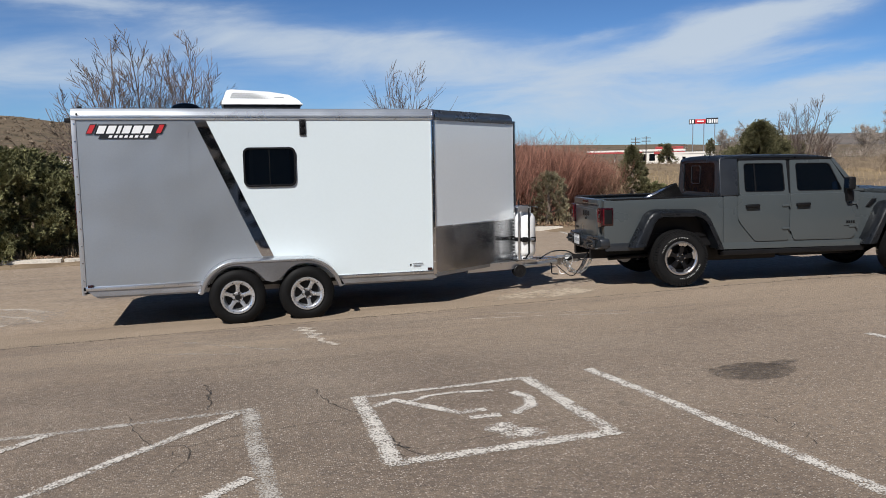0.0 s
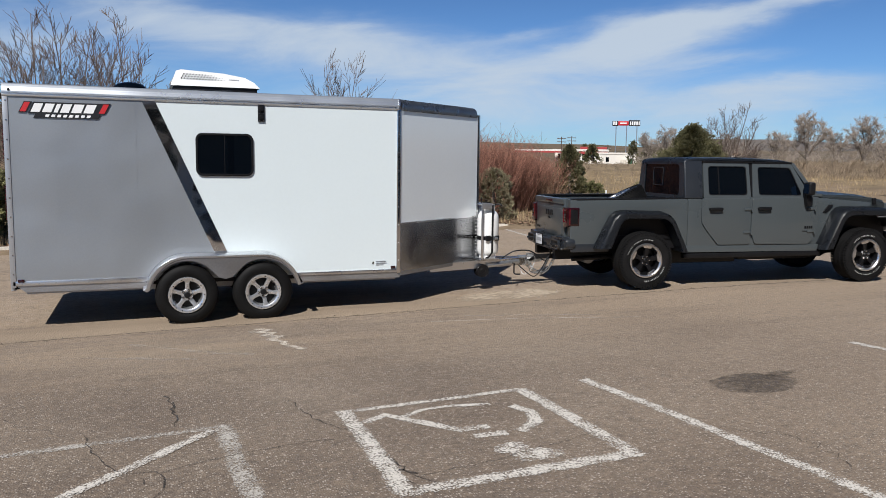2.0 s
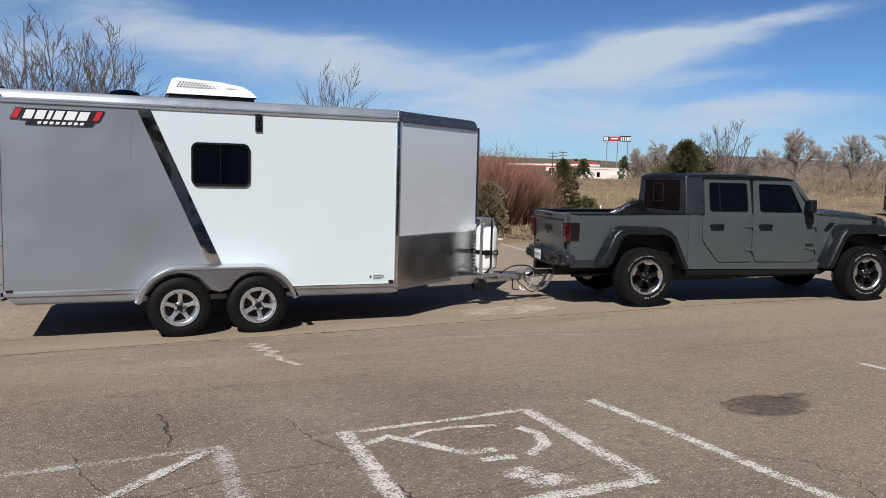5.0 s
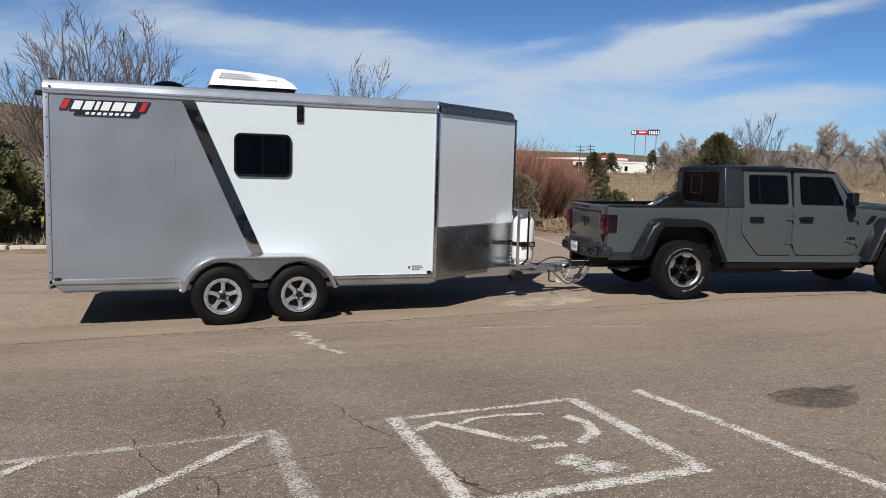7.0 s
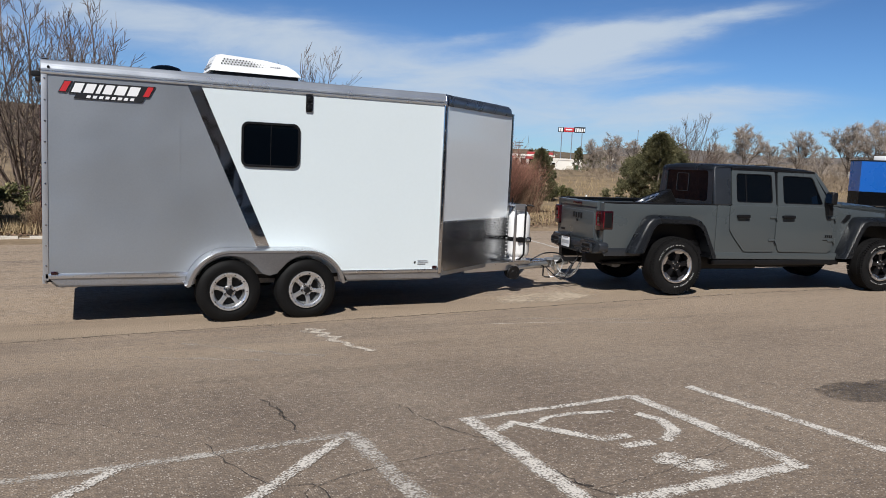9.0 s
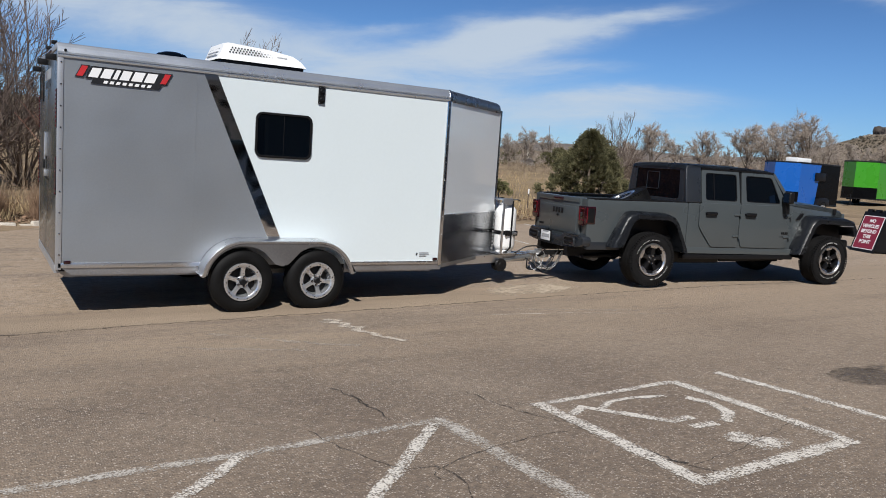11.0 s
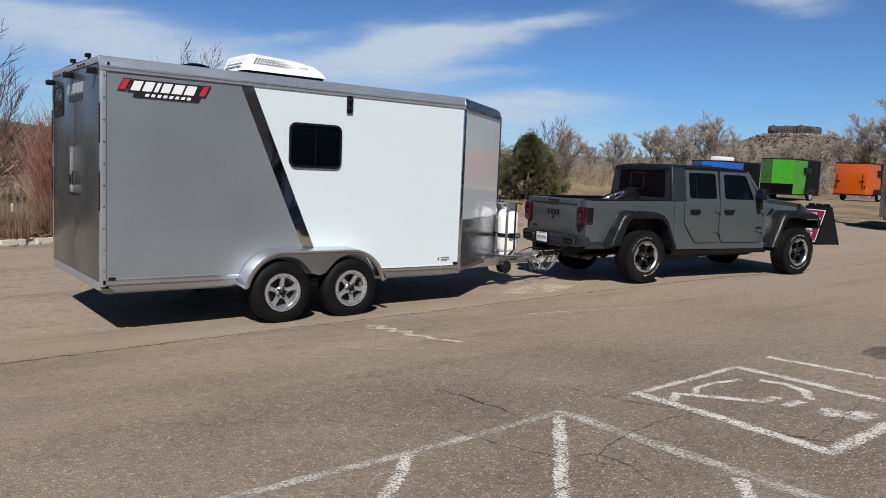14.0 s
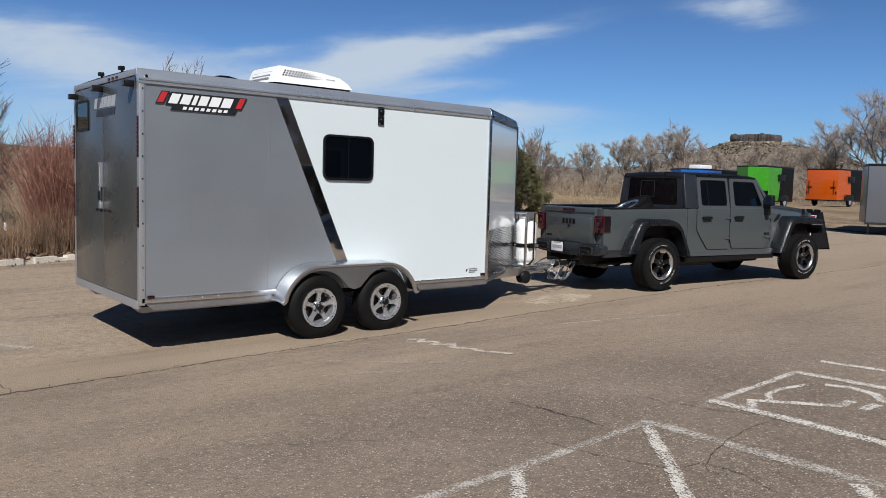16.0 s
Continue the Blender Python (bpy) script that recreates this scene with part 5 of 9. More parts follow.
def build_trailer_fittings():
    s, Y = -1, -HW
    # side window: rubber gasket, frame, tinted pane, slider bar
    out, inn, pane = round_rect(0.135, 0.780, 1.690, 2.180, 0.075), round_rect(0.158, 0.757, 1.713, 2.157, 0.058), round_rect(0.150, 0.765, 1.705, 2.165, 0.06)
    win = part("window", ring_plate(bmesh.new(), out, inn, Y - 0.016, Y + 0.01), M_BLACK, TR, "black-framed sliding window with rounded corners")
    part("pane", prism(bmesh.new(), pane, Y - 0.006, Y + 0.004), M_GLASS, win, "dark tinted pane")
    part("slider_bar", B(0.451, 0.459, Y - 0.008, Y, 1.715, 2.155), M_BLACK, win)
    part("drip_rail", B(0.20, 0.715, Y - 0.02, Y - 0.004, 1.698, 1.716, bevel=0.004), M_BLACK, win)
    # awning bracket under the roof rail
    br = part("awning_bracket", B(0.838, 0.915, Y - 0.016, Y + 0.004, 2.325, ZR - 0.004, bevel=0.006), M_BLACK, TR, "black bolted awning bracket")
    for z in (2.375, 2.465):
        part("knob", disc_y(bmesh.new(), 0.024, Y - 0.034, Y - 0.012, (0.876, 0, z), 16, 0.006), M_BLACK, br)
    for x in (0.85, 0.903):
        for z in (2.338, 2.42, 2.508):
            part("bolt", disc_y(bmesh.new(), 0.006, Y - 0.022, Y - 0.014, (x, 0, z), 8, 0.002), M_CHROME, br)
    # maker's decal: two red slashes, a black bar and pale slanted blocks
    dec = part("side_decal", prism(bmesh.new(), [(-1.512, 2.300), (-1.490, 2.345), (-1.560, 2.345), (-1.505, 2.468), (-0.795, 2.468), (-0.850, 2.345), (-0.875, 2.300)], Y + 0.003, Y + 0.006 - 0.012), M_VINYLK, TR, "black, red and white slanted decal")
    for x in (-1.640, -0.868):
        part("slash_back", prism(bmesh.new(), [(x - 0.012, 2.352), (x + 0.062, 2.352), (x + 0.124, 2.470), (x + 0.046, 2.470)], Y + 0.003, Y - 0.0062), M_VINYLK, dec)
        part("slash", prism(bmesh.new(), [(x, 2.362), (x + 0.056, 2.362), (x + 0.106, 2.462), (x + 0.05, 2.462)], Y + 0.002, Y - 0.0085), M_REDFLAT, dec)
    bx = -1.535
    for w in (0.086, 0.090, 0.040, 0.086, 0.100, 0.098):
        part("block", prism(bmesh.new(), [(bx, 2.360), (bx + w, 2.360), (bx + w + 0.040, 2.452), (bx + 0.040, 2.452)], Y + 0.002, Y - 0.0085), M_VINYLW, dec)
        bx += w + 0.022
    for k in range(8):
        x = -1.40 + k * 0.058
        part("small_block", prism(bmesh.new(), [(x, 2.310), (x + 0.036, 2.310), (x + 0.048, 2.338), (x + 0.012, 2.338)], Y + 0.002, Y - 0.0085), M_VINYLW, dec)
    # small dealer sticker low at the front
    st = part("dealer_sticker", prism(bmesh.new(), [(2.222, 0.612), (2.236, 0.630), (2.246, 0.624), (2.240, 0.604), (2.228, 0.598)], Y + 0.004, Y + 0.006 - 0.008), M_VINYLK, TR)
    for z, a, b in ((0.634, 2.27, 2.40), (0.612, 2.27, 2.41), (0.592, 2.27, 2.37)):
        part("sticker_line", B(a, b, Y + 0.002, Y + 0.0045 - 0.008, z - 0.0035, z + 0.003), M_VINYLG, st)
    # mudguards
    def guard(s):
        yo, yi = s * (HW + 0.225), s * (HW + 0.004)
        r_out, r_in = 0.445, 0.392

        def pts(r, c, a0, a1, n):
            return [(c + r * math.cos(radians(a0 + (a1 - a0) * i / n)), HUBZ + r * math.sin(radians(a0 + (a1 - a0) * i / n))) for i in range(n + 1)]

        top = pts(r_out, WX[0], 168, 90, 12) + [(0.3, HUBZ + r_out), (0.55, HUBZ + r_out)] + pts(r_out, WX[1], 90, 12, 12)
        low = pts(r_in, WX[1], 12, 124, 14) + [(0.5, 0.535), (0.425, 0.515), (0.35, 0.535)] + pts(r_in, WX[0], 56, 168, 14)
        top = [(top[0][0] - 0.03, ZB - 0.075)] + top + [(top[-1][0] + 0.03, ZB - 0.06)]
        low = [(low[0][0] + 0.03, ZB - 0.06)] + low + [(low[-1][0] - 0.03, ZB - 0.075)]
        face = prism(bmesh.new(), top + low, yo, yo - s * 0.012)
        f = part("mudguard", face, M_ALU_DARKENED, TR, "folded aluminium tandem mudguard")
        bm = bmesh.new()
        rows = [[(x, yo - s * 0.004, z), (x, yo - s * 0.03, z + 0.006), (x, yi, z + 0.010)] for x, z in top]
        sheet(bm, rows)
        part("mudguard_top", bm, M_ALU, f, smooth=50)
        bm = bmesh.new()
        sheet(bm, [[(x * 1.0, yo + s * 0.003, z), (x, yo + s * 0.010, z - 0.004), (x * 1.0 + (0.425 - x) * 0.035, yo + s * 0.010, z - 0.022), (x + (0.425 - x) * 0.04, yo, z - 0.026)] for x, z in top])
        part("mudguard_lip", bm, M_ALU, f, "bright rolled lip", smooth=60)

    both(guard)
    # wheels
    wheel = trailer_wheel("wheel")
    part("tyre", tyre_mesh(WR, 0.198, 0.205), M_RUBBER, wheel, "black ribbed trailer tyre", smooth=50)
    spoke_rim(wheel, 0.196, 5, "trailer")
    place_part(wheel, TR, pose(WX[0], -(HW + 0.215), HUBZ))
    copy_part(wheel, TR, pose(WX[1], -(HW + 0.215), HUBZ, 0, 25, 0))
    for x in WX:
        copy_part(wheel, TR, pose(x, HW + 0.215, HUBZ, 0, 10, 180))


build_trailer_fittings()


def build_tongue():
    # A-frame, coupler, jack with a dolly wheel, gas bottle rack
    zt = ZB - 0.02
    for s in (-1, 1):
        bm = bmesh.new()
        a, b = Vector((3.2, s * 0.46, zt - 0.05)), Vector((4.88, s * 0.045, zt - 0.05))
        d = (b - a).normalized()
        n = Vector((-d.y, d.x, 0))
        vs = []
        for p in (a, b):
            for o, h in ((-0.03, -0.055), (0.03, -0.055), (0.03, 0.055), (-0.03, 0.055)):
                vs.append(bm.verts.new(p + n * o + Vector((0, 0, h))))
        for f in ((0, 1, 2, 3), (7, 6, 5, 4), (0, 4, 5, 1), (1, 5, 6, 2), (2, 6, 7, 3), (3, 7, 4, 0)):
            bm.faces.new([vs[i] for i in f])
        part("tongue_beam", bm, M_ALU, TR, "square aluminium tongue beam")
    part("tongue_plate", slab(bmesh.new(), [(4.0, -0.34), (4.36, -0.26), (4.36, 0.26), (4.0, 0.34)], zt + 0.008, zt + 0.018), M_PLATE, TR)
    c = part("coupler", B(4.78, 5.10, -0.055, 0.055, zt - 0.075, zt + 0.025, bevel=0.012), M_STEEL, TR, "galvanised ball coupler")
    part("ball_socket", lathe(bmesh.new(), [(0, 0.045), (0.04, 0.04), (0.062, 0.01), (0.062, -0.04), (0.05, -0.05)], 20, (5.11, 0, zt - 0.02), "z"), M_STEEL, c)
    part("coupler_latch", B(4.92, 5.05, -0.015, 0.015, zt + 0.02, zt + 0.06, bevel=0.006), M_STEEL, c)
    part("coupler_label", B(4.86, 4.98, -0.0585, -0.054, zt - 0.05, zt), M_VINYLW, c)
    j = part("jack", tube(bmesh.new(), [(4.14, -0.235, zt - 0.14), (4.14, -0.235, zt - 0.02)], 0.03, 14), M_STEEL, TR, "swung-up tongue jack with a dolly wheel")
    part("jack_tube", tube(bmesh.new(), [(4.15, -0.27, zt - 0.075), (4.72, -0.13, zt - 0.045)], 0.032, 14), M_STEEL, j)
    part("jack_crank", tube(bmesh.new(), [(4.60, -0.2, zt - 0.06), (4.60, -0.24, zt - 0.06), (4.60, -0.24, zt - 0.20), (4.60, -0.30, zt - 0.21), (4.66, -0.33, zt - 0.21)], 0.011, 8), M_BLACK, j)
    for y in (-0.33, -0.24):
        part("dolly_wheel", lathe(bmesh.new(), [(0.0, -0.02), (0.035, -0.022), (0.04, -0.016), (0.055, -0.018), (0.088, -0.022), (0.095, -0.012), (0.095, 0.012), (0.088, 0.022), (0, 0.02)], 28, (4.06, y, zt - 0.135)), M_BLACK, j)
    part("dolly_fork", B(4.04, 4.08, -0.29, -0.28, zt - 0.15, zt - 0.05), M_STEEL, j)
    # rack
    r = part("bottle_rack", B(4.06, 4.32, -0.32, 0.32, zt + 0.02, zt + 0.035), M_ALU, TR, "aluminium gas bottle rack with upright posts")
    for y in (-0.03, 0.03):
        part("post", B(4.155, 4.175, y - 0.01, y + 0.01, zt + 0.03, zt + 0.83, bevel=0.003), M_ALU, r)
    part("post", B(4.035, 4.062, -0.335, -0.31, zt + 0.03, zt + 0.80, bevel=0.004), M_ALU, r)
    part("top_bracket", B(4.035, 4.19, -0.338, -0.312, zt + 0.745, zt + 0.83, bevel=0.005), M_ALU_DULL, r, "dull folded top bracket")
    part("post", tube(bmesh.new(), [(4.20, -0.335, zt + 0.80), (4.20, -0.335, zt + 0.12), (4.16, -0.30, zt + 0.05), (4.1, -0.2, zt + 0.03)], 0.014, 8), M_BLACK, r)
    part("hold_down", B(4.10, 4.24, -0.25, 0.25, zt + 0.79, zt + 0.81, bevel=0.004), M_ALU, r)
    part("wing_nut", tube(bmesh.new(), [(4.165, 0, zt + 0.80), (4.165, 0, zt + 0.90)], 0.009, 8), M_BLACK, r)
    for k in range(12):
        part("conduit_ring", lathe(bmesh.new(), [(0.012, -0.008), (0.018, 0), (0.012, 0.008)], 10, (4.045, -0.10, zt + 0.08 + k * 0.05), "z"), M_ALU_DULL, r)


build_tongue()


def gas_bottle(m):
    """A steel propane bottle with collar, valve and foot ring."""
    t = thing("propane_tank", "white enamelled steel propane bottle strapped to the trailer tongue", "gas bottle", m, group="propane bottles on the tongue")
    bm = lathe(bmesh.new(), [(0, 0.03), (0.10, 0.03), (0.14, 0.055), (0.155, 0.10), (0.155, 0.56), (0.145, 0.62), (0.11, 0.67), (0.05, 0.69), (0, 0.692)], 36, axis="z")
    part("body", bm, M_TANK, t, smooth=60)
    part("foot_ring", lathe(bmesh.new(), [(0.115, 0), (0.12, 0), (0.12, 0.05), (0.115, 0.05)], 30, axis="z", closed=True), M_TANK, t)
    bm = bmesh.new()
    n = 20
    ring = [(0.095 * math.cos(radians(40 + 280 * i / n)), 0.095 * math.sin(radians(40 + 280 * i / n))) for i in range(n + 1)]
    sheet(bm, [[(x, y, 0.66), (x, y, 0.72 if 4 < i < 16 else 0.765), (x * 1.04, y * 1.04, 0.72 if 4 < i < 16 else 0.77)] for i, (x, y) in enumerate(ring)])
    bmesh.ops.solidify(bm, geom=bm.faces[:], thickness=0.005)
    part("collar", bm, M_TANK, t)
    v = part("valve", tube(bmesh.new(), [(0, 0, 0.68), (0, 0, 0.74)], 0.018, 10), M_STEEL, t)
    part("hand_wheel", lathe(bmesh.new(), [(0, 0.745), (0.028, 0.745), (0.032, 0.755), (0.026, 0.768), (0, 0.77)], 14, axis="z"), M_BLACK, v)
    part("hose", tube(bmesh.new(), [(0.01, 0, 0.72), (0.06, -0.05, 0.77), (0.12, -0.10, 0.775), (0.16, -0.12, 0.755)], 0.010, 8), M_BLACK, v)
    bm = lathe(bmesh.new(), [(0.157, 0.262), (0.162, 0.262), (0.162, 0.318), (0.157, 0.318)], 36, axis="z", closed=True)
    b = part("strap", bm, M_BLACK, t, "black ratchet strap")
    part("buckle", B(0.045, 0.105, -0.178, -0.125, 0.255, 0.325, bevel=0.006), M_BLACK, b)
    part("buckle", B(-0.10, -0.03, -0.182, -0.145, 0.252, 0.328, bevel=0.006), M_BLACK, b)
    part("ratchet", tube(bmesh.new(), [(0.02, -0.175, 0.29), (0.075, -0.165, 0.29)], 0.024, 10), M_STEEL, b)
    return t


TZ = -0.228 + ZB + 0.018
b1 = gas_bottle(pose(4.20, 11.165 - 0.175, TZ))
copy_thing(b1, pose(4.20, 11.165 + 0.175, TZ, 0, 0, 30))


def cable(name, pts, r, material, label, category):
    """A slack cable: a smooth curve through points."""
    P = [Vector(p) for p in pts]
    out = []
    for i in range(len(P) - 1):
        a, b, c, d = P[max(i - 1, 0)], P[i], P[i + 1], P[min(i + 2, len(P) - 1)]
        for k in range(8):
            t = k / 8
            out.append(0.5 * ((2 * b) + (c - a) * t + (2 * a - 5 * b + 4 * c - d) * t * t + (3 * b - a - 3 * c + d) * t ** 3))
    out.append(P[-1])
    return solid(name, tube(bmesh.new(), out, r, 7), material, label, category)


def chain(pts, label):
    """A chain of oval links along a hanging curve."""
    t = thing("safety_chain", label, "chain", group="safety chains")
    P = [Vector(p) for p in pts]
    bm = bmesh.new()
    tube_pts = [(0.028 * math.cos(a) + (0.015 if math.cos(a) > 0 else -0.015), 0.019 * math.sin(a), 0) for a in [2 * math.pi * k / 12 for k in range(13)]]
    tube(bm, tube_pts, 0.0075, 6, caps=False)
    me = finish(bm, "link", M_STEEL, 60)
    n = 0
    for a, b in zip(P, P[1:]):
        k = max(1, round((b - a).length / 0.060))
        for i in range(k):
            o = new("link", me)
            p = a.lerp(b, (i + 0.5) / k)
            q = (b - a).to_track_quat("X", "Z").to_matrix().to_4x4()
            o.parent = t
            o.matrix_local = Matrix.Translation(p) @ q @ Matrix.Rotation(radians(90 * (n % 2) + 20), 4, "X")
            n += 1
    return t


def hang(a, b, sag, n=9):
    a, b = Vector(a), Vector(b)
    return [a.lerp(b, i / n) + Vector((0, 0, -sag * 4 * (i / n) * (1 - i / n))) for i in range(n + 1)]


chain(hang((4.92, 11.10, 0.20), (5.30, 10.98, 0.27), 0.22), "galvanised safety chain hanging between tongue and bumper")
chain(hang((4.92, 11.23, 0.20), (5.34, 11.22, 0.27), 0.24), "galvanised safety chain hanging between tongue and bumper")
cable("wiring_cable", [(4.45, 11.08, 0.24), (4.62, 11.00, 0.36), (4.85, 10.98, 0.37), (5.00, 10.98, 0.30), (5.12, 10.96, 0.22), (5.20, 10.94, 0.34), (5.14, 10.96, 0.45)], 0.010, M_BLACK, "black trailer wiring cable looped to the bumper", "cable")
cable("wiring_cable", [(4.70, 11.12, 0.20), (4.78, 11.02, 0.10), (4.95, 10.98, -0.02), (5.08, 10.97, 0.10), (5.16, 10.95, 0.28)], 0.007, M_BLACK, "thin black breakaway cable looped below the coupler", "cable")
cable("wiring_cable", [(4.78, 11.15, 0.22), (4.80, 11.05, 0.02), (4.90, 11.0, 0.06), (4.98, 11.0, 0.24), (4.90, 11.02, 0.32), (4.82, 11.06, 0.25)], 0.0045, M_ALU_DULL, "coiled steel safety cable on the coupler", "cable")


def build_roof_units():
    # air conditioner
    z = -0.228 + ZT + 0.032
    ac = thing("air_conditioner", "white plastic rooftop air conditioner on the trailer roof", "air conditioner", pose(0.425, 11.13, z + 0.045))
    part("base_gasket", B(-0.50, 0.50, -0.33, 0.33, -0.085, 0.045, bevel=0.02), M_BLACK, ac, "black base with grille openings")
    out = [(-0.53, 0.04), (-0.46, 0.225), (-0.40, 0.242), (0.10, 0.215), (0.36, 0.175), (0.47, 0.115), (0.54, 0.045)]
    bm = bmesh.new()
    rows = []
    for k in range(-5, 6):
        v = k / 5
        row = []
        for x, zz in out:
            h = zz if abs(k) < 5 else 0.04
            if abs(k) == 4:
                h = 0.04 + (zz - 0.04) * 0.93
            row.append((x * (1 - 0.01 * abs(v)), math.copysign([0, 0.09, 0.18, 0.255, 0.32, 0.355][abs(k)], k), h))
        rows.append(row)
    sheet(bm, rows)
    sh = part("shroud", bm, M_SHROUD, ac, smooth=32)
    for zz, n, x0 in ((0.150, 15, -0.40), (0.176, 14, -0.385), (0.202, 11, -0.37)):
        for k in range(n):
            rr = 0.0095 * (1 if k < n - 4 else 1 - 0.18 * (k - n + 5))
            yy = -(0.3205 + 0.035 * (1 - ((zz - 0.04) / 0.19)))
            part("vent_hole", disc_y(bmesh.new(), rr, yy - 0.012, yy + 0.03, (x0 + k * 0.036, 0, zz - 0.02 - 0.008 * k / n), 8), M_BLACK, sh)
    for k in range(3):
        part("rear_louvre", B(-0.525 + 0.022 * k, -0.50 + 0.022 * k, -0.22, 0.22, 0.09 + 0.035 * k, 0.10 + 0.035 * k), M_VINYLG, sh)
    for k in range(5):
        part("maker_mark", B(0.16 + 0.025 * k, 0.178 + 0.025 * k, -0.338, -0.30, 0.128, 0.14), M_VINYLG, sh)
    for k in range(14):
        part("grille_slot", B(-0.36 + k * 0.04, -0.335 + k * 0.04, -0.336, -0.325, -0.02, 0.005), M_FLARE, ac)
    # roof vent
    v = thing("roof_vent", "low black roof vent with a domed smoked lid", "vent", pose(-0.56, 11.05, z + 0.02))
    part("flange", B(-0.20, 0.20, -0.20, 0.20, -0.03, 0.012, bevel=0.01), M_BLACK, v)
    part("lid", lathe(bmesh.new(), [(0, 0.10), (0.08, 0.094), (0.15, 0.072), (0.195, 0.03), (0.195, 0.0)], 28, axis="z"), M_GLASS, v, "smoked domed lid", smooth=60)


build_roof_units()
# ---------------------------------------------------------------- the pickup truck
TK = thing("pickup_truck", "dark grey four-door pickup truck with black wheel flares", "pickup truck", pose(6.37, 10.903, -0.116, 0, -0.6, -8.6))
WB, TR_R = 3.56, 0.412
BELT, SILL, SIDE = 1.278, 0.50, 0.772


def lean(x, y, z):
    """The greenhouse leans in above the beltline."""
    k = max(0.0, z - 1.29) * 0.17
    return (x, y - math.copysign(k, y), z)


def arch(c, z0):
    """Points of a squared wheel opening from rear to front."""
    pts = [(c - 0.60, z0), (c - 0.47, 0.86), (c - 0.37, 1.0), (c - 0.28, 1.035), (c + 0.27, 1.035), (c + 0.38, 0.99), (c + 0.50, 0.80), (c + 0.60, z0)]
    return pts


def build_truck_bed():
    def side(s):
        a = arch(0.02, 0.55)
        poly = [(-1.095, 0.66), (-1.02, 0.60), (-0.75, 0.56)] + a + [(0.70, SILL + 0.03), (0.70, BELT), (-1.095, BELT - 0.012)]
        bm = prism(bmesh.new(), round_poly(poly, 0.03, 3), s * SIDE, s * (SIDE - 0.07), 0.012)
        p = part("bed_side", bm, M_PAINT_GREY, TK, "dark grey painted bed side")
        part("bed_rail_cap", B(-1.07, 0.68, s * (SIDE - 0.004), s * (SIDE - 0.10), BELT - 0.008, BELT + 0.018, bevel=0.008), M_BLACK, p, "black bed rail cap")
        part("lower_cladding", B(-1.075, -0.50, s * (SIDE + 0.004), s * (SIDE - 0.06), 0.535, 0.652, bevel=0.012), M_FLARE, TK, "charcoal cladding behind the wheel")
        part("wheel_well", B(-0.62, 0.66, s * (SIDE - 0.08), s * 0.42, 0.56, 1.06), M_BLACK, TK)
    both(side)
    part("bed_floor", B(-1.06, 0.66, -SIDE + 0.06, SIDE - 0.06, 0.70, 0.76), M_BLACK, TK)
    part("bed_bulkhead", B(0.60, 0.68, -SIDE + 0.06, SIDE - 0.06, 0.70, BELT), M_BLACK, TK)
    # tailgate
    tg = part("tailgate", B(-1.125, -1.06, -0.60, 0.60, 0.685, BELT + 0.006, bevel=0.014), M_PAINT_GREY, TK, "dark grey tailgate with a pressed panel")
    part("pressing", prism(bmesh.new(), round_rect(-0.53, 0.53, 0.74, 1.14, 0.05), 0, 0.010, 0.004, to=lambda x, y, z: (-1.124 - y, x, z)), M_PAINT_GREY, tg)
    part("lip", B(-1.14, -1.10, -0.60, 0.60, 1.205, BELT + 0.004, bevel=0.012), M_PAINT_GREY, tg)
    part("brake_lamp", B(-1.150, -1.12, -0.145, 0.145, 1.215, 1.262, bevel=0.012), M_REDDARK, tg, "dark red high brake lamp")
    for k, w in enumerate((0.05, 0.055, 0.055, 0.06)):
        part("badge_block", B(-1.141, -1.13, 0.155 - k * 0.082 - w, 0.155 - k * 0.082, 1.02, 1.10, bevel=0.004), M_BLACK, tg, "matt black raised badge block")
    part("camera_eye", disc_y(bmesh.new(), 0.018, -0.01, 0.02, (0, 0, 0), 12, 0.004), M_BLACK, tg).matrix_local = pose(-1.134, -0.01, 0.985, 0, 0, 90)
    part("trim_badge", B(-1.139, -1.13, 0.42, 0.55, 0.80, 0.83), M_BLACK, tg)

    def lamp(s):
        h = part("tail_lamp", prism(bmesh.new(), round_poly([(0.612 * s, 0.905), (0.64 * s, 0.88), (0.755 * s, 0.89), (0.782 * s, 0.915), (0.782 * s, 1.168), (0.612 * s, 1.168)], 0.02, 3), -1.150, -0.965, 0.008,
                                    to=lambda x, y, z: (y, x, z)), M_REDDARK, TK, "smoked red tail lamp with a black surround")
        part("lamp_surround", B(-1.10, -0.985, s * 0.77, s * 0.788, 0.935, 1.14, bevel=0.006), M_BLACK, h)
        part("lamp_red", B(-1.115, -1.10, s * 0.775, s * 0.786, 0.925, 1.15, bevel=0.004), M_RED, h)
        part("lamp_red", B(-1.158, -1.146, s * 0.632, s * 0.650, 0.955, 1.14, bevel=0.004), M_RED, h)
        part("lamp_red", B(-1.158, -1.146, s * 0.665, s * 0.755, 0.955, 0.972, bevel=0.004), M_RED, h)
        part("lamp_red", B(-1.158, -1.146, s * 0.665, s * 0.755, 1.124, 1.14, bevel=0.004), M_RED, h)
        part("reverse_lens", B(-1.160, -1.147, s * 0.672, s * 0.715, 1.02, 1.075, bevel=0.006), M_RIMG, h, "grey reversing lens")
        part("corner_skin", prism(bmesh.new(), [(-1.095, 0.66), (-1.095, 0.925), (-1.0, 0.925), (-1.0, 0.66)], s * 0.61, s * (SIDE - 0.005), 0.006), M_PAINT_GREY, TK)
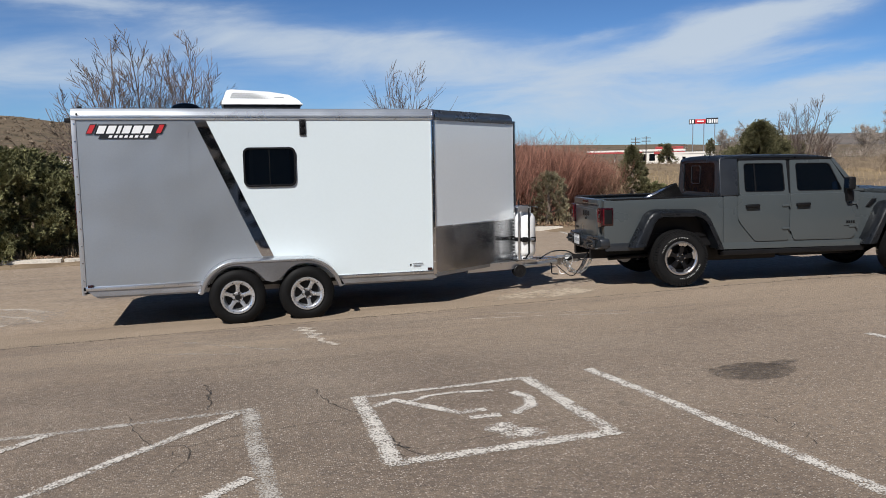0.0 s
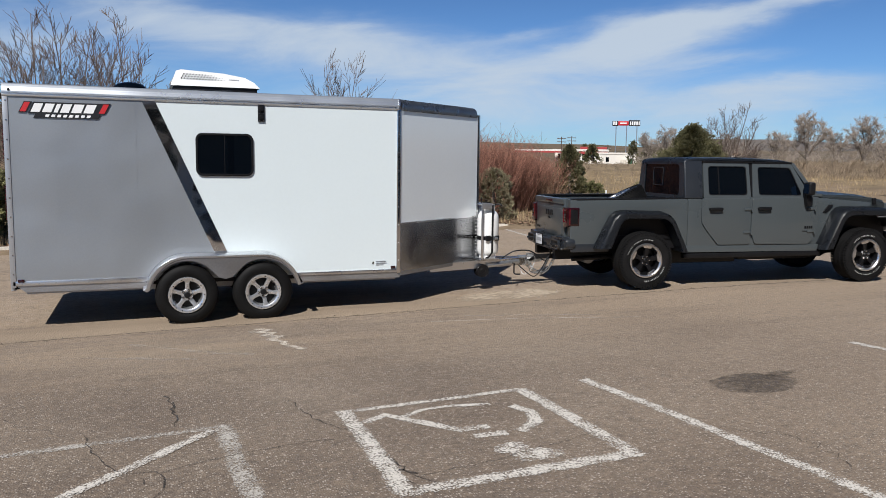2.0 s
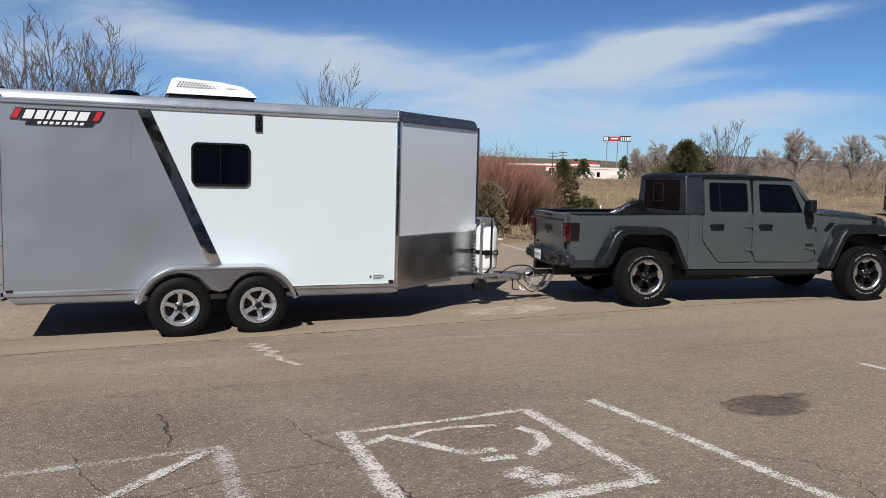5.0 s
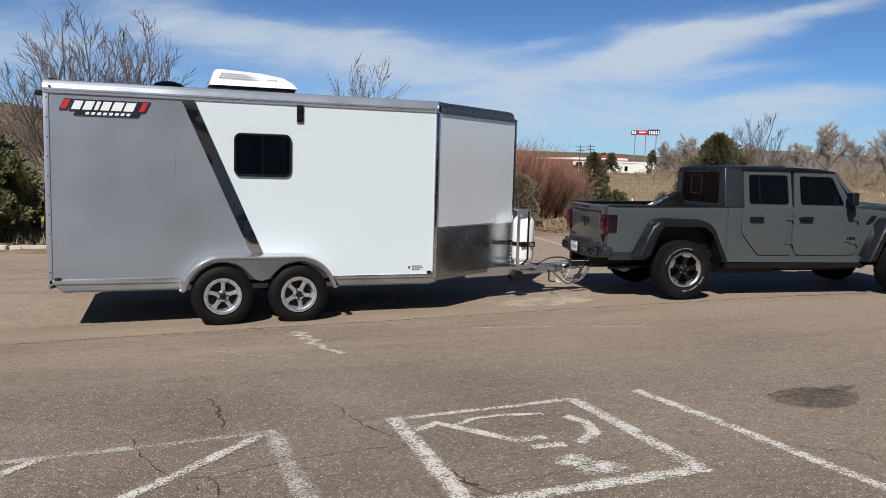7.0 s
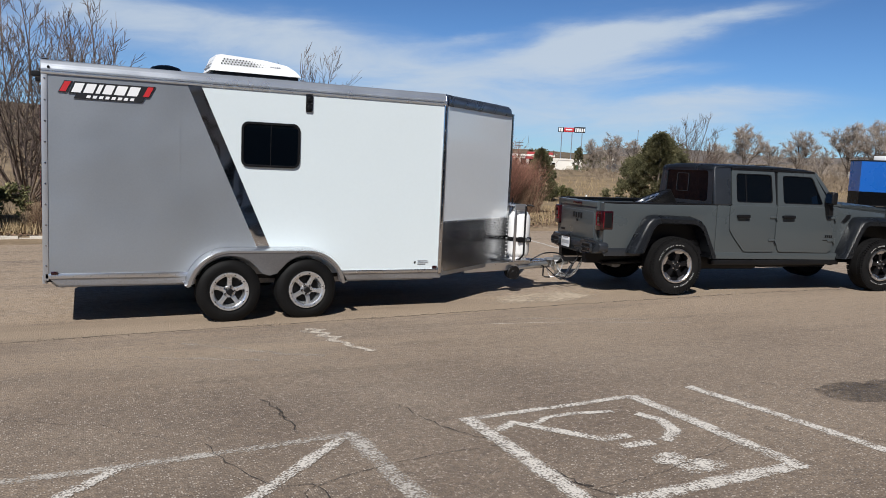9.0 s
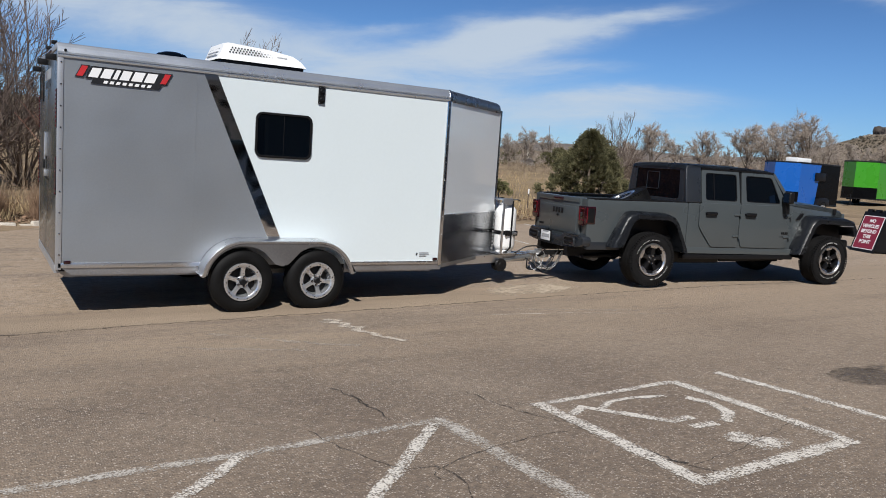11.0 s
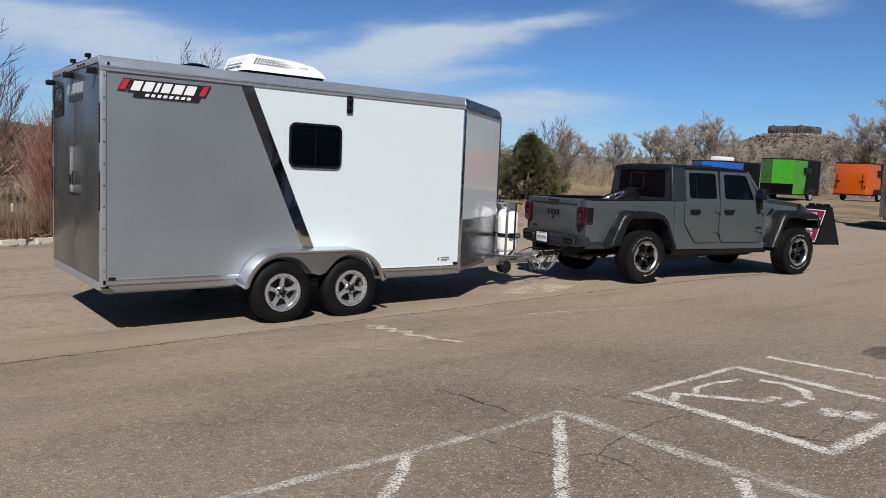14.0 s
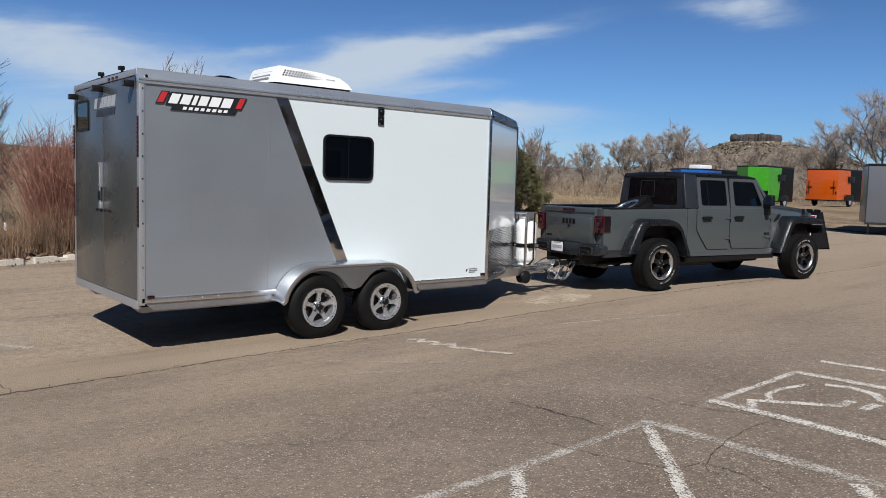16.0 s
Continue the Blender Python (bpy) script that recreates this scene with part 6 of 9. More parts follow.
        part("corner_skin", prism(bmesh.new(), [(-1.10, 1.168), (-1.10, BELT), (-1.0, BELT), (-1.0, 1.168)], s * 0.61, s * (SIDE - 0.004), 0.006), M_PAINT_GREY, TK)
    both(lamp)
    # rear bumper with tow openings, plate, receiver
    prof = [(-0.93, 0.50), (-0.93, 0.61), (-0.84, 0.645), (-0.40, 0.645), (-0.33, 0.59), (0.33, 0.59), (0.40, 0.645), (0.84, 0.645), (0.93, 0.61), (0.93, 0.50), (0.78, 0.455), (0.35, 0.43), (-0.35, 0.43), (-0.78, 0.455)]
    bm = prism(bmesh.new(), round_poly(prof, 0.045, 4), 0, 0.20, 0.03, to=lambda x, y, z: (-1.285 + y * 0.7 + 0.16 * max(0, abs(x) - 0.62) ** 1.3 * 2, x * 0.87, z))
    bp = part("rear_bumper", bm, M_FLARE, TK, "charcoal plastic rear bumper")
    for s in (-1, 1):
        part("bumper_end", B(-1.19, -1.10, s * 0.70, s * 0.80, 0.48, 0.60, bevel=0.03), M_FLARE, bp)
        rr = round_rect(min(s * 0.40, s * 0.66), max(s * 0.40, s * 0.66), 0.485, 0.585, 0.03)
        part("tow_pocket", prism(bmesh.new(), rr, -0.004, 0.03, to=lambda x, y, z: (-1.285 + y, x, z)), M_BLACK, bp, "black tow hook pocket")
        r2 = round_rect(min(s * 0.385, s * 0.675), max(s * 0.385, s * 0.675), 0.470, 0.600, 0.04)
        part("pocket_rim", ring_plate(bmesh.new(), r2, rr, -0.014, 0.02, to=lambda x, y, z: (-1.285 + y, x, z)), M_FLARE, bp)
        hook = [(-1.27, s * 0.46, 0.535), (-1.33, s * 0.47, 0.535), (-1.35, s * 0.53, 0.535), (-1.33, s * 0.59, 0.535), (-1.27, s * 0.60, 0.535)]
        part("tow_hook", tube(bmesh.new(), hook, 0.014, 8), M_BLACK, bp)
    bp.location = (0.055, 0, 0.10)
    part("reflector", B(-1.292, -1.28, -0.66, -0.56, 0.50, 0.53, bevel=0.004), M_REDDARK, bp)
    pl = part("licence_plate", B(-1.302, -1.292, -0.02, 0.29, 0.465, 0.635, bevel=0.006), M_VINYLW, bp, "white licence plate with dark bars")
    part("plate_bar", B(-1.304, -1.300, 0.02, 0.25, 0.52, 0.57), M_VINYLG, pl)
    part("plate_bar", B(-1.304, -1.300, 0.05, 0.22, 0.603, 0.622), M_VINYLG, pl)
    part("plate_frame", ring_plate(bmesh.new(), round_rect(-0.028, 0.298, 0.457, 0.643, 0.012), round_rect(-0.012, 0.282, 0.473, 0.627, 0.01), -1.306, -1.29, to=lambda x, y, z: (y, x, z)), M_BLACK, pl)
    part("hitch_receiver", B(-1.36, -0.8, -0.04, 0.04, 0.36, 0.43, bevel=0.006), M_BLACK, TK, "black hitch receiver with a drop mount")
    part("ball_mount", prism(bmesh.new(), [(-1.58, 0.33), (-1.58, 0.36), (-1.44, 0.36), (-1.36, 0.42), (-1.30, 0.42), (-1.30, 0.38), (-1.42, 0.33)], -0.03, 0.03, 0.004), M_BLACK, TK)
    # spare wheel leaning in the bed, roll hoop
    sp = trailer_wheel("spare_wheel")
    part("tyre", tyre_mesh(0.40, 0.215, 0.26, 56), M_RUBBER, sp, smooth=50)
    spoke_rim(sp, 0.213, 5, "truck")
    ya = Vector((0.42, -0.14, -0.90)).normalized()
    xa = ya.cross(Vector((0, 0, 1))).normalized()
    place_part(sp, TK, Matrix.Translation((-0.21, -0.30, 1.315)) @ Matrix((xa, ya, xa.cross(ya))).transposed().to_4x4())
    tagged(sp, "black off-road spare wheel lying tilted against the cab")


def build_truck_cab():
    # sills, floor, cab block and doors
    poly = [(0.69, SILL), (2.86, SILL - 0.02), (2.86, 1.30), (2.82, 1.32), (0.69, BELT)]
    part("cab_tub", prism(bmesh.new(), poly, -SIDE + 0.016, SIDE - 0.016, 0.01), M_PAINT_GREY, TK, "dark grey cab body")

    def side(s):
        part("quarter_skin", prism(bmesh.new(), [(0.71, SILL + 0.02), (1.20, SILL + 0.02), (0.915, 0.93), (0.905, BELT), (0.71, BELT)], s * SIDE, s * (SIDE - 0.02), 0.004), M_PAINT_GREY, TK)
        part("rocker", prism(bmesh.new(), [(0.62, 0.498), (2.86, 0.478), (2.88, 0.575), (1.28, 0.585), (0.71, 0.60)], s * (SIDE + 0.002), s * (SIDE - 0.05), 0.008), M_PAINT_GREY, TK)
        part("rock_rail", B(0.66, 2.92, s * (SIDE + 0.012), s * (SIDE - 0.09), 0.405, 0.478, bevel=0.018, seg=3), M_BLACK, TK, "black rock rail under the doors")
        part("rail_bracket", B(0.9, 1.0, s * (SIDE - 0.09), s * 0.42, 0.40, 0.45), M_BLACK, TK)
        part("rail_bracket", B(2.3, 2.4, s * (SIDE - 0.09), s * 0.42, 0.40, 0.45), M_BLACK, TK)
        rear = [(0.922, BELT + 0.006), (0.930, 0.93), (1.00, 0.83), (1.20, 0.60), (1.712, 0.598), (1.716, BELT + 0.006)]
        front = [(1.742, BELT + 0.006), (1.735, 0.80), (1.80, 0.60), (2.70, 0.585), (2.772, 0.64), (2.775, BELT + 0.004)]
        for name, pts, hx in (("rear_door", rear, 1.14), ("front_door", front, 1.93)):
            d = part(name, prism(bmesh.new(), round_poly(pts, 0.045, 4), s * (SIDE + 0.008), s * (SIDE - 0.012), 0.006), M_PAINT_GREY, TK, "dark grey door with exposed hinges")
            part("handle_recess", lathe(bmesh.new(), [(0, 0), (0.10, 0.001), (0.115, 0.006)], 24, (hx, s * (SIDE + 0.008), 1.125)), M_FLARE, d).scale = (1, 1, 1)
            h = part("handle", B(hx - 0.105, hx + 0.105, s * (SIDE + 0.052), s * (SIDE + 0.030), 1.100, 1.150, bevel=0.020), M_BLACK, d, "black pull handle")
            for dx in (-0.085, 0.085):
                part("handle_post", B(hx + dx - 0.018, hx + dx + 0.018, s * (SIDE + 0.034), s * (SIDE + 0.004), 1.108, 1.142, bevel=0.006), M_BLACK, h)
            ex = pts[-1][0]
            for z in (1.115, 0.775):
                g = part("hinge", B(ex - 0.105, ex + 0.012, s * (SIDE + 0.024), s * (SIDE + 0.004), z - 0.014, z + 0.016, bevel=0.006), M_PAINT_GREY, d)
                part("hinge_pin", tube(bmesh.new(), [(ex + 0.018, s * (SIDE + 0.022), z - 0.034), (ex + 0.018, s * (SIDE + 0.022), z + 0.036)], 0.011, 10), M_PAINT_GREY, g)
        # upper door frames and panes
        for name, o, i in (("rear_window_frame", [(0.955, BELT), (0.965, 1.800), (1.705, 1.795), (1.716, BELT)], [(1.035, 1.328), (1.040, 1.750), (1.655, 1.745), (1.665, 1.322)]),
                           ("front_window_frame", [(1.745, BELT), (1.765, 1.795), (2.415, 1.780), (2.72, BELT)], [(1.850, 1.322), (1.845, 1.738), (2.385, 1.728), (2.570, 1.312)])):
            f = part(name, ring_plate(bmesh.new(), round_poly(o, 0.03, 4), round_poly(i, 0.05, 4), s * (SIDE - 0.002), s * (SIDE - 0.05), to=lean), M_PAINT_GREY, TK, "dark grey upper door frame")
            gasket = [(x + (0.012 if x < (i[0][0] + i[2][0]) / 2 else -0.012), z + (0.012 if z < 1.5 else -0.012)) for x, z in i]
            part("gasket", ring_plate(bmesh.new(), round_poly(i, 0.05, 4), round_poly(gasket, 0.045, 4), s * (SIDE - 0.008), s * (SIDE - 0.03), to=lean), M_BLACK, f)
            part("pane", prism(bmesh.new(), round_poly(gasket, 0.045, 4), s * (SIDE - 0.018), s * (SIDE - 0.024), to=lean), M_GLASS, f, "dark tinted side window")
            if name.startswith("rear"):
                part("divider", prism(bmesh.new(), [(1.20, 1.33), (1.222, 1.33), (1.218, 1.745), (1.20, 1.745)], s * (SIDE - 0.012), s * (SIDE - 0.024), to=lean), M_BLACK, f)
        part("pillar", prism(bmesh.new(), [(1.70, BELT), (1.70, 1.80), (1.77, 1.80), (1.76, BELT)], s * (SIDE - 0.016), s * (SIDE - 0.05), to=lean), M_BLACK, TK)
        # hardtop quarter, with a rounded rear edge
        q = [(0.655, BELT + 0.004), (0.665, 1.815), (0.700, 1.850), (0.950, 1.845), (0.940, BELT + 0.004)]
        part("hardtop_quarter", prism(bmesh.new(), q, s * (SIDE + 0.006), s * (SIDE - 0.06), 0.022, to=lean, seg=4), M_FLARE, TK, "black grained hardtop quarter")
        part("a_pillar", prism(bmesh.new(), [(2.40, 1.80), (2.46, 1.80), (2.86, 1.30), (2.76, 1.30)], s * (SIDE - 0.004), s * (SIDE - 0.07), 0.008, to=lean), M_PAINT_GREY, TK)
        # mirror
        m = part("door_mirror", B(2.555, 2.660, s * (SIDE + 0.030), s * (SIDE + 0.185), 1.325, 1.515, bevel=0.035, seg=3), M_BLACK, TK, "black door mirror on an arm")
        part("mirror_arm", prism(bmesh.new(), [(2.60, 1.165), (2.68, 1.165), (2.655, 1.36), (2.57, 1.36)], s * (SIDE + 0.010), s * (SIDE + 0.09), 0.012), M_BLACK, m)
        part("mirror_glass", B(2.550, 2.558, s * (SIDE + 0.05), s * (SIDE + 0.165), 1.35, 1.49), M_CHROME, m)
        # side badge blocks ahead of the front door
        for k in range(4):
            part("badge_block", B(2.625 + k * 0.036, 2.652 + k * 0.036, s * (SIDE + 0.013), s * (SIDE + 0.006), 0.818, 0.858, bevel=0.003), M_BLACK, TK)
        part("badge_line", B(2.59, 2.78, s * (SIDE + 0.012), s * (SIDE + 0.006), 0.775, 0.785), M_BLACK, TK)
    both(side)

    # roof: crowned black panel with a raised rear edge
    bm = bmesh.new()
    rows = []
    for x, z in ((0.655, 1.815), (0.675, 1.852), (0.73, 1.878), (1.2, 1.886), (1.9, 1.876), (2.30, 1.855), (2.40, 1.838), (2.435, 1.80)):
        hw = 0.692
        rows.append([(x, hw * k, z - 0.030 * abs(k) ** 3 - (0.022 if abs(k) == 1 else 0)) for k in (-1, -0.965, -0.85, -0.5, 0, 0.5, 0.85, 0.965, 1)])
    sheet(bm, rows)
    bmesh.ops.solidify(bm, geom=bm.faces[:], thickness=0.03)
    rf = part("roof", bm, M_FLARE, TK, "black grained hardtop roof", smooth=40)
    part("roof_seam", B(1.655, 1.668, -0.60, 0.60, 1.872, 1.8815), M_BLACK, rf)
    for s in (-1, 1):
        part("drip_rail", prism(bmesh.new(), [(0.95, 1.80), (2.42, 1.782), (2.43, 1.808), (0.95, 1.828)], s * 0.694, s * 0.660, 0.005), M_BLACK, rf)
    # rear face of the hardtop with its window
    o, i = round_poly([(-0.70, BELT), (-0.635, 1.83), (0.635, 1.83), (0.70, BELT)], 0.05, 4), round_poly([(-0.575, 1.325), (-0.545, 1.775), (0.545, 1.775), (0.575, 1.325)], 0.06, 4)
    rw = part("rear_window_frame", ring_plate(bmesh.new(), o, i, 0.662, 0.72, to=lambda x, y, z: (y + 0.03 * (z - 1.5), x, z)), M_FLARE, TK)
    part("pane", prism(bmesh.new(), i, 0.676, 0.682, to=lambda x, y, z: (y + 0.03 * (z - 1.5), x, z)), M_GLASS, rw, "dark tinted rear window")
    part("slider_frame", ring_plate(bmesh.new(), round_rect(-0.05, 0.27, 1.45, 1.73, 0.03), round_rect(-0.042, 0.262, 1.458, 1.722, 0.025), 0.664, 0.672, to=lambda x, y, z: (y + 0.03 * (z - 1.5), x, z)), M_FLARE, rw)
    # windscreen
    bm = bmesh.new()
    sheet(bm, [[(2.43, -0.64, 1.80), (2.445, 0, 1.815), (2.43, 0.64, 1.80)], [(2.82, -0.69, 1.31), (2.85, 0, 1.315), (2.82, 0.69, 1.31)]])
    bmesh.ops.solidify(bm, geom=bm.faces[:], thickness=0.008)
    part("windscreen", bm, M_GLASS, TK, "tinted flat windscreen")


def build_truck_front():
    # bonnet, tapering towards the grille
    bm = bmesh.new()
    rows = []
    for x, z, hw in ((2.80, 1.335, 0.665), (3.0, 1.335, 0.655), (3.5, 1.315, 0.63), (3.95, 1.275, 0.60), (4.15, 1.235, 0.58), (4.20, 1.19, 0.575)):
        rows.append([(x, hw * k, z - d) for k, d in ((-1, 0.17), (-0.985, 0.045), (-0.93, 0.012), (-0.55, 0.004), (-0.40, -0.020), (0, -0.028), (0.40, -0.020), (0.55, 0.004), (0.93, 0.012), (0.985, 0.045), (1, 0.17))])
    sheet(bm, rows)
    bmesh.ops.solidify(bm, geom=bm.faces[:], thickness=0.012)
    h = part("bonnet", bm, M_PAINT_GREY, TK, "dark grey clamshell bonnet with a raised centre", smooth=28)
    for s in (-1, 1):
        part("bonnet_latch", B(3.92, 3.99, s * 0.585, s * 0.615, 1.16, 1.26, bevel=0.01), M_BLACK, h, "black rubber bonnet latch")
        part("bonnet_hinge", B(2.86, 2.98, s * 0.63, s * 0.672, 1.29, 1.335, bevel=0.008), M_PAINT_GREY, h)
        part("cowl_side", prism(bmesh.new(), [(2.78, 0.58), (3.10, 0.62), (3.3, 1.0), (4.18, 1.0), (4.18, 1.17), (2.84, 1.28), (2.78, 1.30)], s * 0.715, s * 0.55, 0.012,
                                to=lambda x, y, z, s=s: (x, y - s * 0.12 * max(0, x - 2.95), z)), M_PAINT_GREY, TK, "dark grey front wing side")
        part("wing_vent", prism(bmesh.new(), [(2.98, 1.06), (3.05, 1.06), (3.15, 1.17), (3.08, 1.17)], s * 0.722, s * 0.70, 0.004), M_BLACK, TK)
        part("antenna_foot", tube(bmesh.new(), [(2.88, s * 0.69, 1.20), (2.87, s * 0.69, 1.31)], 0.010, 8), M_BLACK, TK)
    part("cowl_panel", B(2.72, 2.90, -0.66, 0.66, 1.27, 1.315, bevel=0.01), M_BLACK, TK)
    for k in range(4):
        part("cowl_bolt", disc_y(bmesh.new(), 0.016, -0.02, 0.02, (2.98 + k * 0.03, -0.5 + k * 0.12, 1.345), 8), M_BLACK, TK)
    g = part("grille", B(4.16, 4.235, -0.585, 0.585, 0.74, 1.18, bevel=0.03), M_PAINT_GREY, TK, "grey grille with upright slots")
    for k in range(7):
        y = (k - 3) * 0.082
        part("slot", B(4.228, 4.240, y - 0.024, y + 0.024, 0.80, 1.13, bevel=0.005), M_BLACK, g)
    for s in (-1, 1):
        part("headlamp", disc_y(bmesh.new(), 0.095, 0, 0.03, (0, 0, 0), 24, 0.01), M_CHROME, g).matrix_local = pose(4.245, s * 0.42, 0.98, 0, 0, 90)
    part("front_bumper", prism(bmesh.new(), [(4.26, 0.56), (4.38, 0.58), (4.41, 0.64), (4.38, 0.72), (4.22, 0.74)], -0.56, 0.56, 0.02), M_BLACK, TK, "black steel front bumper")
    for s in (-1, 1):
        part("tow_hook", tube(bmesh.new(), [(4.36, s * 0.30, 0.68), (4.44, s * 0.30, 0.70), (4.46, s * 0.36, 0.70), (4.44, s * 0.42, 0.70), (4.36, s * 0.42, 0.68)], 0.014, 8), M_REDFLAT, TK)


def flare(s, c, front):
    """A wide squared wheel flare with a flat outer face and a rolled lip."""
    if front:
        outer = [(-0.715, 0.50), (-0.66, 0.60), (-0.44, 1.04), (-0.36, 1.115), (-0.26, 1.135), (0.40, 1.120), (0.55, 1.085), (0.62, 0.96), (0.63, 0.84)]
        inner = [(-0.52, 0.52), (-0.48, 0.62), (-0.365, 0.90), (-0.30, 0.985), (-0.22, 1.015), (0.36, 1.005), (0.46, 0.975), (0.52, 0.90), (0.53, 0.82)]
    else:
        outer = [(-0.775, 0.585), (-0.745, 0.66), (-0.54, 1.045), (-0.46, 1.105), (-0.36, 1.125), (0.25, 1.105), (0.36, 1.065), (0.44, 0.985), (0.64, 0.57), (0.67, 0.50)]
        inner = [(-0.545, 0.595), (-0.52, 0.66), (-0.415, 0.925), (-0.36, 0.990), (-0.30, 1.010), (0.22, 1.005), (0.30, 0.975), (0.37, 0.91), (0.52, 0.60), (0.54, 0.52)]
    bm = bmesh.new()
    rows = []
    for (xo, zo), (xi, zi) in zip(outer, inner):
        dx, dz = xi - xo, zi - zo
        body = 0.74 if not front else 0.62
        rows.append([(c + xo, s * body, zo + 0.01), (c + xo + dx * 0.05, s * (SIDE + 0.035), zo + dz * 0.02), (c + xo + dx * 0.22, s * 0.905, zo + dz * 0.16), (c + xo + dx * 0.40, s * 0.932, zo + dz * 0.40),
                     (c + xi - dx * 0.06, s * 0.930, zi - dz * 0.06), (c + xi, s * 0.915, zi), (c + xi, s * 0.62, zi)])
    sheet(bm, rows)
    bmesh.ops.solidify(bm, geom=bm.faces[:], thickness=0.006)
    return part("wheel_flare", bm, M_FLARE, TK, "charcoal grained plastic wheel flare", smooth=40)


build_truck_bed()
build_truck_cab()
build_truck_front()
for s in (-1, 1):
    flare(s, 0.02, False)
    flare(s, WB, True)
    part("wheel_well", B(WB - 0.62, WB + 0.60, s * 0.36, s * 0.60, 0.50, 1.10), M_BLACK, TK)
part("lamp_strip", B(WB + 0.20, WB + 0.50, -0.936, -0.92, 0.985, 1.0, bevel=0.003), M_ALU_DULL, TK, "thin pale side lamp in the flare")


def build_truck_under():
    for s in (-1, 1):
        part("chassis_rail", B(-1.2, 4.3, s * 0.40 - 0.05, s * 0.40 + 0.05, 0.40, 0.54), M_BLACK, TK)
    for x in (0, WB):
        a = part("axle", tube(bmesh.new(), [(x, -0.70, TR_R), (x, 0.70, TR_R)], 0.045, 12), M_BLACK, TK)
        part("differential", lathe(bmesh.new(), [(0, -0.13), (0.09, -0.11), (0.14, 0), (0.09, 0.11), (0, 0.13)], 18, (x, 0.1, TR_R), "x"), M_BLACK, a)
    part("fuel_tank", B(0.65, 1.75, -0.38, 0.34, 0.285, 0.52, bevel=0.04), M_BLACK, TK, "black fuel tank behind its skid plate")
    part("gearbox", B(1.85, 3.15, -0.28, 0.28, 0.295, 0.60, bevel=0.05), M_BLACK, TK)
    part("muffler", tube(bmesh.new(), [(-0.62, -0.30, 0.40), (-0.62, 0.42, 0.40)], 0.095, 14), M_ALU_DULL, TK)
    part("cross_member", B(1.55, 1.72, -0.45, 0.45, 0.36, 0.43, bevel=0.01), M_BLACK, TK)
    part("exhaust", tube(bmesh.new(), [(-0.95, -0.48, 0.40), (-0.5, -0.48, 0.42), (0.4, -0.3, 0.45), (1.5, 0.3, 0.42)], 0.032, 10), M_BLACK, TK)
    part("shock_absorber", tube(bmesh.new(), [(-0.12, -0.52, 0.42), (-0.30, -0.46, 0.80)], 0.03, 10), M_STEEL, TK)
    w = trailer_wheel("wheel")
    part("tyre", tyre_mesh(TR_R - 0.006, 0.240, 0.285, 62), M_RUBBER_D, w, "black knobbly all-terrain tyre", smooth=50)
    spoke_rim(w, 0.238, 5, "truck")
    # raised white lettering: two arcs of short blocks
    for a0, n, q in ((68, 22, 0.75), (268, 16, 1.15)):
        for k in range(n):
            a = radians(a0 + k * 4.7)
            if (k + a0) % 7 == 5:
                continue
            bm = prism(bmesh.new(), [(-0.0052, -0.0075 * q), (0.0052, -0.0075 * q), (0.0052, 0.0075 * q), (-0.0052, 0.0075 * q)], -0.0045, 0.012,
                       to=lambda x, y, z, a=a: ((0.298 + z) * math.cos(a) - x * math.sin(a), y, (0.298 + z) * math.sin(a) + x * math.cos(a)))
            part("raised_block", bm, M_LETTER, w)
    place_part(w, TK, pose(0, -0.925, TR_R))
    copy_part(w, TK, pose(WB + 0.05, -0.925, TR_R, 0, 200, 0))
    copy_part(w, TK, pose(0, 0.925, TR_R, 0, 40, 180))
    copy_part(w, TK, pose(WB + 0.05, 0.925, TR_R, 0, 80, 180))


build_truck_under()
# ---------------------------------------------------------------- plants
def needle_mesh(seed, shape, n, size, per=40):
    """A crown of many small sprays inside a shape(h, a) -> radius, on a hidden stem."""
    rng = random.Random(seed)
    bm = bmesh.new()
    clumps = max(12, n // per)
    for k in range(n):
        if k % per == 0:
            h = ((k // per + rng.random()) / clumps) ** 0.8
            a = (k // per) * 2.399 + rng.uniform(-0.5, 0.5)
            R = shape(h, a)
            rr = R * (1 - 0.45 * rng.random() ** 1.6)
            hub = Vector((rr * math.cos(a), rr * math.sin(a), h * 0.97))
            axis = Vector((math.cos(a), math.sin(a), rng.uniform(0.2, 0.9))).normalized()
            cr = size * rng.uniform(0.9, 1.7) * math.sqrt(per / 40)
        d = Vector((rng.gauss(0, 1), rng.gauss(0, 1), rng.gauss(0, 1))).normalized()
        c = hub + (d + axis * rng.uniform(-0.7, 1.1)) * cr * rng.random() ** 0.5
        out = (d * 0.8 + axis).normalized()
        s = size * rng.uniform(0.6, 1.4)
        u = out.orthogonal().normalized()
        u = Matrix.Rotation(rng.uniform(0, 6.28), 3, out) @ u
        v = out.cross(u)
        tip = c + out * s
        for w in (u, v):
            bm.faces.new([bm.verts.new(c - w * s * 0.30), bm.verts.new(c + w * s * 0.30 + out * s * 0.1), bm.verts.new(tip + w * s * 0.08)])
            bm.faces.new([bm.verts.new(c + out * s * 0.3), bm.verts.new(c + w * s * 0.55 + out * s * 0.7), bm.verts.new(c + w * s * 0.12 + out * s * 0.65)])
            bm.faces.new([bm.verts.new(c + out * s * 0.3), bm.verts.new(c - w * s * 0.55 + out * s * 0.7), bm.verts.new(c - w * s * 0.12 + out * s * 0.65)])
    return bm


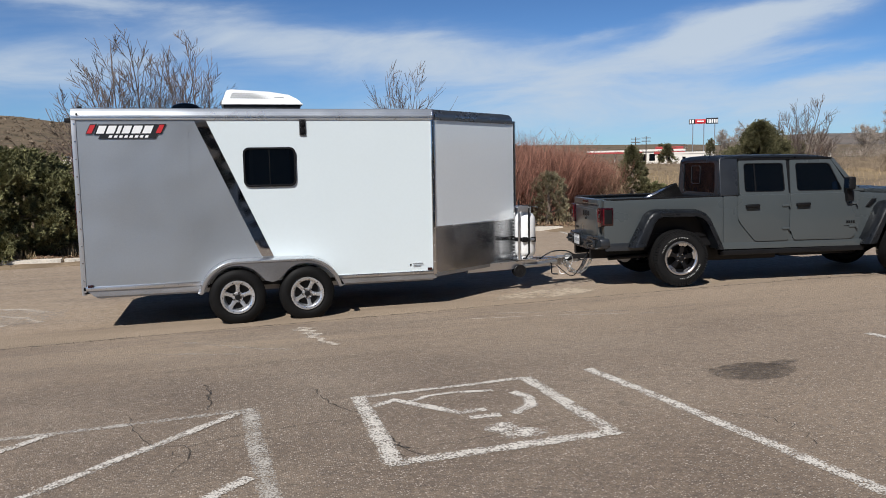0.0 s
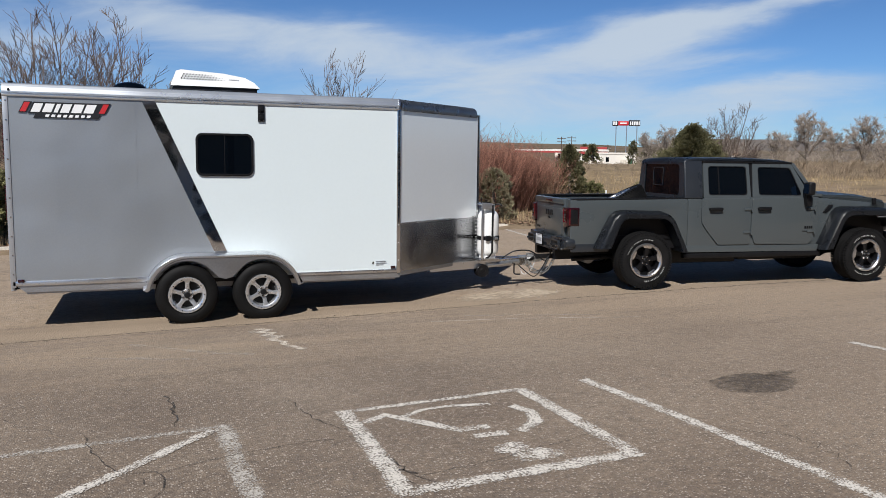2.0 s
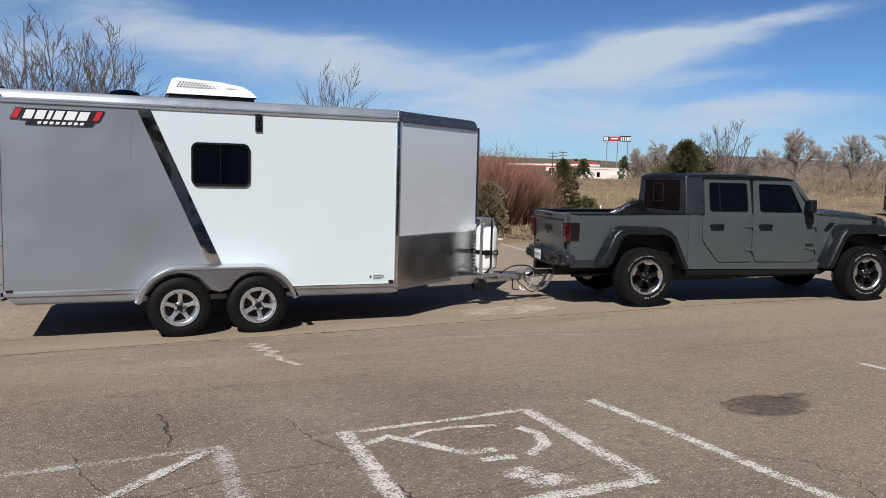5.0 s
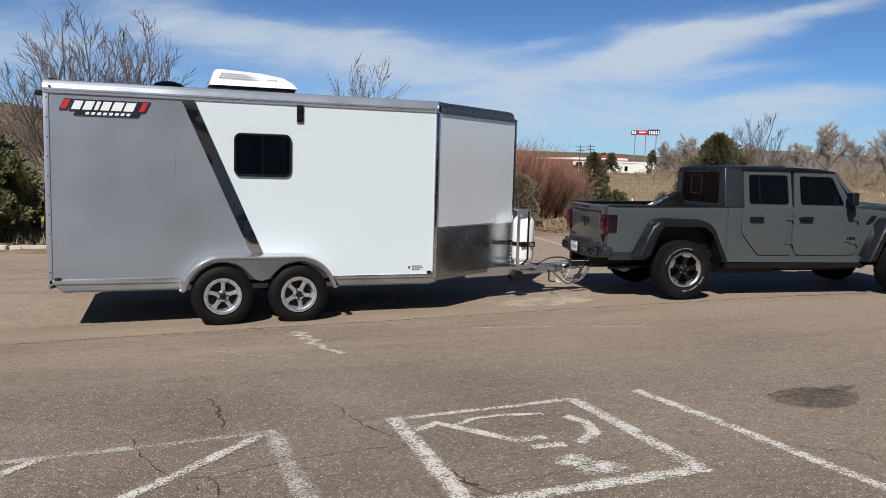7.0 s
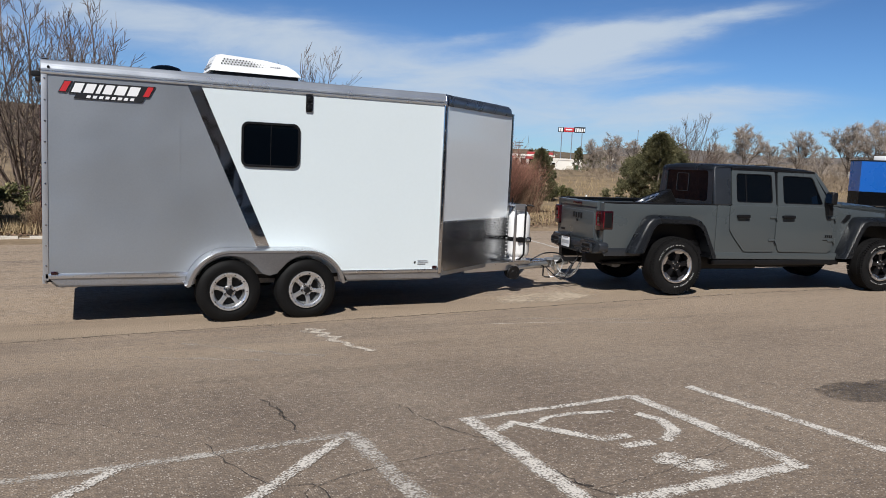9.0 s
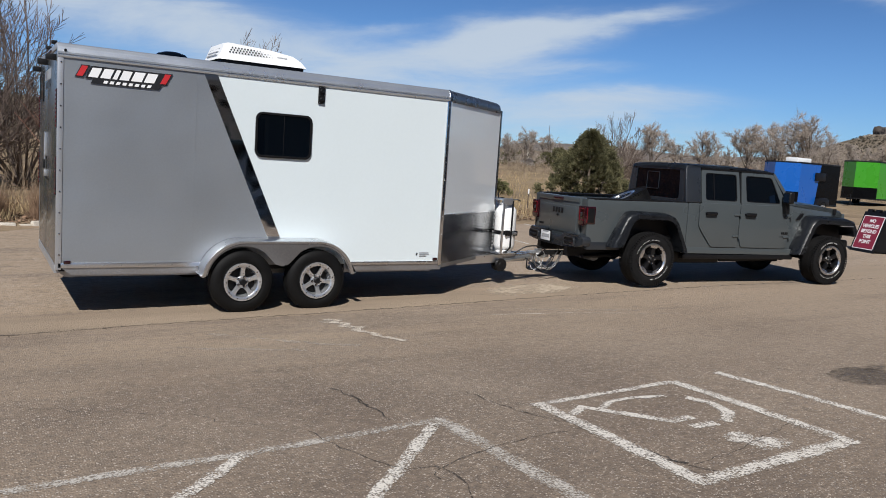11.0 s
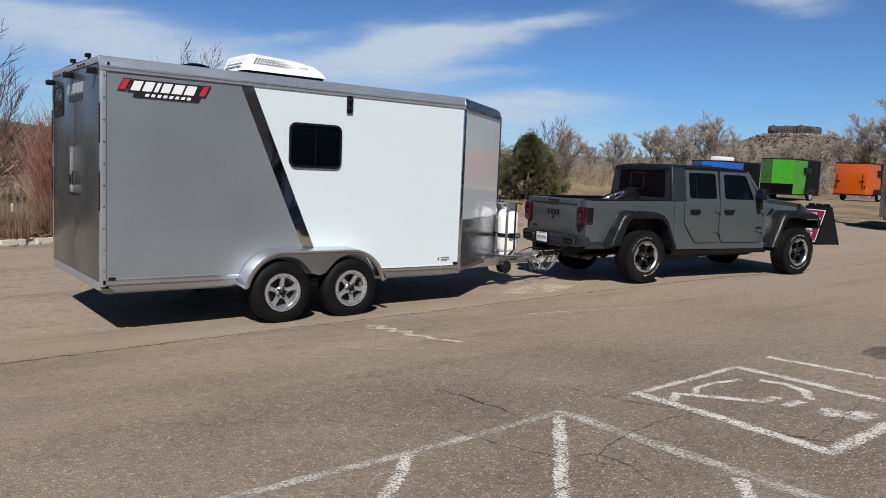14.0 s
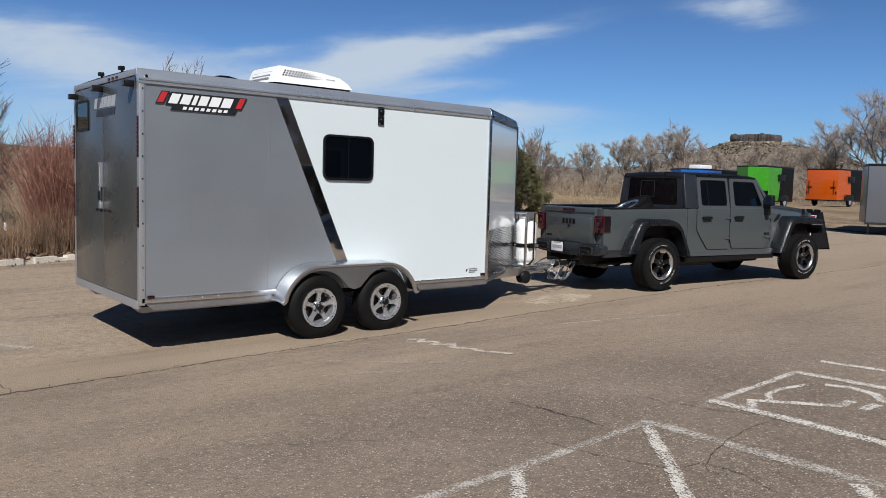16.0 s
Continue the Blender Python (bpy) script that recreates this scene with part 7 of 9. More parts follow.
def conifer(name, label, m, seed, height, radius, n, material, kind="cone", size=0.16, category="tree"):
    t = thing(name, label, category, m)
    rng = random.Random(seed)
    ph = [rng.uniform(0, 6.28) for _ in range(4)]

    def shape(h, a):
        lump = 1 + 0.20 * math.sin(3 * a + ph[0] + 5 * h) + 0.13 * math.sin(7 * a + ph[1] - 9 * h) + 0.12 * math.sin(17 * h + ph[2] + 2 * a)
        if kind == "cone":
            k = ((1 - h ** 1.75) ** 1.0 * (0.75 + 0.25 * min(1, h / 0.15)) + 0.03) * (0.90 + 0.16 * math.sin(9 * h + 2.0 * math.sin(a + ph[3])))
        elif kind == "broad":
            k = ((1 - h ** 1.35) * (0.85 + 0.15 * min(1, h / 0.1)) + 0.04) * (1 + 0.14 * math.sin(13 * h + 3 * a + ph[3]))
        else:
            k = math.sqrt(max(0, 1 - h ** 2.4)) * (0.8 + 0.2 * min(1, h / 0.15)) + 0.03
        return radius * k * lump / height

    bm = needle_mesh(seed, shape, n, size / height, 110 if kind == "broad" else 40)
    bmesh.ops.scale(bm, vec=(height, height, height), verts=bm.verts)
    part("crown", bm, material, t, smooth=None)
    bm = bmesh.new()
    tube(bm, [(0, 0, -0.1), (0.03, 0, height * 0.4), (0, 0.02, height * 0.85)], 0.05 + 0.02 * height, 7, r1=0.02)
    for k in range(14):
        a, h = rng.uniform(0, 6.28), rng.uniform(0.08, 0.8)
        R = shape(h, a) * height * 0.75
        tube(bm, [(0, 0, h * height), (R * 0.5 * math.cos(a), R * 0.5 * math.sin(a), h * height + 0.08), (R * math.cos(a), R * math.sin(a), h * height + 0.14)], 0.02, 4, r1=0.006)
    part("trunk", bm, M_BARK, t)
    return t


def gpose(x, y, rz=0, dz=0.0):
    return pose(x, y, land_z(x, y) + dz, 0, 0, rz)


def vase_tree(label, m, seed, height, reach, stems, r=0.05, boughs=12):
    """A leafless tree whose stems fan out from the foot to a round crown, with side branches that turn upwards."""
    rng = random.Random(seed)
    t = thing("bare_tree", label, "tree", m)
    wood, tw = bmesh.new(), bmesh.new()
    up = Vector((0, 0, 1))

    def sweep(bm, p, d, ln, r0, sides, lift, seg):
        pts = [p]
        for _ in range(seg):
            d = (d + up * lift + Vector((rng.uniform(-1, 1), rng.uniform(-1, 1), rng.uniform(-0.5, 0.5))) * 0.075).normalized()
            pts.append(pts[-1] + d * ln / seg)
        tube(bm, pts, r0, sides, caps=False, r1=max(0.005, r0 * 0.25))
        return pts

    for k in range(stems):
        a = 2 * math.pi * (k * 0.618 % 1) + rng.uniform(-0.2, 0.2)
        e = ((k + 0.5) / stems) ** 0.75          # 0 upright, 1 lowest
        ang = radians(2 + 60 * e)
        ln = 1 / math.sqrt((math.cos(ang) / height) ** 2 + (math.sin(ang) / reach) ** 2) * rng.uniform(0.90, 0.98)
        d = Vector((math.sin(ang) * math.cos(a), math.sin(ang) * math.sin(a), math.cos(ang)))
        pts = sweep(wood, Vector((0.05 * math.cos(a), 0.05 * math.sin(a), -0.1)), d, ln, r * rng.uniform(0.75, 1.1), 6, 0.025, 9)
        for b in range(boughs):
            f = 0.30 + 0.66 * (b + rng.random()) / boughs
            i = int(f * 9)
            q = pts[i].lerp(pts[i + 1], f * 9 - i)
            base = (pts[i + 1] - pts[i]).normalized()
            side = Matrix.Rotation(rng.uniform(0, 6.28), 3, base) @ base.orthogonal().normalized()
            bd = (base + side * rng.uniform(0.55, 0.95)).normalized()
            bl = ln * (1 - f) * rng.uniform(0.35, 0.62) + 0.38
            bp = sweep(wood, q, bd, bl, r * 0.42 * (1.15 - f), 4, 0.07, 5)
            for c in range(7):
                g = 0.20 + 0.80 * (c + rng.random()) / 7
                j = min(4, int(g * 4.99))
                q2 = bp[j].lerp(bp[j + 1], g * 5 - j)
                b2 = (bp[j + 1] - bp[j]).normalized()
                s2 = Matrix.Rotation(rng.uniform(0, 6.28), 3, b2) @ b2.orthogonal().normalized()
                tp = sweep(tw, q2, (b2 + s2 * rng.uniform(0.4, 0.8)).normalized(), bl * rng.uniform(0.22, 0.45) + 0.10, 0.009, 3, 0.07, 3)
                if rng.random() < 0.6:
                    sweep(tw, tp[1], ((tp[2] - tp[1]).normalized() + s2 * rng.uniform(-0.7, 0.7)).normalized(), 0.26, 0.007, 3, 0.07, 2)
    part("trunk", wood, M_TWIG, t, smooth=60)
    part("crown", tw, M_TWIG, t, smooth=None)


vase_tree("leafless many-stemmed grey-brown tree behind the kerb", gpose(-2.95, 27.4), 11, 6.6, 3.2, 26, 0.042)
vase_tree("leafless many-stemmed tree with thin upward branches", gpose(-1.2, 27.9), 12, 6.7, 2.5, 20, 0.042)
vase_tree("small leafless tree with upright twigs behind the willows", gpose(6.85, 32.0), 15, 6.75, 1.30, 40, 0.030)
vase_tree("leafless grey tree beside the round pine", gpose(29.9, 36.4), 14, 5.1, 2.2, 16, 0.045)

conifer("juniper_bush", "broad dark green juniper bush behind the kerb", gpose(-5.35, 20.4), 21, 2.38, 2.05, 20000, M_JUNIPER, "dome", 0.125, "bush")
conifer("pine_tree", "rounded dark green pine beside the lot", gpose(22.9, 30.5), 22, 3.12, 1.98, 36000, M_PINE, "broad", 0.085)
conifer("pine_tree", "narrow dark green conifer at the edge of the willows", gpose(16.9, 31.1), 23, 2.25, 0.85, 9000, M_PINE, "cone", 0.075)
conifer("juniper_bush", "low green juniper spreading beside the narrow conifer", gpose(17.9, 30.9), 27, 0.55, 0.65, 1200, M_JUNIPER, "dome", 0.09, "bush")
conifer("evergreen_shrub", "sparse olive-green shrub in front of the willows", gpose(8.88, 21.35), 24, 1.48, 0.60, 7000, M_OLIVE, "dome", 0.045, "bush")


def willow_mesh(seed, n=350, h0=1.2, h1=2.30):
    """A thicket of leaning, forked stems with fine side twigs."""
    rng = random.Random(seed)
    bm = bmesh.new()
    for _ in range(n):
        a, r0 = rng.uniform(0, 6.28), 0.75 * math.sqrt(rng.random())
        p = Vector((r0 * math.cos(a), r0 * math.sin(a), -0.05))
        h = rng.uniform(h0, h1) if rng.random() < 0.93 else rng.uniform(h1, h1 * 1.10)
        lx, ly = rng.gauss(0, 0.20) + 0.10 * math.cos(a), rng.gauss(0, 0.20) + 0.10 * math.sin(a)
        bx, by = rng.uniform(-0.22, 0.22), rng.uniform(-0.22, 0.22)
        pts = [p]
        for k in range(1, 4):
            t = k / 3
            pts.append(p + Vector((lx * h * t + bx * t * t + rng.uniform(-0.04, 0.04), ly * h * t + by * t * t + rng.uniform(-0.04, 0.04), h * t)))
        tube(bm, pts, rng.uniform(0.006, 0.013), 3, caps=False, r1=0.003)
        for _ in range(4):
            i = rng.randint(1, 2)
            q = pts[i].lerp(pts[i + 1], rng.random())
            tube(bm, [q, q + Vector((rng.uniform(-0.30, 0.30), rng.uniform(-0.30, 0.30), rng.uniform(0.10, 0.38)))], 0.0046, 3, caps=False, r1=0.0016)
    return bm


def build_willows():
    meshes = [finish(willow_mesh(31 + k), "stems", M_WILLOW) for k in range(3)] + [finish(willow_mesh(36, 240, 0.7, 1.5), "stems", M_LITTER)]
    rng = random.Random(77)
    spots = []
    for k in range(46):
        x = 0.25 + 12.9 * k / 45 + rng.uniform(-0.25, 0.25)
        base = bed_line(min(x, 15)) + 1.5
        for row in range(2):
            y = base + row * 1.5 + rng.uniform(-0.35, 0.35) + (1.0 if x > 12.8 else 0)
            if (8.0 < x < 10.6 and row == 0) or x > 12.3:
                continue
            spots.append((x + row * 0.4, y))
    for i, (x, y) in enumerate(spots):
        t = thing("willow_shrub", "leafless red-stemmed willow shrub in the planting bed", "shrub", gpose(x, y, rng.uniform(0, 360)), group="red willow thicket")
        s = rng.uniform(0.86, 1.08) * (0.84 if x > 9.8 else 1.0)
        t.scale = (s, s, s)
        o = new("stem_clump", meshes[i % 3])
        o.parent = t
    for k in range(17):
        x = -2.2 + 0.92 * k + rng.uniform(-0.3, 0.3)
        if 7.4 < x < 10.6:
            continue
        t = thing("brush_shrub", "low tangled grey-brown brush in front of the willows", "shrub", gpose(x, bed_line(x) + 0.95 + rng.uniform(-0.2, 0.25), rng.uniform(0, 360)), group="brush along the bed")
        s = rng.uniform(0.6, 0.95) * (0.62 if x < -0.4 else 1.0)
        t.scale = (s, s, s)
        o = new("stem_clump", meshes[3])
        o.parent = t


build_willows()


def build_grass():
    """Dry straw in the beds and the near field."""
    rng = random.Random(41)
    bm = bmesh.new()

    def blade(x, y, h):
        a = rng.uniform(0, 6.28)
        z = land_z(x, y) - 0.02
        w = 0.010 + 0.006 * rng.random() + (0.012 if h > 0.35 else 0)
        lx, ly = rng.uniform(-0.4, 0.4) * h, rng.uniform(-0.4, 0.4) * h
        bm.faces.new((bm.verts.new((x - w * math.cos(a), y - w * math.sin(a), z)), bm.verts.new((x + w * math.cos(a), y + w * math.sin(a), z)), bm.verts.new((x + lx, y + ly, z + h))))

    for _ in range(6500):
        x = rng.uniform(-9.5, 1.5)
        y = lot_edge(x) + 0.5 + 5 * rng.random() ** 1.4
        if noise.noise((x * 0.7, y * 0.7, 3)) > -0.15:
            blade(x, y, rng.uniform(0.05, 0.20))
    for _ in range(3800):
        x = rng.uniform(-7.5, -1.2)
        y = lot_edge(x) + 0.35 + 2.4 * rng.random()
        if noise.noise((x * 0.9, y * 0.9, 5)) > -0.1:
            blade(x, y, rng.uniform(0.10, 0.30))
    for _ in range(3500):
        x = rng.uniform(1, 18)
        blade(x, lot_edge(x) + 0.5 + 3.5 * rng.random(), rng.uniform(0.06, 0.25))
    for _ in range(16000):
        x = rng.uniform(16, 64)
        y = max(lot_edge(min(x, 30)) + 1.2, 0) + 34 * rng.random() ** 1.3
        if x > 30 and y < 24 + 0.34 * (x - 20):
            continue
        if noise.noise((x * 0.25, y * 0.25, 8)) > -0.2:
            blade(x, y, rng.uniform(0.10, 0.36))
    solid("dry_grass", bm, M_STRAW, "dry straw-coloured grass in the beds and field", "grass", kind="stuff", smooth=None)
    litter = bmesh.new()
    for _ in range(15000):
        x = rng.uniform(-5, 14)
        y = lot_edge(x) + 0.16 + (bed_line(x) + 2.2 - lot_edge(x)) * rng.random()
        q, a = rng.uniform(0.015, 0.055), rng.uniform(0, 6.28)
        z = land_z(x, y) + 0.004 + 0.03 * rng.random() ** 2
        u, v = Vector((math.cos(a), math.sin(a), rng.uniform(-0.3, 0.5))) * q, Vector((-math.sin(a), math.cos(a), rng.uniform(-0.2, 0.5))) * q * 0.6
        c = Vector((x, y, z))
        litter.faces.new((litter.verts.new(c - u), litter.verts.new(c + v), litter.verts.new(c + u), litter.verts.new(c - v)))
    solid("leaf_litter", litter, M_LITTER, "brown leaf litter and broken twigs at the foot of the willows", "leaf litter", kind="stuff", smooth=None)
    # weathered brush in the left bed
    bm = bmesh.new()
    for _ in range(2600):
        x = rng.uniform(-16, 3)
        y = lot_edge(x) + 2.5 + 15 * rng.random()
        z = land_z(x, y)
        h = rng.uniform(0.25, 0.95)
        tube(bm, [(x, y, z), (x + rng.uniform(-0.3, 0.3), y + rng.uniform(-0.3, 0.3), z + h)], 0.008, 3, caps=False, r1=0.003)
    solid("dead_brush", bm, M_BRUSH, "grey-brown dead brush on the bank", "brush", kind="stuff", smooth=None)


build_grass()


def build_far_brush():
    """Belts of leafless scrub beyond the field."""
    rng = random.Random(43)
    bm = bmesh.new()
    for _ in range(4000):
        az = radians(rng.uniform(-35, 76))
        d = rng.uniform(66, 135) if rng.random() < 0.75 else rng.uniform(135, 240)
        x, y = d * math.sin(az), d * math.cos(az)
        if 36 < x < 58 and 20 < y < 34:
            continue
        z = land_z(x, y) - 0.1
        S = rng.uniform(0.4, 1.4) * (1.25 if az > radians(44) else 0.8 if az > radians(34) else 0.5) * (1 if d < 135 else 1.3)
        for _ in range(22):
            a, e = rng.uniform(0, 6.28), rng.uniform(0.15, 0.75)
            w = S * 0.013
            tip = Vector((x + S * e * math.cos(a), y + S * e * math.sin(a), z + S * rng.uniform(0.45, 1.0)))
            p = Vector((x + S * 0.3 * rng.uniform(-1, 1), y + S * 0.3 * rng.uniform(-1, 1), z))
            q = p.lerp(tip, 0.5) + Vector((rng.uniform(-1, 1), rng.uniform(-1, 1), 0.5)) * S * 0.12
            for u, v in ((p, q), (q, tip)):
                bm.faces.new((bm.verts.new(u + Vector((w, -w * 0.5, 0))), bm.verts.new(u - Vector((w, -w * 0.5, 0))), bm.verts.new(v)))
    solid("far_scrub", bm, M_BRUSH, "belt of leafless grey-brown scrub beyond the field", "scrub", kind="stuff", smooth=None)


build_far_brush()


def polar(px, py, az, d):
    return px + d * math.sin(radians(az)), py + d * math.cos(radians(az))


COTTON = "tall leafless pale cottonwood beyond the field"


def cottonwood(m, seed, h, width, stems):
    """A bare tree: short trunk, a few heavy bent limbs, boughs, and sprays of fine twigs round the bough ends."""
    rng = random.Random(seed)
    t = thing("cottonwood_tree", COTTON, "tree", m, "far cottonwoods")
    wood, tw = bmesh.new(), bmesh.new()
    tr = rng.uniform(0.10, 0.20) * h
    lean = rng.uniform(-0.04, 0.04) * h
    tube(wood, [(0, 0, -0.3), (lean * 0.4, 0, tr * 0.5), (lean, 0.01 * h, tr)], 0.028 * h, 8, r1=0.020 * h)

    def bent(p, d, ln, r0, r1, lift, seg, sides):
        pts = [Vector(p)]
        for _ in range(seg):
            d = (d + Vector((rng.uniform(-1, 1), rng.uniform(-1, 1), rng.uniform(-0.6, 0.6))) * 0.13 + Vector((0, 0, lift))).normalized()
            pts.append(pts[-1] + d * ln / seg)
        tube(wood, pts, r0, sides, caps=False, r1=r1)
        return pts

    def spray(pts, n, size):
        """Fine twigs that leave a bough along its outer part and turn upwards."""
        for _ in range(n):
            f = (0.25 + 0.75 * rng.random() ** 0.7) * (len(pts) - 1)
            i = min(len(pts) - 2, int(f))
            c = pts[i].lerp(pts[i + 1], f - i)
            d = ((pts[i + 1] - pts[i]).normalized() + Vector((rng.gauss(0, 0.7), rng.gauss(0, 0.7), rng.gauss(0.12, 0.5)))).normalized()
            ln = size * rng.uniform(0.5, 1.3)
            side = d.cross(Vector((rng.uniform(-1, 1), rng.uniform(-1, 1), rng.uniform(-1, 1)))).normalized() * rng.uniform(0.0012, 0.0024) * h
            mid, end = c + d * ln * 0.5, c + d * ln + Vector((0, 0, ln * 0.12))
            v = [tw.verts.new(q) for q in (c + side, c - side, mid, end)]
            tw.faces.new(v[:3])
            fork = (d + Vector((rng.gauss(0, 0.5), rng.gauss(0, 0.5), rng.gauss(0.1, 0.4)))).normalized()
            w = [tw.verts.new(q) for q in (c + d * ln * 0.3 + side * 0.8, c + d * ln * 0.3 - side * 0.8, c + d * ln * 0.3 + fork * ln * 0.7)]
            tw.faces.new(w)
            tw.faces.new((v[2], tw.verts.new(mid + side * 0.9), v[3]))

    for k in range(stems):
        a = 2 * math.pi * (k + rng.uniform(-0.3, 0.3)) / stems
        e = 0.1 + 0.9 * ((k * 0.618) % 1)
        top = h * (1.0 - 0.38 * e * e) * rng.uniform(0.86, 0.97) - tr
        goal = Vector((width * 0.44 * e * math.cos(a), width * 0.44 * e * math.sin(a), top))
        d0 = (goal.normalized() + Vector((math.cos(a), math.sin(a), 0)) * 0.30 * e).normalized()
        pts = bent((lean, 0, tr * rng.uniform(0.75, 1.0)), d0, goal.length * 0.98, 0.0125 * h, 0.0035 * h, 0.02, 8, 5)
        for b in range(9):
            f = 0.28 + 0.72 * (b + rng.random()) / 9
            i = min(7, int(f * 8))
            q = pts[i].lerp(pts[i + 1], min(1.0, f * 8 - i))
            base = (pts[i + 1] - pts[i]).normalized()
            side = Matrix.Rotation(rng.uniform(0, 6.28), 3, base) @ base.orthogonal().normalized()
            ln = h * rng.uniform(0.17, 0.31) * (1.25 - 0.65 * f)
            bp = bent(q, (base + side * rng.uniform(0.7, 1.4)).normalized(), ln, 0.0052 * h, 0.0014 * h, 0.04, 5, 4)
            spray(bp, 40, h * 0.095)
            for c in range(3):
                j = rng.randint(1, 4)
                s2 = Matrix.Rotation(rng.uniform(0, 6.28), 3, base) @ base.orthogonal().normalized()
                sp = bent(bp[j], ((bp[j + 1] - bp[j]).normalized() + s2 * rng.uniform(0.5, 1.0)).normalized(), ln * rng.uniform(0.4, 0.75), 0.0022 * h, 0.0009 * h, 0.06, 3, 3)
                spray(sp, 26, h * 0.085)
        spray(pts[5:], 50, h * 0.10)
    for _ in range(70):   # suckers round the foot
        a, q = rng.uniform(0, 6.28), width * 0.62 * math.sqrt(rng.random())
        foot = Vector((q * math.cos(a), q * math.sin(a), 0))
        ln = h * rng.uniform(0.10, 0.34)
        spray([foot, foot + Vector((rng.uniform(-0.1, 0.1), rng.uniform(-0.1, 0.1), 0.5)) * ln, foot + Vector((rng.uniform(-0.2, 0.2), rng.uniform(-0.2, 0.2), 1)) * ln], 12, ln * 0.55)
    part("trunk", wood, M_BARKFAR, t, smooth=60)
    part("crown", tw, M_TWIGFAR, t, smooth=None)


for k, (az, d, h, wd, stems) in enumerate(((45.67, 270, 16.4, 15.5, 8), (49.15, 205, 11.3, 10.0, 7), (52.0, 210, 13.6, 13.5, 7), (53.6, 205, 13.8, 10, 7), (55.8, 165, 13.2, 9.5, 7), (47.4, 240, 9.5, 11, 6), (43.9, 240, 9, 10, 6),
                                           (65.6, 88, 7.6, 7.5, 6), (68.4, 84, 10.0, 8.2, 7), (72.0, 90, 9.0, 8, 6), (58.0, 190, 9.6, 12, 6), (36.9, 205, 9.5, 8, 6), (38.6, 215, 8.8, 9, 6), (41.0, 225, 8.5, 10, 6), (62.2, 150, 8.4, 9, 6), (60.2, 170, 8.8, 11, 6), (64.0, 160, 8.2, 9, 6), (56.8, 150, 6.8, 9, 6), (50.6, 180, 6.5, 9, 6), (76.5, 95, 9.0, 8, 6), (35.7, 200, 7.6, 5.5, 6))):
    x, y = polar(-2.93, 1.78, az, d) if d > 99 else polar(-4.22, 2.74, az, d)
    cottonwood(gpose(x, y, 40 * k), 60 + k, h, wd, stems)
for k, (x, y, h, r) in enumerate(((118.5, 150, 4.8, 2.6), (92.6, 154.8, 4.2, 2.2), (128, 191.5, 6.6, 1.7), (132, 189, 5.2, 2.5), (152, 259, 6.5, 1.5), (128, 166, 4.0, 3.2), (77, 96, 3.0, 2.2))):
    conifer("pine_tree", "dark evergreen far across the valley", gpose(x, y), 90 + k, h, r, 1600, M_PINE, "cone" if k in (1, 2) else "dome", 0.30)


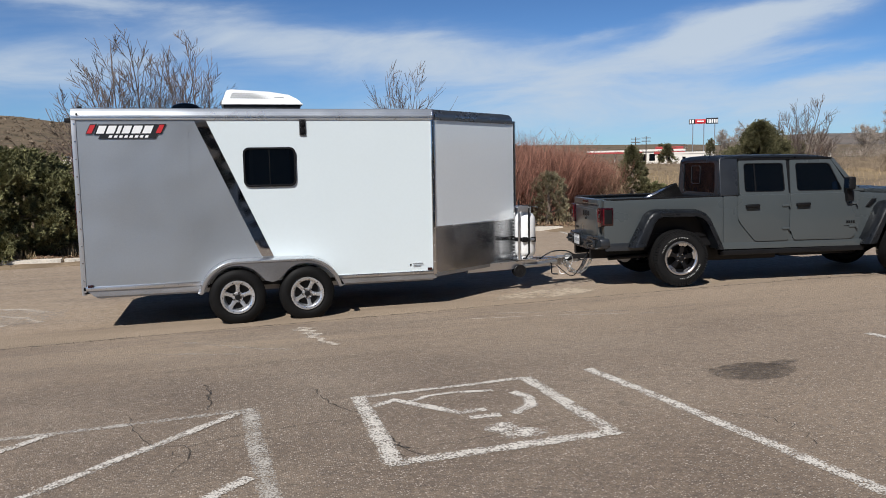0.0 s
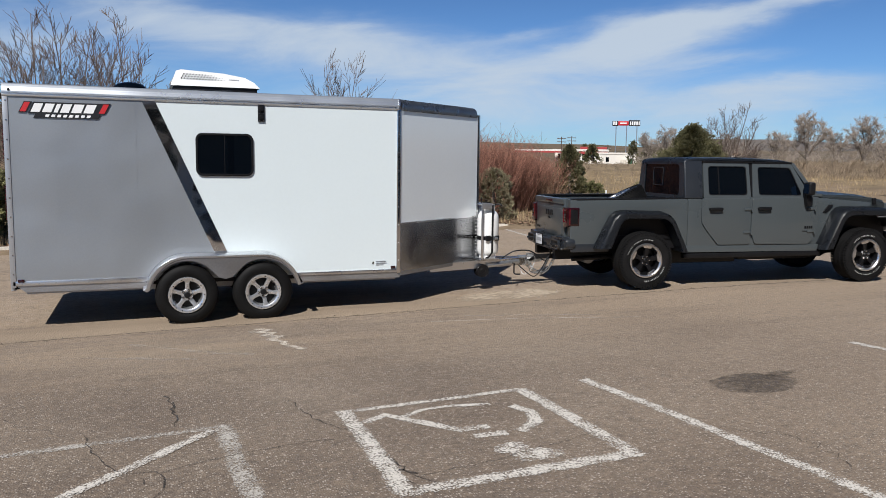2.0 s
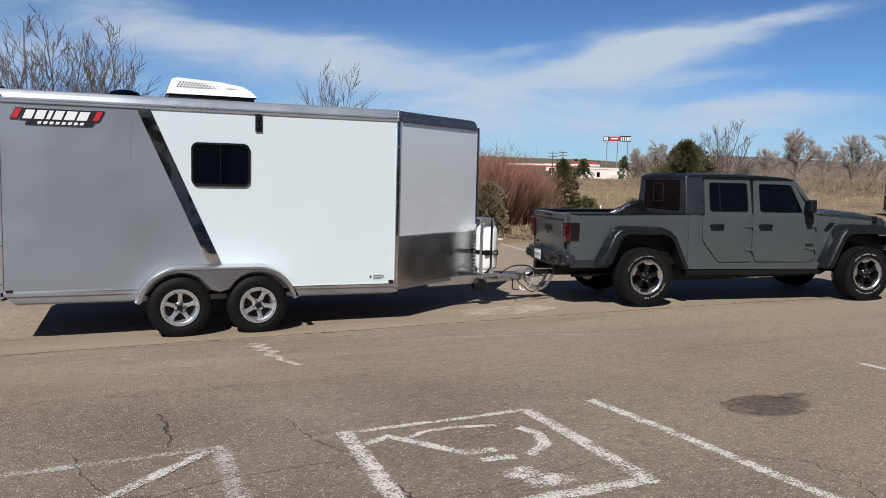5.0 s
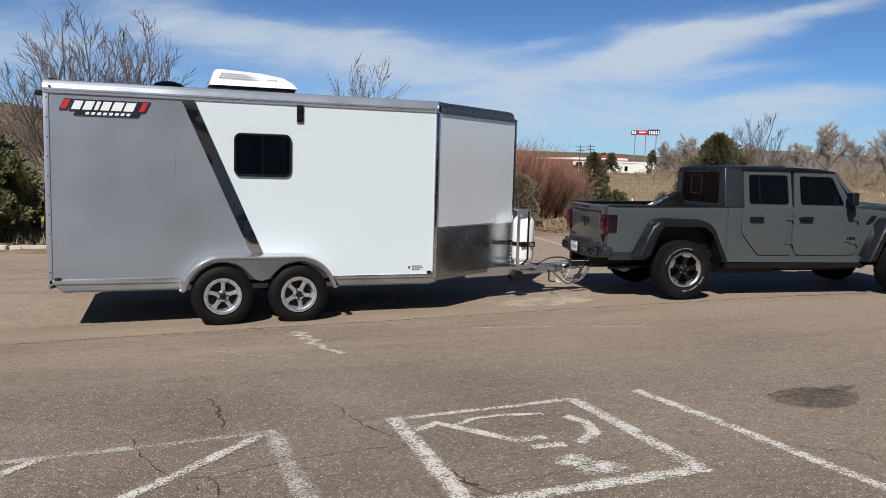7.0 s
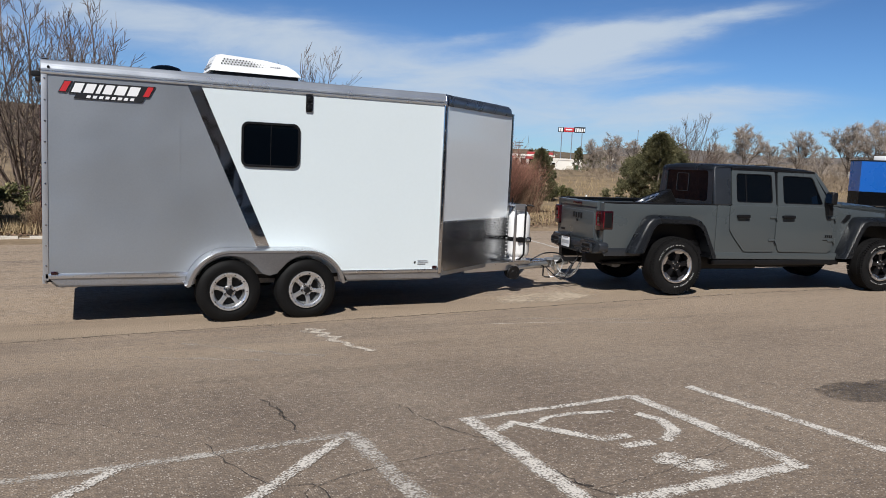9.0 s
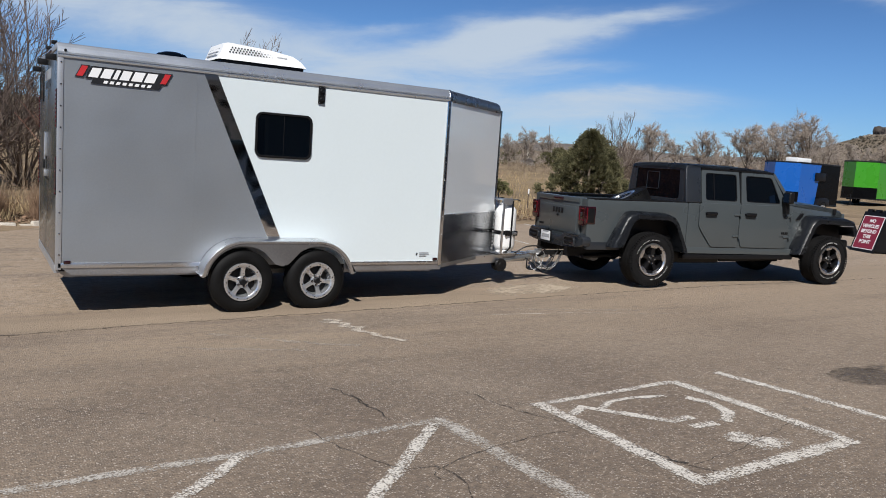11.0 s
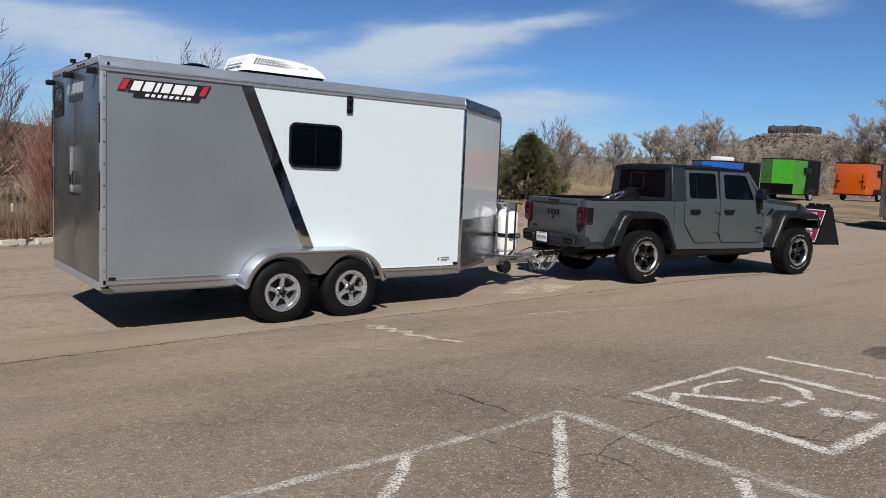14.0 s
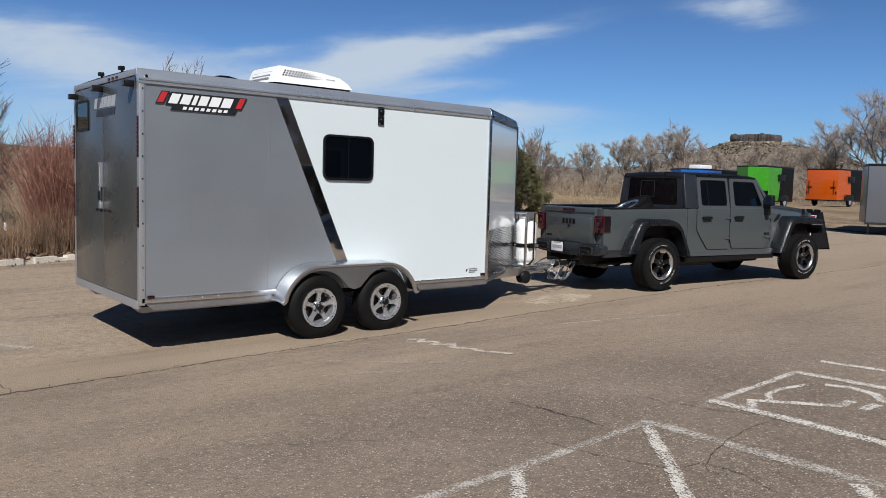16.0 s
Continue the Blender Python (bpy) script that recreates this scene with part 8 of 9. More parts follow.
# ---------------------------------------------------------------- hills and the butte
def build_hills():
    pts = [(-180, 2.2), (-120, 2.0), (-70, 2.6), (-40, 3.4), (-20, 4.0), (-14, 3.75), (-10, 3.3), (-4, 2.7), (3, 2.3), (12, 1.7), (20, 1.45), (30, 1.35), (36, 1.15), (44, 1.0), (55, 1.0), (66, 1.3), (80, 1.4), (120, 1.8), (180, 2.2)]

    def crest(az):
        for (a, e), (b, f) in zip(pts, pts[1:]):
            if a <= az <= b:
                t = (az - a) / (b - a)
                return e + (f - e) * t * t * (3 - 2 * t)
        return 2.0

    bm = bmesh.new()
    rows = []
    for i in range(11):
        t = i / 10
        row = []
        for k in range(-180, 181, 1):
            d = 390 + 330 * t
            top = 720 * math.tan(radians(crest(k))) + 1.5
            n = noise.noise((math.cos(radians(k)) * 9, math.sin(radians(k)) * 9, t * 2.2))
            z0 = 2.4
            z = z0 + (top - z0) * (t ** 1.25) * (1 + 0.10 * n * math.sin(math.pi * t))
            x, y = polar(0, 0, k, d * (1 + 0.02 * n))
            row.append((x, y, z - (8 if i == 0 else 0)))
        rows.append(row)
    sheet(bm, rows)
    solid("hills", bm, M_HILL, "brown scrub-dotted hills round the valley", "hill", kind="structure", smooth=70)
    bm = bmesh.new()
    rows = []
    for i, (d, f) in enumerate(((1700, 0.0), (1850, 0.55), (1950, 0.92), (2000, 1.0), (2400, 1.0))):
        row = []
        for k in range(120, 641):
            az = k / 4 if k < 400 else 100 + (k - 400) / 4
            e = 1.62 + 0.12 * math.sin(az * 0.35) + 0.16 * noise.noise((az * 0.22, 0, 0)) + 0.10 * noise.noise((az * 1.5, 2, 0))
            e *= smooth01(az, 30, 37)
            x, y = polar(0, 0, az, d)
            row.append((x, y, -10 + (2000 * math.tan(radians(e)) + 12) * f))
        rows.append(row)
    sheet(bm, rows)
    solid("far_mesa", bm, M_FARHILL, "dark blue-grey distant mesa on the skyline", "mesa", kind="structure", smooth=70)
    # juniper dots on the left hill
    rng = random.Random(3)
    bm = bmesh.new()
    for _ in range(3600):
        az, t = rng.uniform(-45, 8), rng.uniform(0.15, 0.97)
        d = 390 + 330 * t
        top = 720 * math.tan(radians(crest(az))) + 1.5
        z = 2.4 + (top - 2.4) * t ** 1.25
        x, y = polar(0, 0, az, d)
        s = rng.uniform(0.5, 1.9)
        for _ in range(5):
            c = Vector((x + rng.uniform(-s, s), y + rng.uniform(-s, s), z + rng.uniform(0.1, 0.9) * s))
            vs = [bm.verts.new(c + Vector((rng.uniform(-1, 1), rng.uniform(-1, 1), rng.uniform(-0.5, 1))) * s * 0.7) for _ in range(4)]
            bm.faces.new(vs[:3])
            bm.faces.new(vs[1:])
    solid("hill_junipers", bm, M_BRUSH, "dark junipers dotted over the hillside", "scrub", kind="stuff", smooth=None)


build_hills()


def build_butte():
    cx, cy = polar(-4.22, 2.74, 61.0, 1000)
    t = thing("butte", "flat-topped rocky butte with a dark cliff cap", "butte", pose(cx, cy, 0, 0, 0, -61), kind="structure")
    bm = bmesh.new()
    rows = []
    slope = ((26, 61), (33, 59.5), (40, 56), (50, 51.5), (62, 46.5), (76, 41.5), (95, 35.5), (120, 28.5), (150, 20.5), (190, 12), (260, 0))

    def fall(r):
        for (a, e), (b, f) in zip(slope, slope[1:]):
            if a <= r <= b:
                return e + (f - e) * (r - a) / (b - a)
        return 61.0

    def gully(a, r):
        return noise.noise((math.cos(a) * 3, math.sin(a) * 3, r * 0.03)) + 0.5 * noise.noise((math.cos(a) * 11, math.sin(a) * 11, r * 0.05))

    for r in (26, 30, 33, 36, 40, 45, 50, 56, 62, 69, 76, 85, 95, 107, 120, 135, 150, 170, 190, 225, 260):
        row = []
        for k in range(145):
            a = 2 * math.pi * (k % 144) / 144
            n = gully(a, r)
            row.append((r * 1.12 * math.cos(a) * (1 + 0.06 * n), r * math.sin(a) * (1 + 0.06 * n), fall(r) + 2.6 * n * (1 if r > 45 else 0.35) + (3.5 if math.cos(a) > 0 else 0) * smooth01(r, 40, 60)))
        rows.append(row)
    sheet(bm, rows)
    part("talus", bm, M_TALUS, t, "scrubby brown talus slope", smooth=50)
    bm = bmesh.new()
    rng = random.Random(8)
    n = 150
    prof, crown = [], []
    for k in range(n):
        a = 2 * math.pi * k / n
        block = noise.cell((k * 0.21, 3.0, 0.0)) if k % 3 else rng.random()
        rr = 1 + 0.10 * noise.noise((math.cos(a) * 2.5, math.sin(a) * 2.5, 1)) + 0.07 * (block - 0.5) + 0.02 * rng.uniform(-1, 1)
        prof.append((27.6 * rr * math.cos(a), 21 * rr * math.sin(a)))
        crown.append(0.8 * noise.noise((math.cos(a) * 4, math.sin(a) * 4, 6)) + 1.0 * (noise.cell((k * 0.13, 9.0, 0.0)) - 0.5) - (1.2 if math.cos(a) > 0.3 else 0))
    rings = []
    for z, q, lift in ((56, 1.10, 0), (59.5, 1.05, 0.1), (60.5, 1.0, 0.2), (64, 0.985, 0.4), (65.5, 1.01, 0.5), (69.5, 0.99, 1), (70.8, 0.95, 1)):
        rings.append([(x * q * (1 + 0.012 * rng.uniform(-1, 1)), y * q, z + lift * crown[k] + 0.4 * rng.uniform(-1, 1)) for k, (x, y) in enumerate(prof)])
    sheet(bm, [r + [r[0]] for r in rings])
    bm.faces.new([bm.verts.new((x * 0.94, y * 0.94, 69.6)) for x, y in prof])
    part("cap_cliff", bm, M_ROCK, t, "dark layered cliff cap", smooth=20)
    # boulders and scrub on the slope
    bm = bmesh.new()
    for _ in range(7000):
        a, f = rng.uniform(0, 6.28), rng.random()
        r = 36 + 120 * f
        c = Vector((r * 1.12 * math.cos(a), r * math.sin(a), fall(r) + 2.6 * gully(a, r) + (3.5 if math.cos(a) > 0 else 0) * smooth01(r, 40, 60)))
        s = rng.uniform(0.6, 2.0)
        vs = [bm.verts.new(c + Vector((rng.uniform(-1, 1), rng.uniform(-1, 1), rng.uniform(-0.3, 1))) * s) for _ in range(4)]
        for f3 in ((0, 1, 2), (0, 2, 3), (0, 3, 1), (1, 3, 2)):
            bm.faces.new([vs[i] for i in f3])
    tagged(part("slope_scrub", bm, M_SCRUB, t, smooth=None), kind="stuff")
    bm = bmesh.new()
    for _ in range(2600):
        a, f = rng.uniform(0, 6.28), rng.random() ** 2.2
        r = 31 + 52 * f
        c = Vector((r * 1.12 * math.cos(a), r * math.sin(a), fall(r) + 2.6 * gully(a, r) * (1 if r > 45 else 0.35) + (3.5 if math.cos(a) > 0 else 0) * smooth01(r, 40, 60)))
        q = rng.uniform(0.5, 2.1) * (1 - 0.5 * f)
        vs = [bm.verts.new(c + Vector((rng.uniform(-1, 1), rng.uniform(-1, 1), rng.uniform(-0.2, 0.8))) * q) for _ in range(4)]
        for f3 in ((0, 1, 2), (0, 2, 3), (0, 3, 1), (1, 3, 2)):
            bm.faces.new([vs[i] for i in f3])
    tagged(part("fallen_boulder", bm, M_BOULDER, t, smooth=None), kind="stuff")


build_butte()


# ---------------------------------------------------------------- buildings, poles and signs in the distance
def facing(az, d):
    x, y = polar(0, 0, az, d)
    return x, y, -az


def build_far_buildings():
    x, y, rz = facing(29.9, 250)
    b = thing("filling_station", "low red and white roadside store with a flat canopy", "building", pose(x, y, 2.0, 0, 0, rz))
    w = part("front_wall", B(-7, 9.2, 0, 8, -1, 3.4), M_STUCCO, b)
    part("red_band", B(0.4, 9.4, -0.3, 8.1, 2.5, 3.3, bevel=0.05), M_REDWALL, b, "red painted band")
    part("red_band", B(0.8, 9.0, -0.2, 8.0, 3.95, 4.75, bevel=0.05), M_REDWALL, b, "red painted band")
    for k in range(5):
        part("window", B(-6 + k * 2.5, -4.3 + k * 2.5, -0.06, 0.02, 0.5, 2.6), M_GLASS, w)
    part("fascia", B(-7.5, 9.6, -0.4, 8.2, 3.3, 3.95, bevel=0.1), M_STUCCO, b, "white roof fascia")
    c = part("canopy", B(-19, -3, -9, -2, 3.0, 3.7, bevel=0.08), M_STUCCO, b, "white flat canopy")
    part("canopy_stripe", B(-19.05, -2.95, -9.05, -8.9, 2.7, 3.2), M_REDWALL, c)
    for px in (-17, -11, -5):
        part("canopy_post", B(px - 0.2, px + 0.2, -7.2, -6.8, -1, 3.0), M_STUCCO, c)
    x, y, rz = facing(33.0, 240)
    b = thing("white_building", "white stucco building with a green door", "building", pose(x, y, 1.1, 0, 0, rz))
    w = part("wall", B(-8.0, 4.2, 0, 7, 0, 3.4), M_STUCCO, b)
    part("parapet", B(-8.2, 4.4, -0.15, 7.1, 3.3, 3.8), M_STUCCO, b)
    part("door", B(1.9, 3.4, -0.06, 0.03, 0, 1.9), mat("green_door_paint", (0.03, 0.10, 0.05), 0.6), w)
    part("window", B(-4.6, -3.7, -0.06, 0.03, 1.0, 2.4), M_GLASS, w)
    part("block_stack", B(-0.4, 1.4, -1.2, -0.1, -0.2, 1.7), M_CONCRETE, b)
    x, y, rz = facing(36.15, 210)
    b = thing("white_shed", "small white shed with a gabled roof and vent", "building", pose(x, y, 1.5, 0, 0, rz))
    part("wall", B(-1.9, 1.9, 0, 3, 0, 1.5), M_STUCCO, b)
    part("roof", prism(bmesh.new(), [(-2.1, 1.45), (2.1, 1.45), (0.7, 2.1), (-0.7, 2.1)], -0.2, 3.2), M_STUCCO, b)
    part("vent_pipe", B(-0.2, 0.2, 1.0, 1.4, 1.9, 3.6), M_STUCCO, b)
    part("vent_cap", B(-0.6, 0.6, 0.8, 1.6, 3.1, 3.4), M_STUCCO, b)
    x, y = polar(-4.22, 2.74, 64.3, 800)
    b = thing("hillside_house", "brown flat-roofed house below the butte", "building", pose(x, y, 31, 0, 0, -63.3))
    part("wall", B(-8, 9, 0, 10, -4, 7), M_BROWNWALL, b)
    part("roof", B(-10, 11, -2, 11, 7, 8.2), M_BROWNWALL, b)
    part("window_band", B(-6, 7, -0.2, 0.1, 2.0, 4.2), M_GLASS, b)
    part("lower_wall", B(-4, 8, -3, 0.1, -6, -1), M_STUCCO, b)
    # scattered far houses
    for k, (az, d, s, z) in enumerate(((52.5, 330, 2.2, 4.2), (41.6, 300, 2.5, 3.4), (-12.3, 380, 3.2, 7.0), (-9.8, 395, 2.6, 8.0))):
        x, y = polar(-4, 2.7, az, d)
        b = thing("far_house", "pale house among the trees in the distance", "house", pose(x, y, z, 0, 0, -az + 15))
        part("wall", B(-s, s, -s * 0.6, s * 0.6, -3, s * 0.7), M_STUCCO, b)
        part("roof", prism(bmesh.new(), [(-s * 1.15, s * 0.66), (s * 1.15, s * 0.66), (0, s * 1.2)], -s * 0.75, s * 0.75), M_BROWNWALL, b)
        part("window", B(-s * 0.6, -s * 0.2, -s * 0.62, -s * 0.58, 0, s * 0.4), M_GLASS, b)
    # tall roadside sign on three masts
    x, y, rz = facing(33.25, 300)
    g = thing("roadside_sign", "tall roadside sign of dark and red boards on three masts", "sign", pose(x, y, 2.0, 0, 0, rz))
    for px in (-3.6, 0.2, 3.9):
        part("mast", tube(bmesh.new(), [(px, 0, -3), (px, 0, 13.8)], 0.16, 10), M_STEEL, g)
    part("dark_board", B(-5.0, -2.9, -0.2, 0.2, 13.5, 15.3, bevel=0.05), M_VINYLK, g, "dark board with pale bars")
    part("red_board", B(-2.9, 0.9, -0.3, 0.3, 13.6, 15.3, bevel=0.3), M_REDFLAT, g, "red board with a pale bar")
    part("dark_board", B(0.9, 5.0, -0.2, 0.2, 13.5, 15.6, bevel=0.05), M_VINYLK, g, "dark board with pale bars")
    for a, c in ((-4.7, -4.2), (-3.9, -3.3), (1.3, 1.7), (2.0, 2.5), (2.8, 3.3), (3.6, 4.1), (4.4, 4.8)):
        part("pale_bar", B(a, c, -0.26, -0.19, 13.8, 15.1), M_VINYLW, g)
    part("pale_bar", B(-2.2, 0.2, -0.36, -0.29, 14.25, 14.7), M_VINYLW, g)
    for az, d, h in ((28.73, 220, 7.2), (29.45, 232, 7.8), (32.0, 260, 6.0)):
        x, y, rz = facing(az, d)
        p = thing("utility_pole", "dark wooden utility pole with crossarms", "utility pole", pose(x, y, 1.6, 0, 0, rz + 20), group="utility poles")
        part("pole", tube(bmesh.new(), [(0, 0, -1), (0, 0, h)], 0.16, 8, r1=0.11), M_WOODPOLE, p)
        for z in (h - 0.5, h - 1.4):
            part("crossarm", B(-1.3, 1.3, -0.08, 0.08, z - 0.08, z + 0.08), M_WOODPOLE, p)
            for xx in (-1.1, -0.5, 0.5, 1.1):
                part("insulator", lathe(bmesh.new(), [(0, 0), (0.07, 0.02), (0.05, 0.22), (0, 0.24)], 8, (xx, 0, z + 0.08), "z"), M_STEEL, p)
    x, y = polar(-3.1, 1.9, 38.4, 600)
    part("mast", tube(bmesh.new(), [(0, 0, -5), (0, 0, 17)], 0.25, 6), M_STEEL, thing("radio_mast", "thin grey radio mast on the skyline", "mast", pose(x, y, 16)))


build_far_buildings()


# ---------------------------------------------------------------- parked trailers, sign board, small things
def parked_trailer(label, m, colour, nose=True, L=3.5, W=2.0, ac=True, swapped=False):
    """A small enclosed trailer, forward along x; near shoulder at the origin side."""
    t = thing("cargo_trailer", label, "trailer", m, group="trailers for sale")
    zb, zt, tip = 0.42, 2.42, 0.62 if nose else 0.0
    hw = W / 2
    # box: coloured front part and black rear part with a slanting join
    for s in (-1, 1):
        part("side_panel", prism(bmesh.new(), [(-L * 0.42, zb), (0, zb), (0, zt), (-L * 0.50, zt)], s * hw, s * (hw - 0.05)), M_TBLACK if swapped else colour, t, "black side panel" if swapped else "bright glossy side panel")
        part("side_panel", prism(bmesh.new(), [(-L, zb), (-L * 0.42, zb), (-L * 0.50, zt), (-L, zt)], s * hw, s * (hw - 0.05)), colour if swapped else M_TBLACK, t, "bright glossy side panel" if swapped else "black side panel")
        part("roof_edge", B(-L - 0.02, 0.02, s * (hw + 0.012), s * (hw - 0.04), zt - 0.01, zt + 0.06, bevel=0.01), M_BLACK, t)
        part("bottom_edge", B(-L - 0.02, 0.02, s * (hw + 0.012), s * (hw - 0.04), zb - 0.06, zb + 0.02, bevel=0.01), M_BLACK, t)
        if nose:
            a, b = Vector((0, s * hw, 0)), Vector((tip, 0, 0))
            for z0, z1, mm, lab in ((1.02, zt, colour, "bright glossy nose panel"), (zb, 1.02, M_TBLACK, "black stone guard")):
                bm = bmesh.new()
                vs = [bm.verts.new((p.x - o, p.y * (1 - o * 0.3), z)) for o in (0, 0.05) for p, z in ((a, z0), (b, z0), (b, z1), (a, z1))]
                for f in ((0, 1, 2, 3), (7, 6, 5, 4), (0, 4, 5, 1), (1, 5, 6, 2), (2, 6, 7, 3), (3, 7, 4, 0)):
                    bm.faces.new([vs[i] for i in f])
                part("nose_panel", bm, mm, t, lab)
        part("window", B(-L * 0.60, -L * 0.36, s * (hw + 0.10), s * (hw - 0.01), 1.62, 2.02, bevel=0.03), M_BLACK, t, "black window with a raised awning flap")
        part("mudguard", prism(bmesh.new(), [(-L * 0.72, 0.42), (-L * 0.70, 0.70), (-L * 0.63, 0.80), (-L * 0.50, 0.80), (-L * 0.43, 0.70), (-L * 0.41, 0.42)], s * (hw + 0.2), s * (hw - 0.01), 0.02), M_BLACK, t)
        w = part("wheel", tyre_mesh(0.33, 0.19, 0.19), M_RUBBER, t, "trailer wheel with a bright rim", smooth=50)
        w.matrix_local = pose(-L * 0.565, s * (hw + 0.205), 0.33, 0, 0, 0 if s < 0 else 180)
        part("rim", lathe(bmesh.new(), [(0, 0.02), (0.05, 0.015), (0.06, 0.04), (0.15, 0.04), (0.19, 0.01), (0.20, 0.03)], 24), M_RIM, w)
    pts = [(-L, -hw), (0, -hw), (tip, 0), (0, hw), (-L, hw)] if nose else [(-L, -hw), (0, -hw), (0, hw), (-L, hw)]
    part("roof", slab(bmesh.new(), pts, zt + 0.01, zt + 0.07, 0.01), M_BLACK, t)
    part("floor", slab(bmesh.new(), pts, zb - 0.05, zb), M_BLACK, t)
    part("rear_door", B(-L - 0.02, -L + 0.05, -hw + 0.05, hw - 0.05, zb + 0.02, zt - 0.02, bevel=0.01), colour, t, "bright rear ramp door")
    if not nose:
        part("front_wall", B(-0.05, 0.01, -hw + 0.05, hw - 0.05, zb, zt), colour, t)
    for s in (-1, 1):
        part("door_bar", tube(bmesh.new(), [(-L - 0.05, s * hw * 0.8, 0.8), (-L - 0.05, s * hw * 0.8, 1.7)], 0.02, 8), M_BLACK, t)
        part("door_hinge", B(-L - 0.06, -L, s * hw * 0.6, s * hw * 0.9, 1.22, 1.30, bevel=0.01), M_BLACK, t)
        part("tail_lamp", B(-L - 0.04, -L, s * (hw - 0.12), s * (hw - 0.03), 0.8, 1.0, bevel=0.01), M_RED, t)
    if ac:
        part("roof_unit", B(-L * 0.55, -L * 0.2, -0.34, 0.34, zt + 0.06, zt + 0.30, bevel=0.05), M_SHROUD, t, "white rooftop air conditioner")
    else:
        part("roof_unit", B(-L * 0.45, -L * 0.3, -0.2, 0.2, zt + 0.06, zt + 0.16, bevel=0.03), M_BLACK, t, "black roof vent")
    j = part("tongue", tube(bmesh.new(), [(tip - 0.3, 0, zb - 0.04), (tip + 0.55, 0, zb - 0.06)], 0.05, 8), M_BLACK, t)
    part("jack", tube(bmesh.new(), [(tip + 0.3, 0.06, 0.02), (tip + 0.3, 0.06, 0.6)], 0.035, 8), M_BLACK, j)
    part("jack_foot", B(tip + 0.2, tip + 0.4, -0.04, 0.16, 0.0, 0.03), M_BLACK, j)
    return t


parked_trailer("bright blue and black enclosed trailer with a V nose", gpose(32.15, 26.7, 183, 0.0), M_BLUE)
parked_trailer("lime green and black enclosed trailer with a V nose", gpose(40.2, 27.5, 184, 0.0), M_GREEN, ac=False)
parked_trailer("orange and black enclosed trailer seen from its ramp door", gpose(52.2, 27.2, 1, 0.0), M_ORANGE, L=3.8, W=2.05, ac=False, swapped=True)


def slate_trailer():
    """A plain long grey trailer that shows its flank."""
    L, hw, zb, zt = 6.0, 1.0, 0.40, 2.46
    t = thing("cargo_trailer", "slate grey enclosed trailer parked at the lot edge", "trailer", pose(25.41, 14.85, lot_z(25.41, 14.85) + 0.03, 0, 0, SLATE_TURN), group="trailers for sale")
    part("body", B(0, L, 0, 2 * hw, zb, zt, bevel=0.02), M_SLATE, t, "slate grey ribbed body")
    part("roof_edge", B(-0.02, L + 0.02, -0.02, 2 * hw + 0.02, zt - 0.01, zt + 0.07, bevel=0.015), M_BLACK, t)
    part("bottom_edge", B(-0.01, L + 0.01, -0.012, 0.03, zb - 0.05, zb + 0.03, bevel=0.01), M_FLARE, t)
    part("corner_trim", B(-0.012, 0.03, -0.012, 0.03, zb, zt, bevel=0.008), M_FLARE, t)
    for x in (1.22, 2.44, 3.66, 4.88):
        part("sheet_joint", B(x - 0.006, x + 0.006, -0.005, 0.01, zb + 0.03, zt - 0.02), M_FLARE, t)
    win = part("window", prism(bmesh.new(), round_rect(1.25, 1.95, 1.50, 2.02, 0.05), -0.02, 0.01), M_GLASS, t, "dark window in the flank")
    part("window_frame", ring_plate(bmesh.new(), round_rect(1.20, 2.0, 1.45, 2.07, 0.06), round_rect(1.26, 1.94, 1.51, 2.01, 0.05), -0.03, 0.01), M_BLACK, win)
    for x in (1.55, 2.35):
        for y, turn in ((-0.19, 0), (2 * hw + 0.19, 180)):
            w = part("wheel", tyre_mesh(0.35, 0.19, 0.19), M_RUBBER, t, "trailer wheel with a bright rim", smooth=50)
            w.matrix_local = pose(x, y, 0.35, 0, 0, turn)
            part("rim", lathe(bmesh.new(), [(0, 0.02), (0.05, 0.015), (0.06, 0.04), (0.15, 0.04), (0.19, 0.01), (0.20, 0.03)], 24), M_RIM, w)
    part("mudguard", prism(bmesh.new(), [(1.10, 0.40), (1.15, 0.70), (1.30, 0.80), (2.60, 0.80), (2.75, 0.70), (2.80, 0.40)], -0.21, 0.0, 0.02), M_BLACK, t)
    part("rear_leg", B(0.10, 0.15, 0.05, 0.10, 0.0, zb), M_BLACK, t)


SLATE_TURN = -62
slate_trailer()


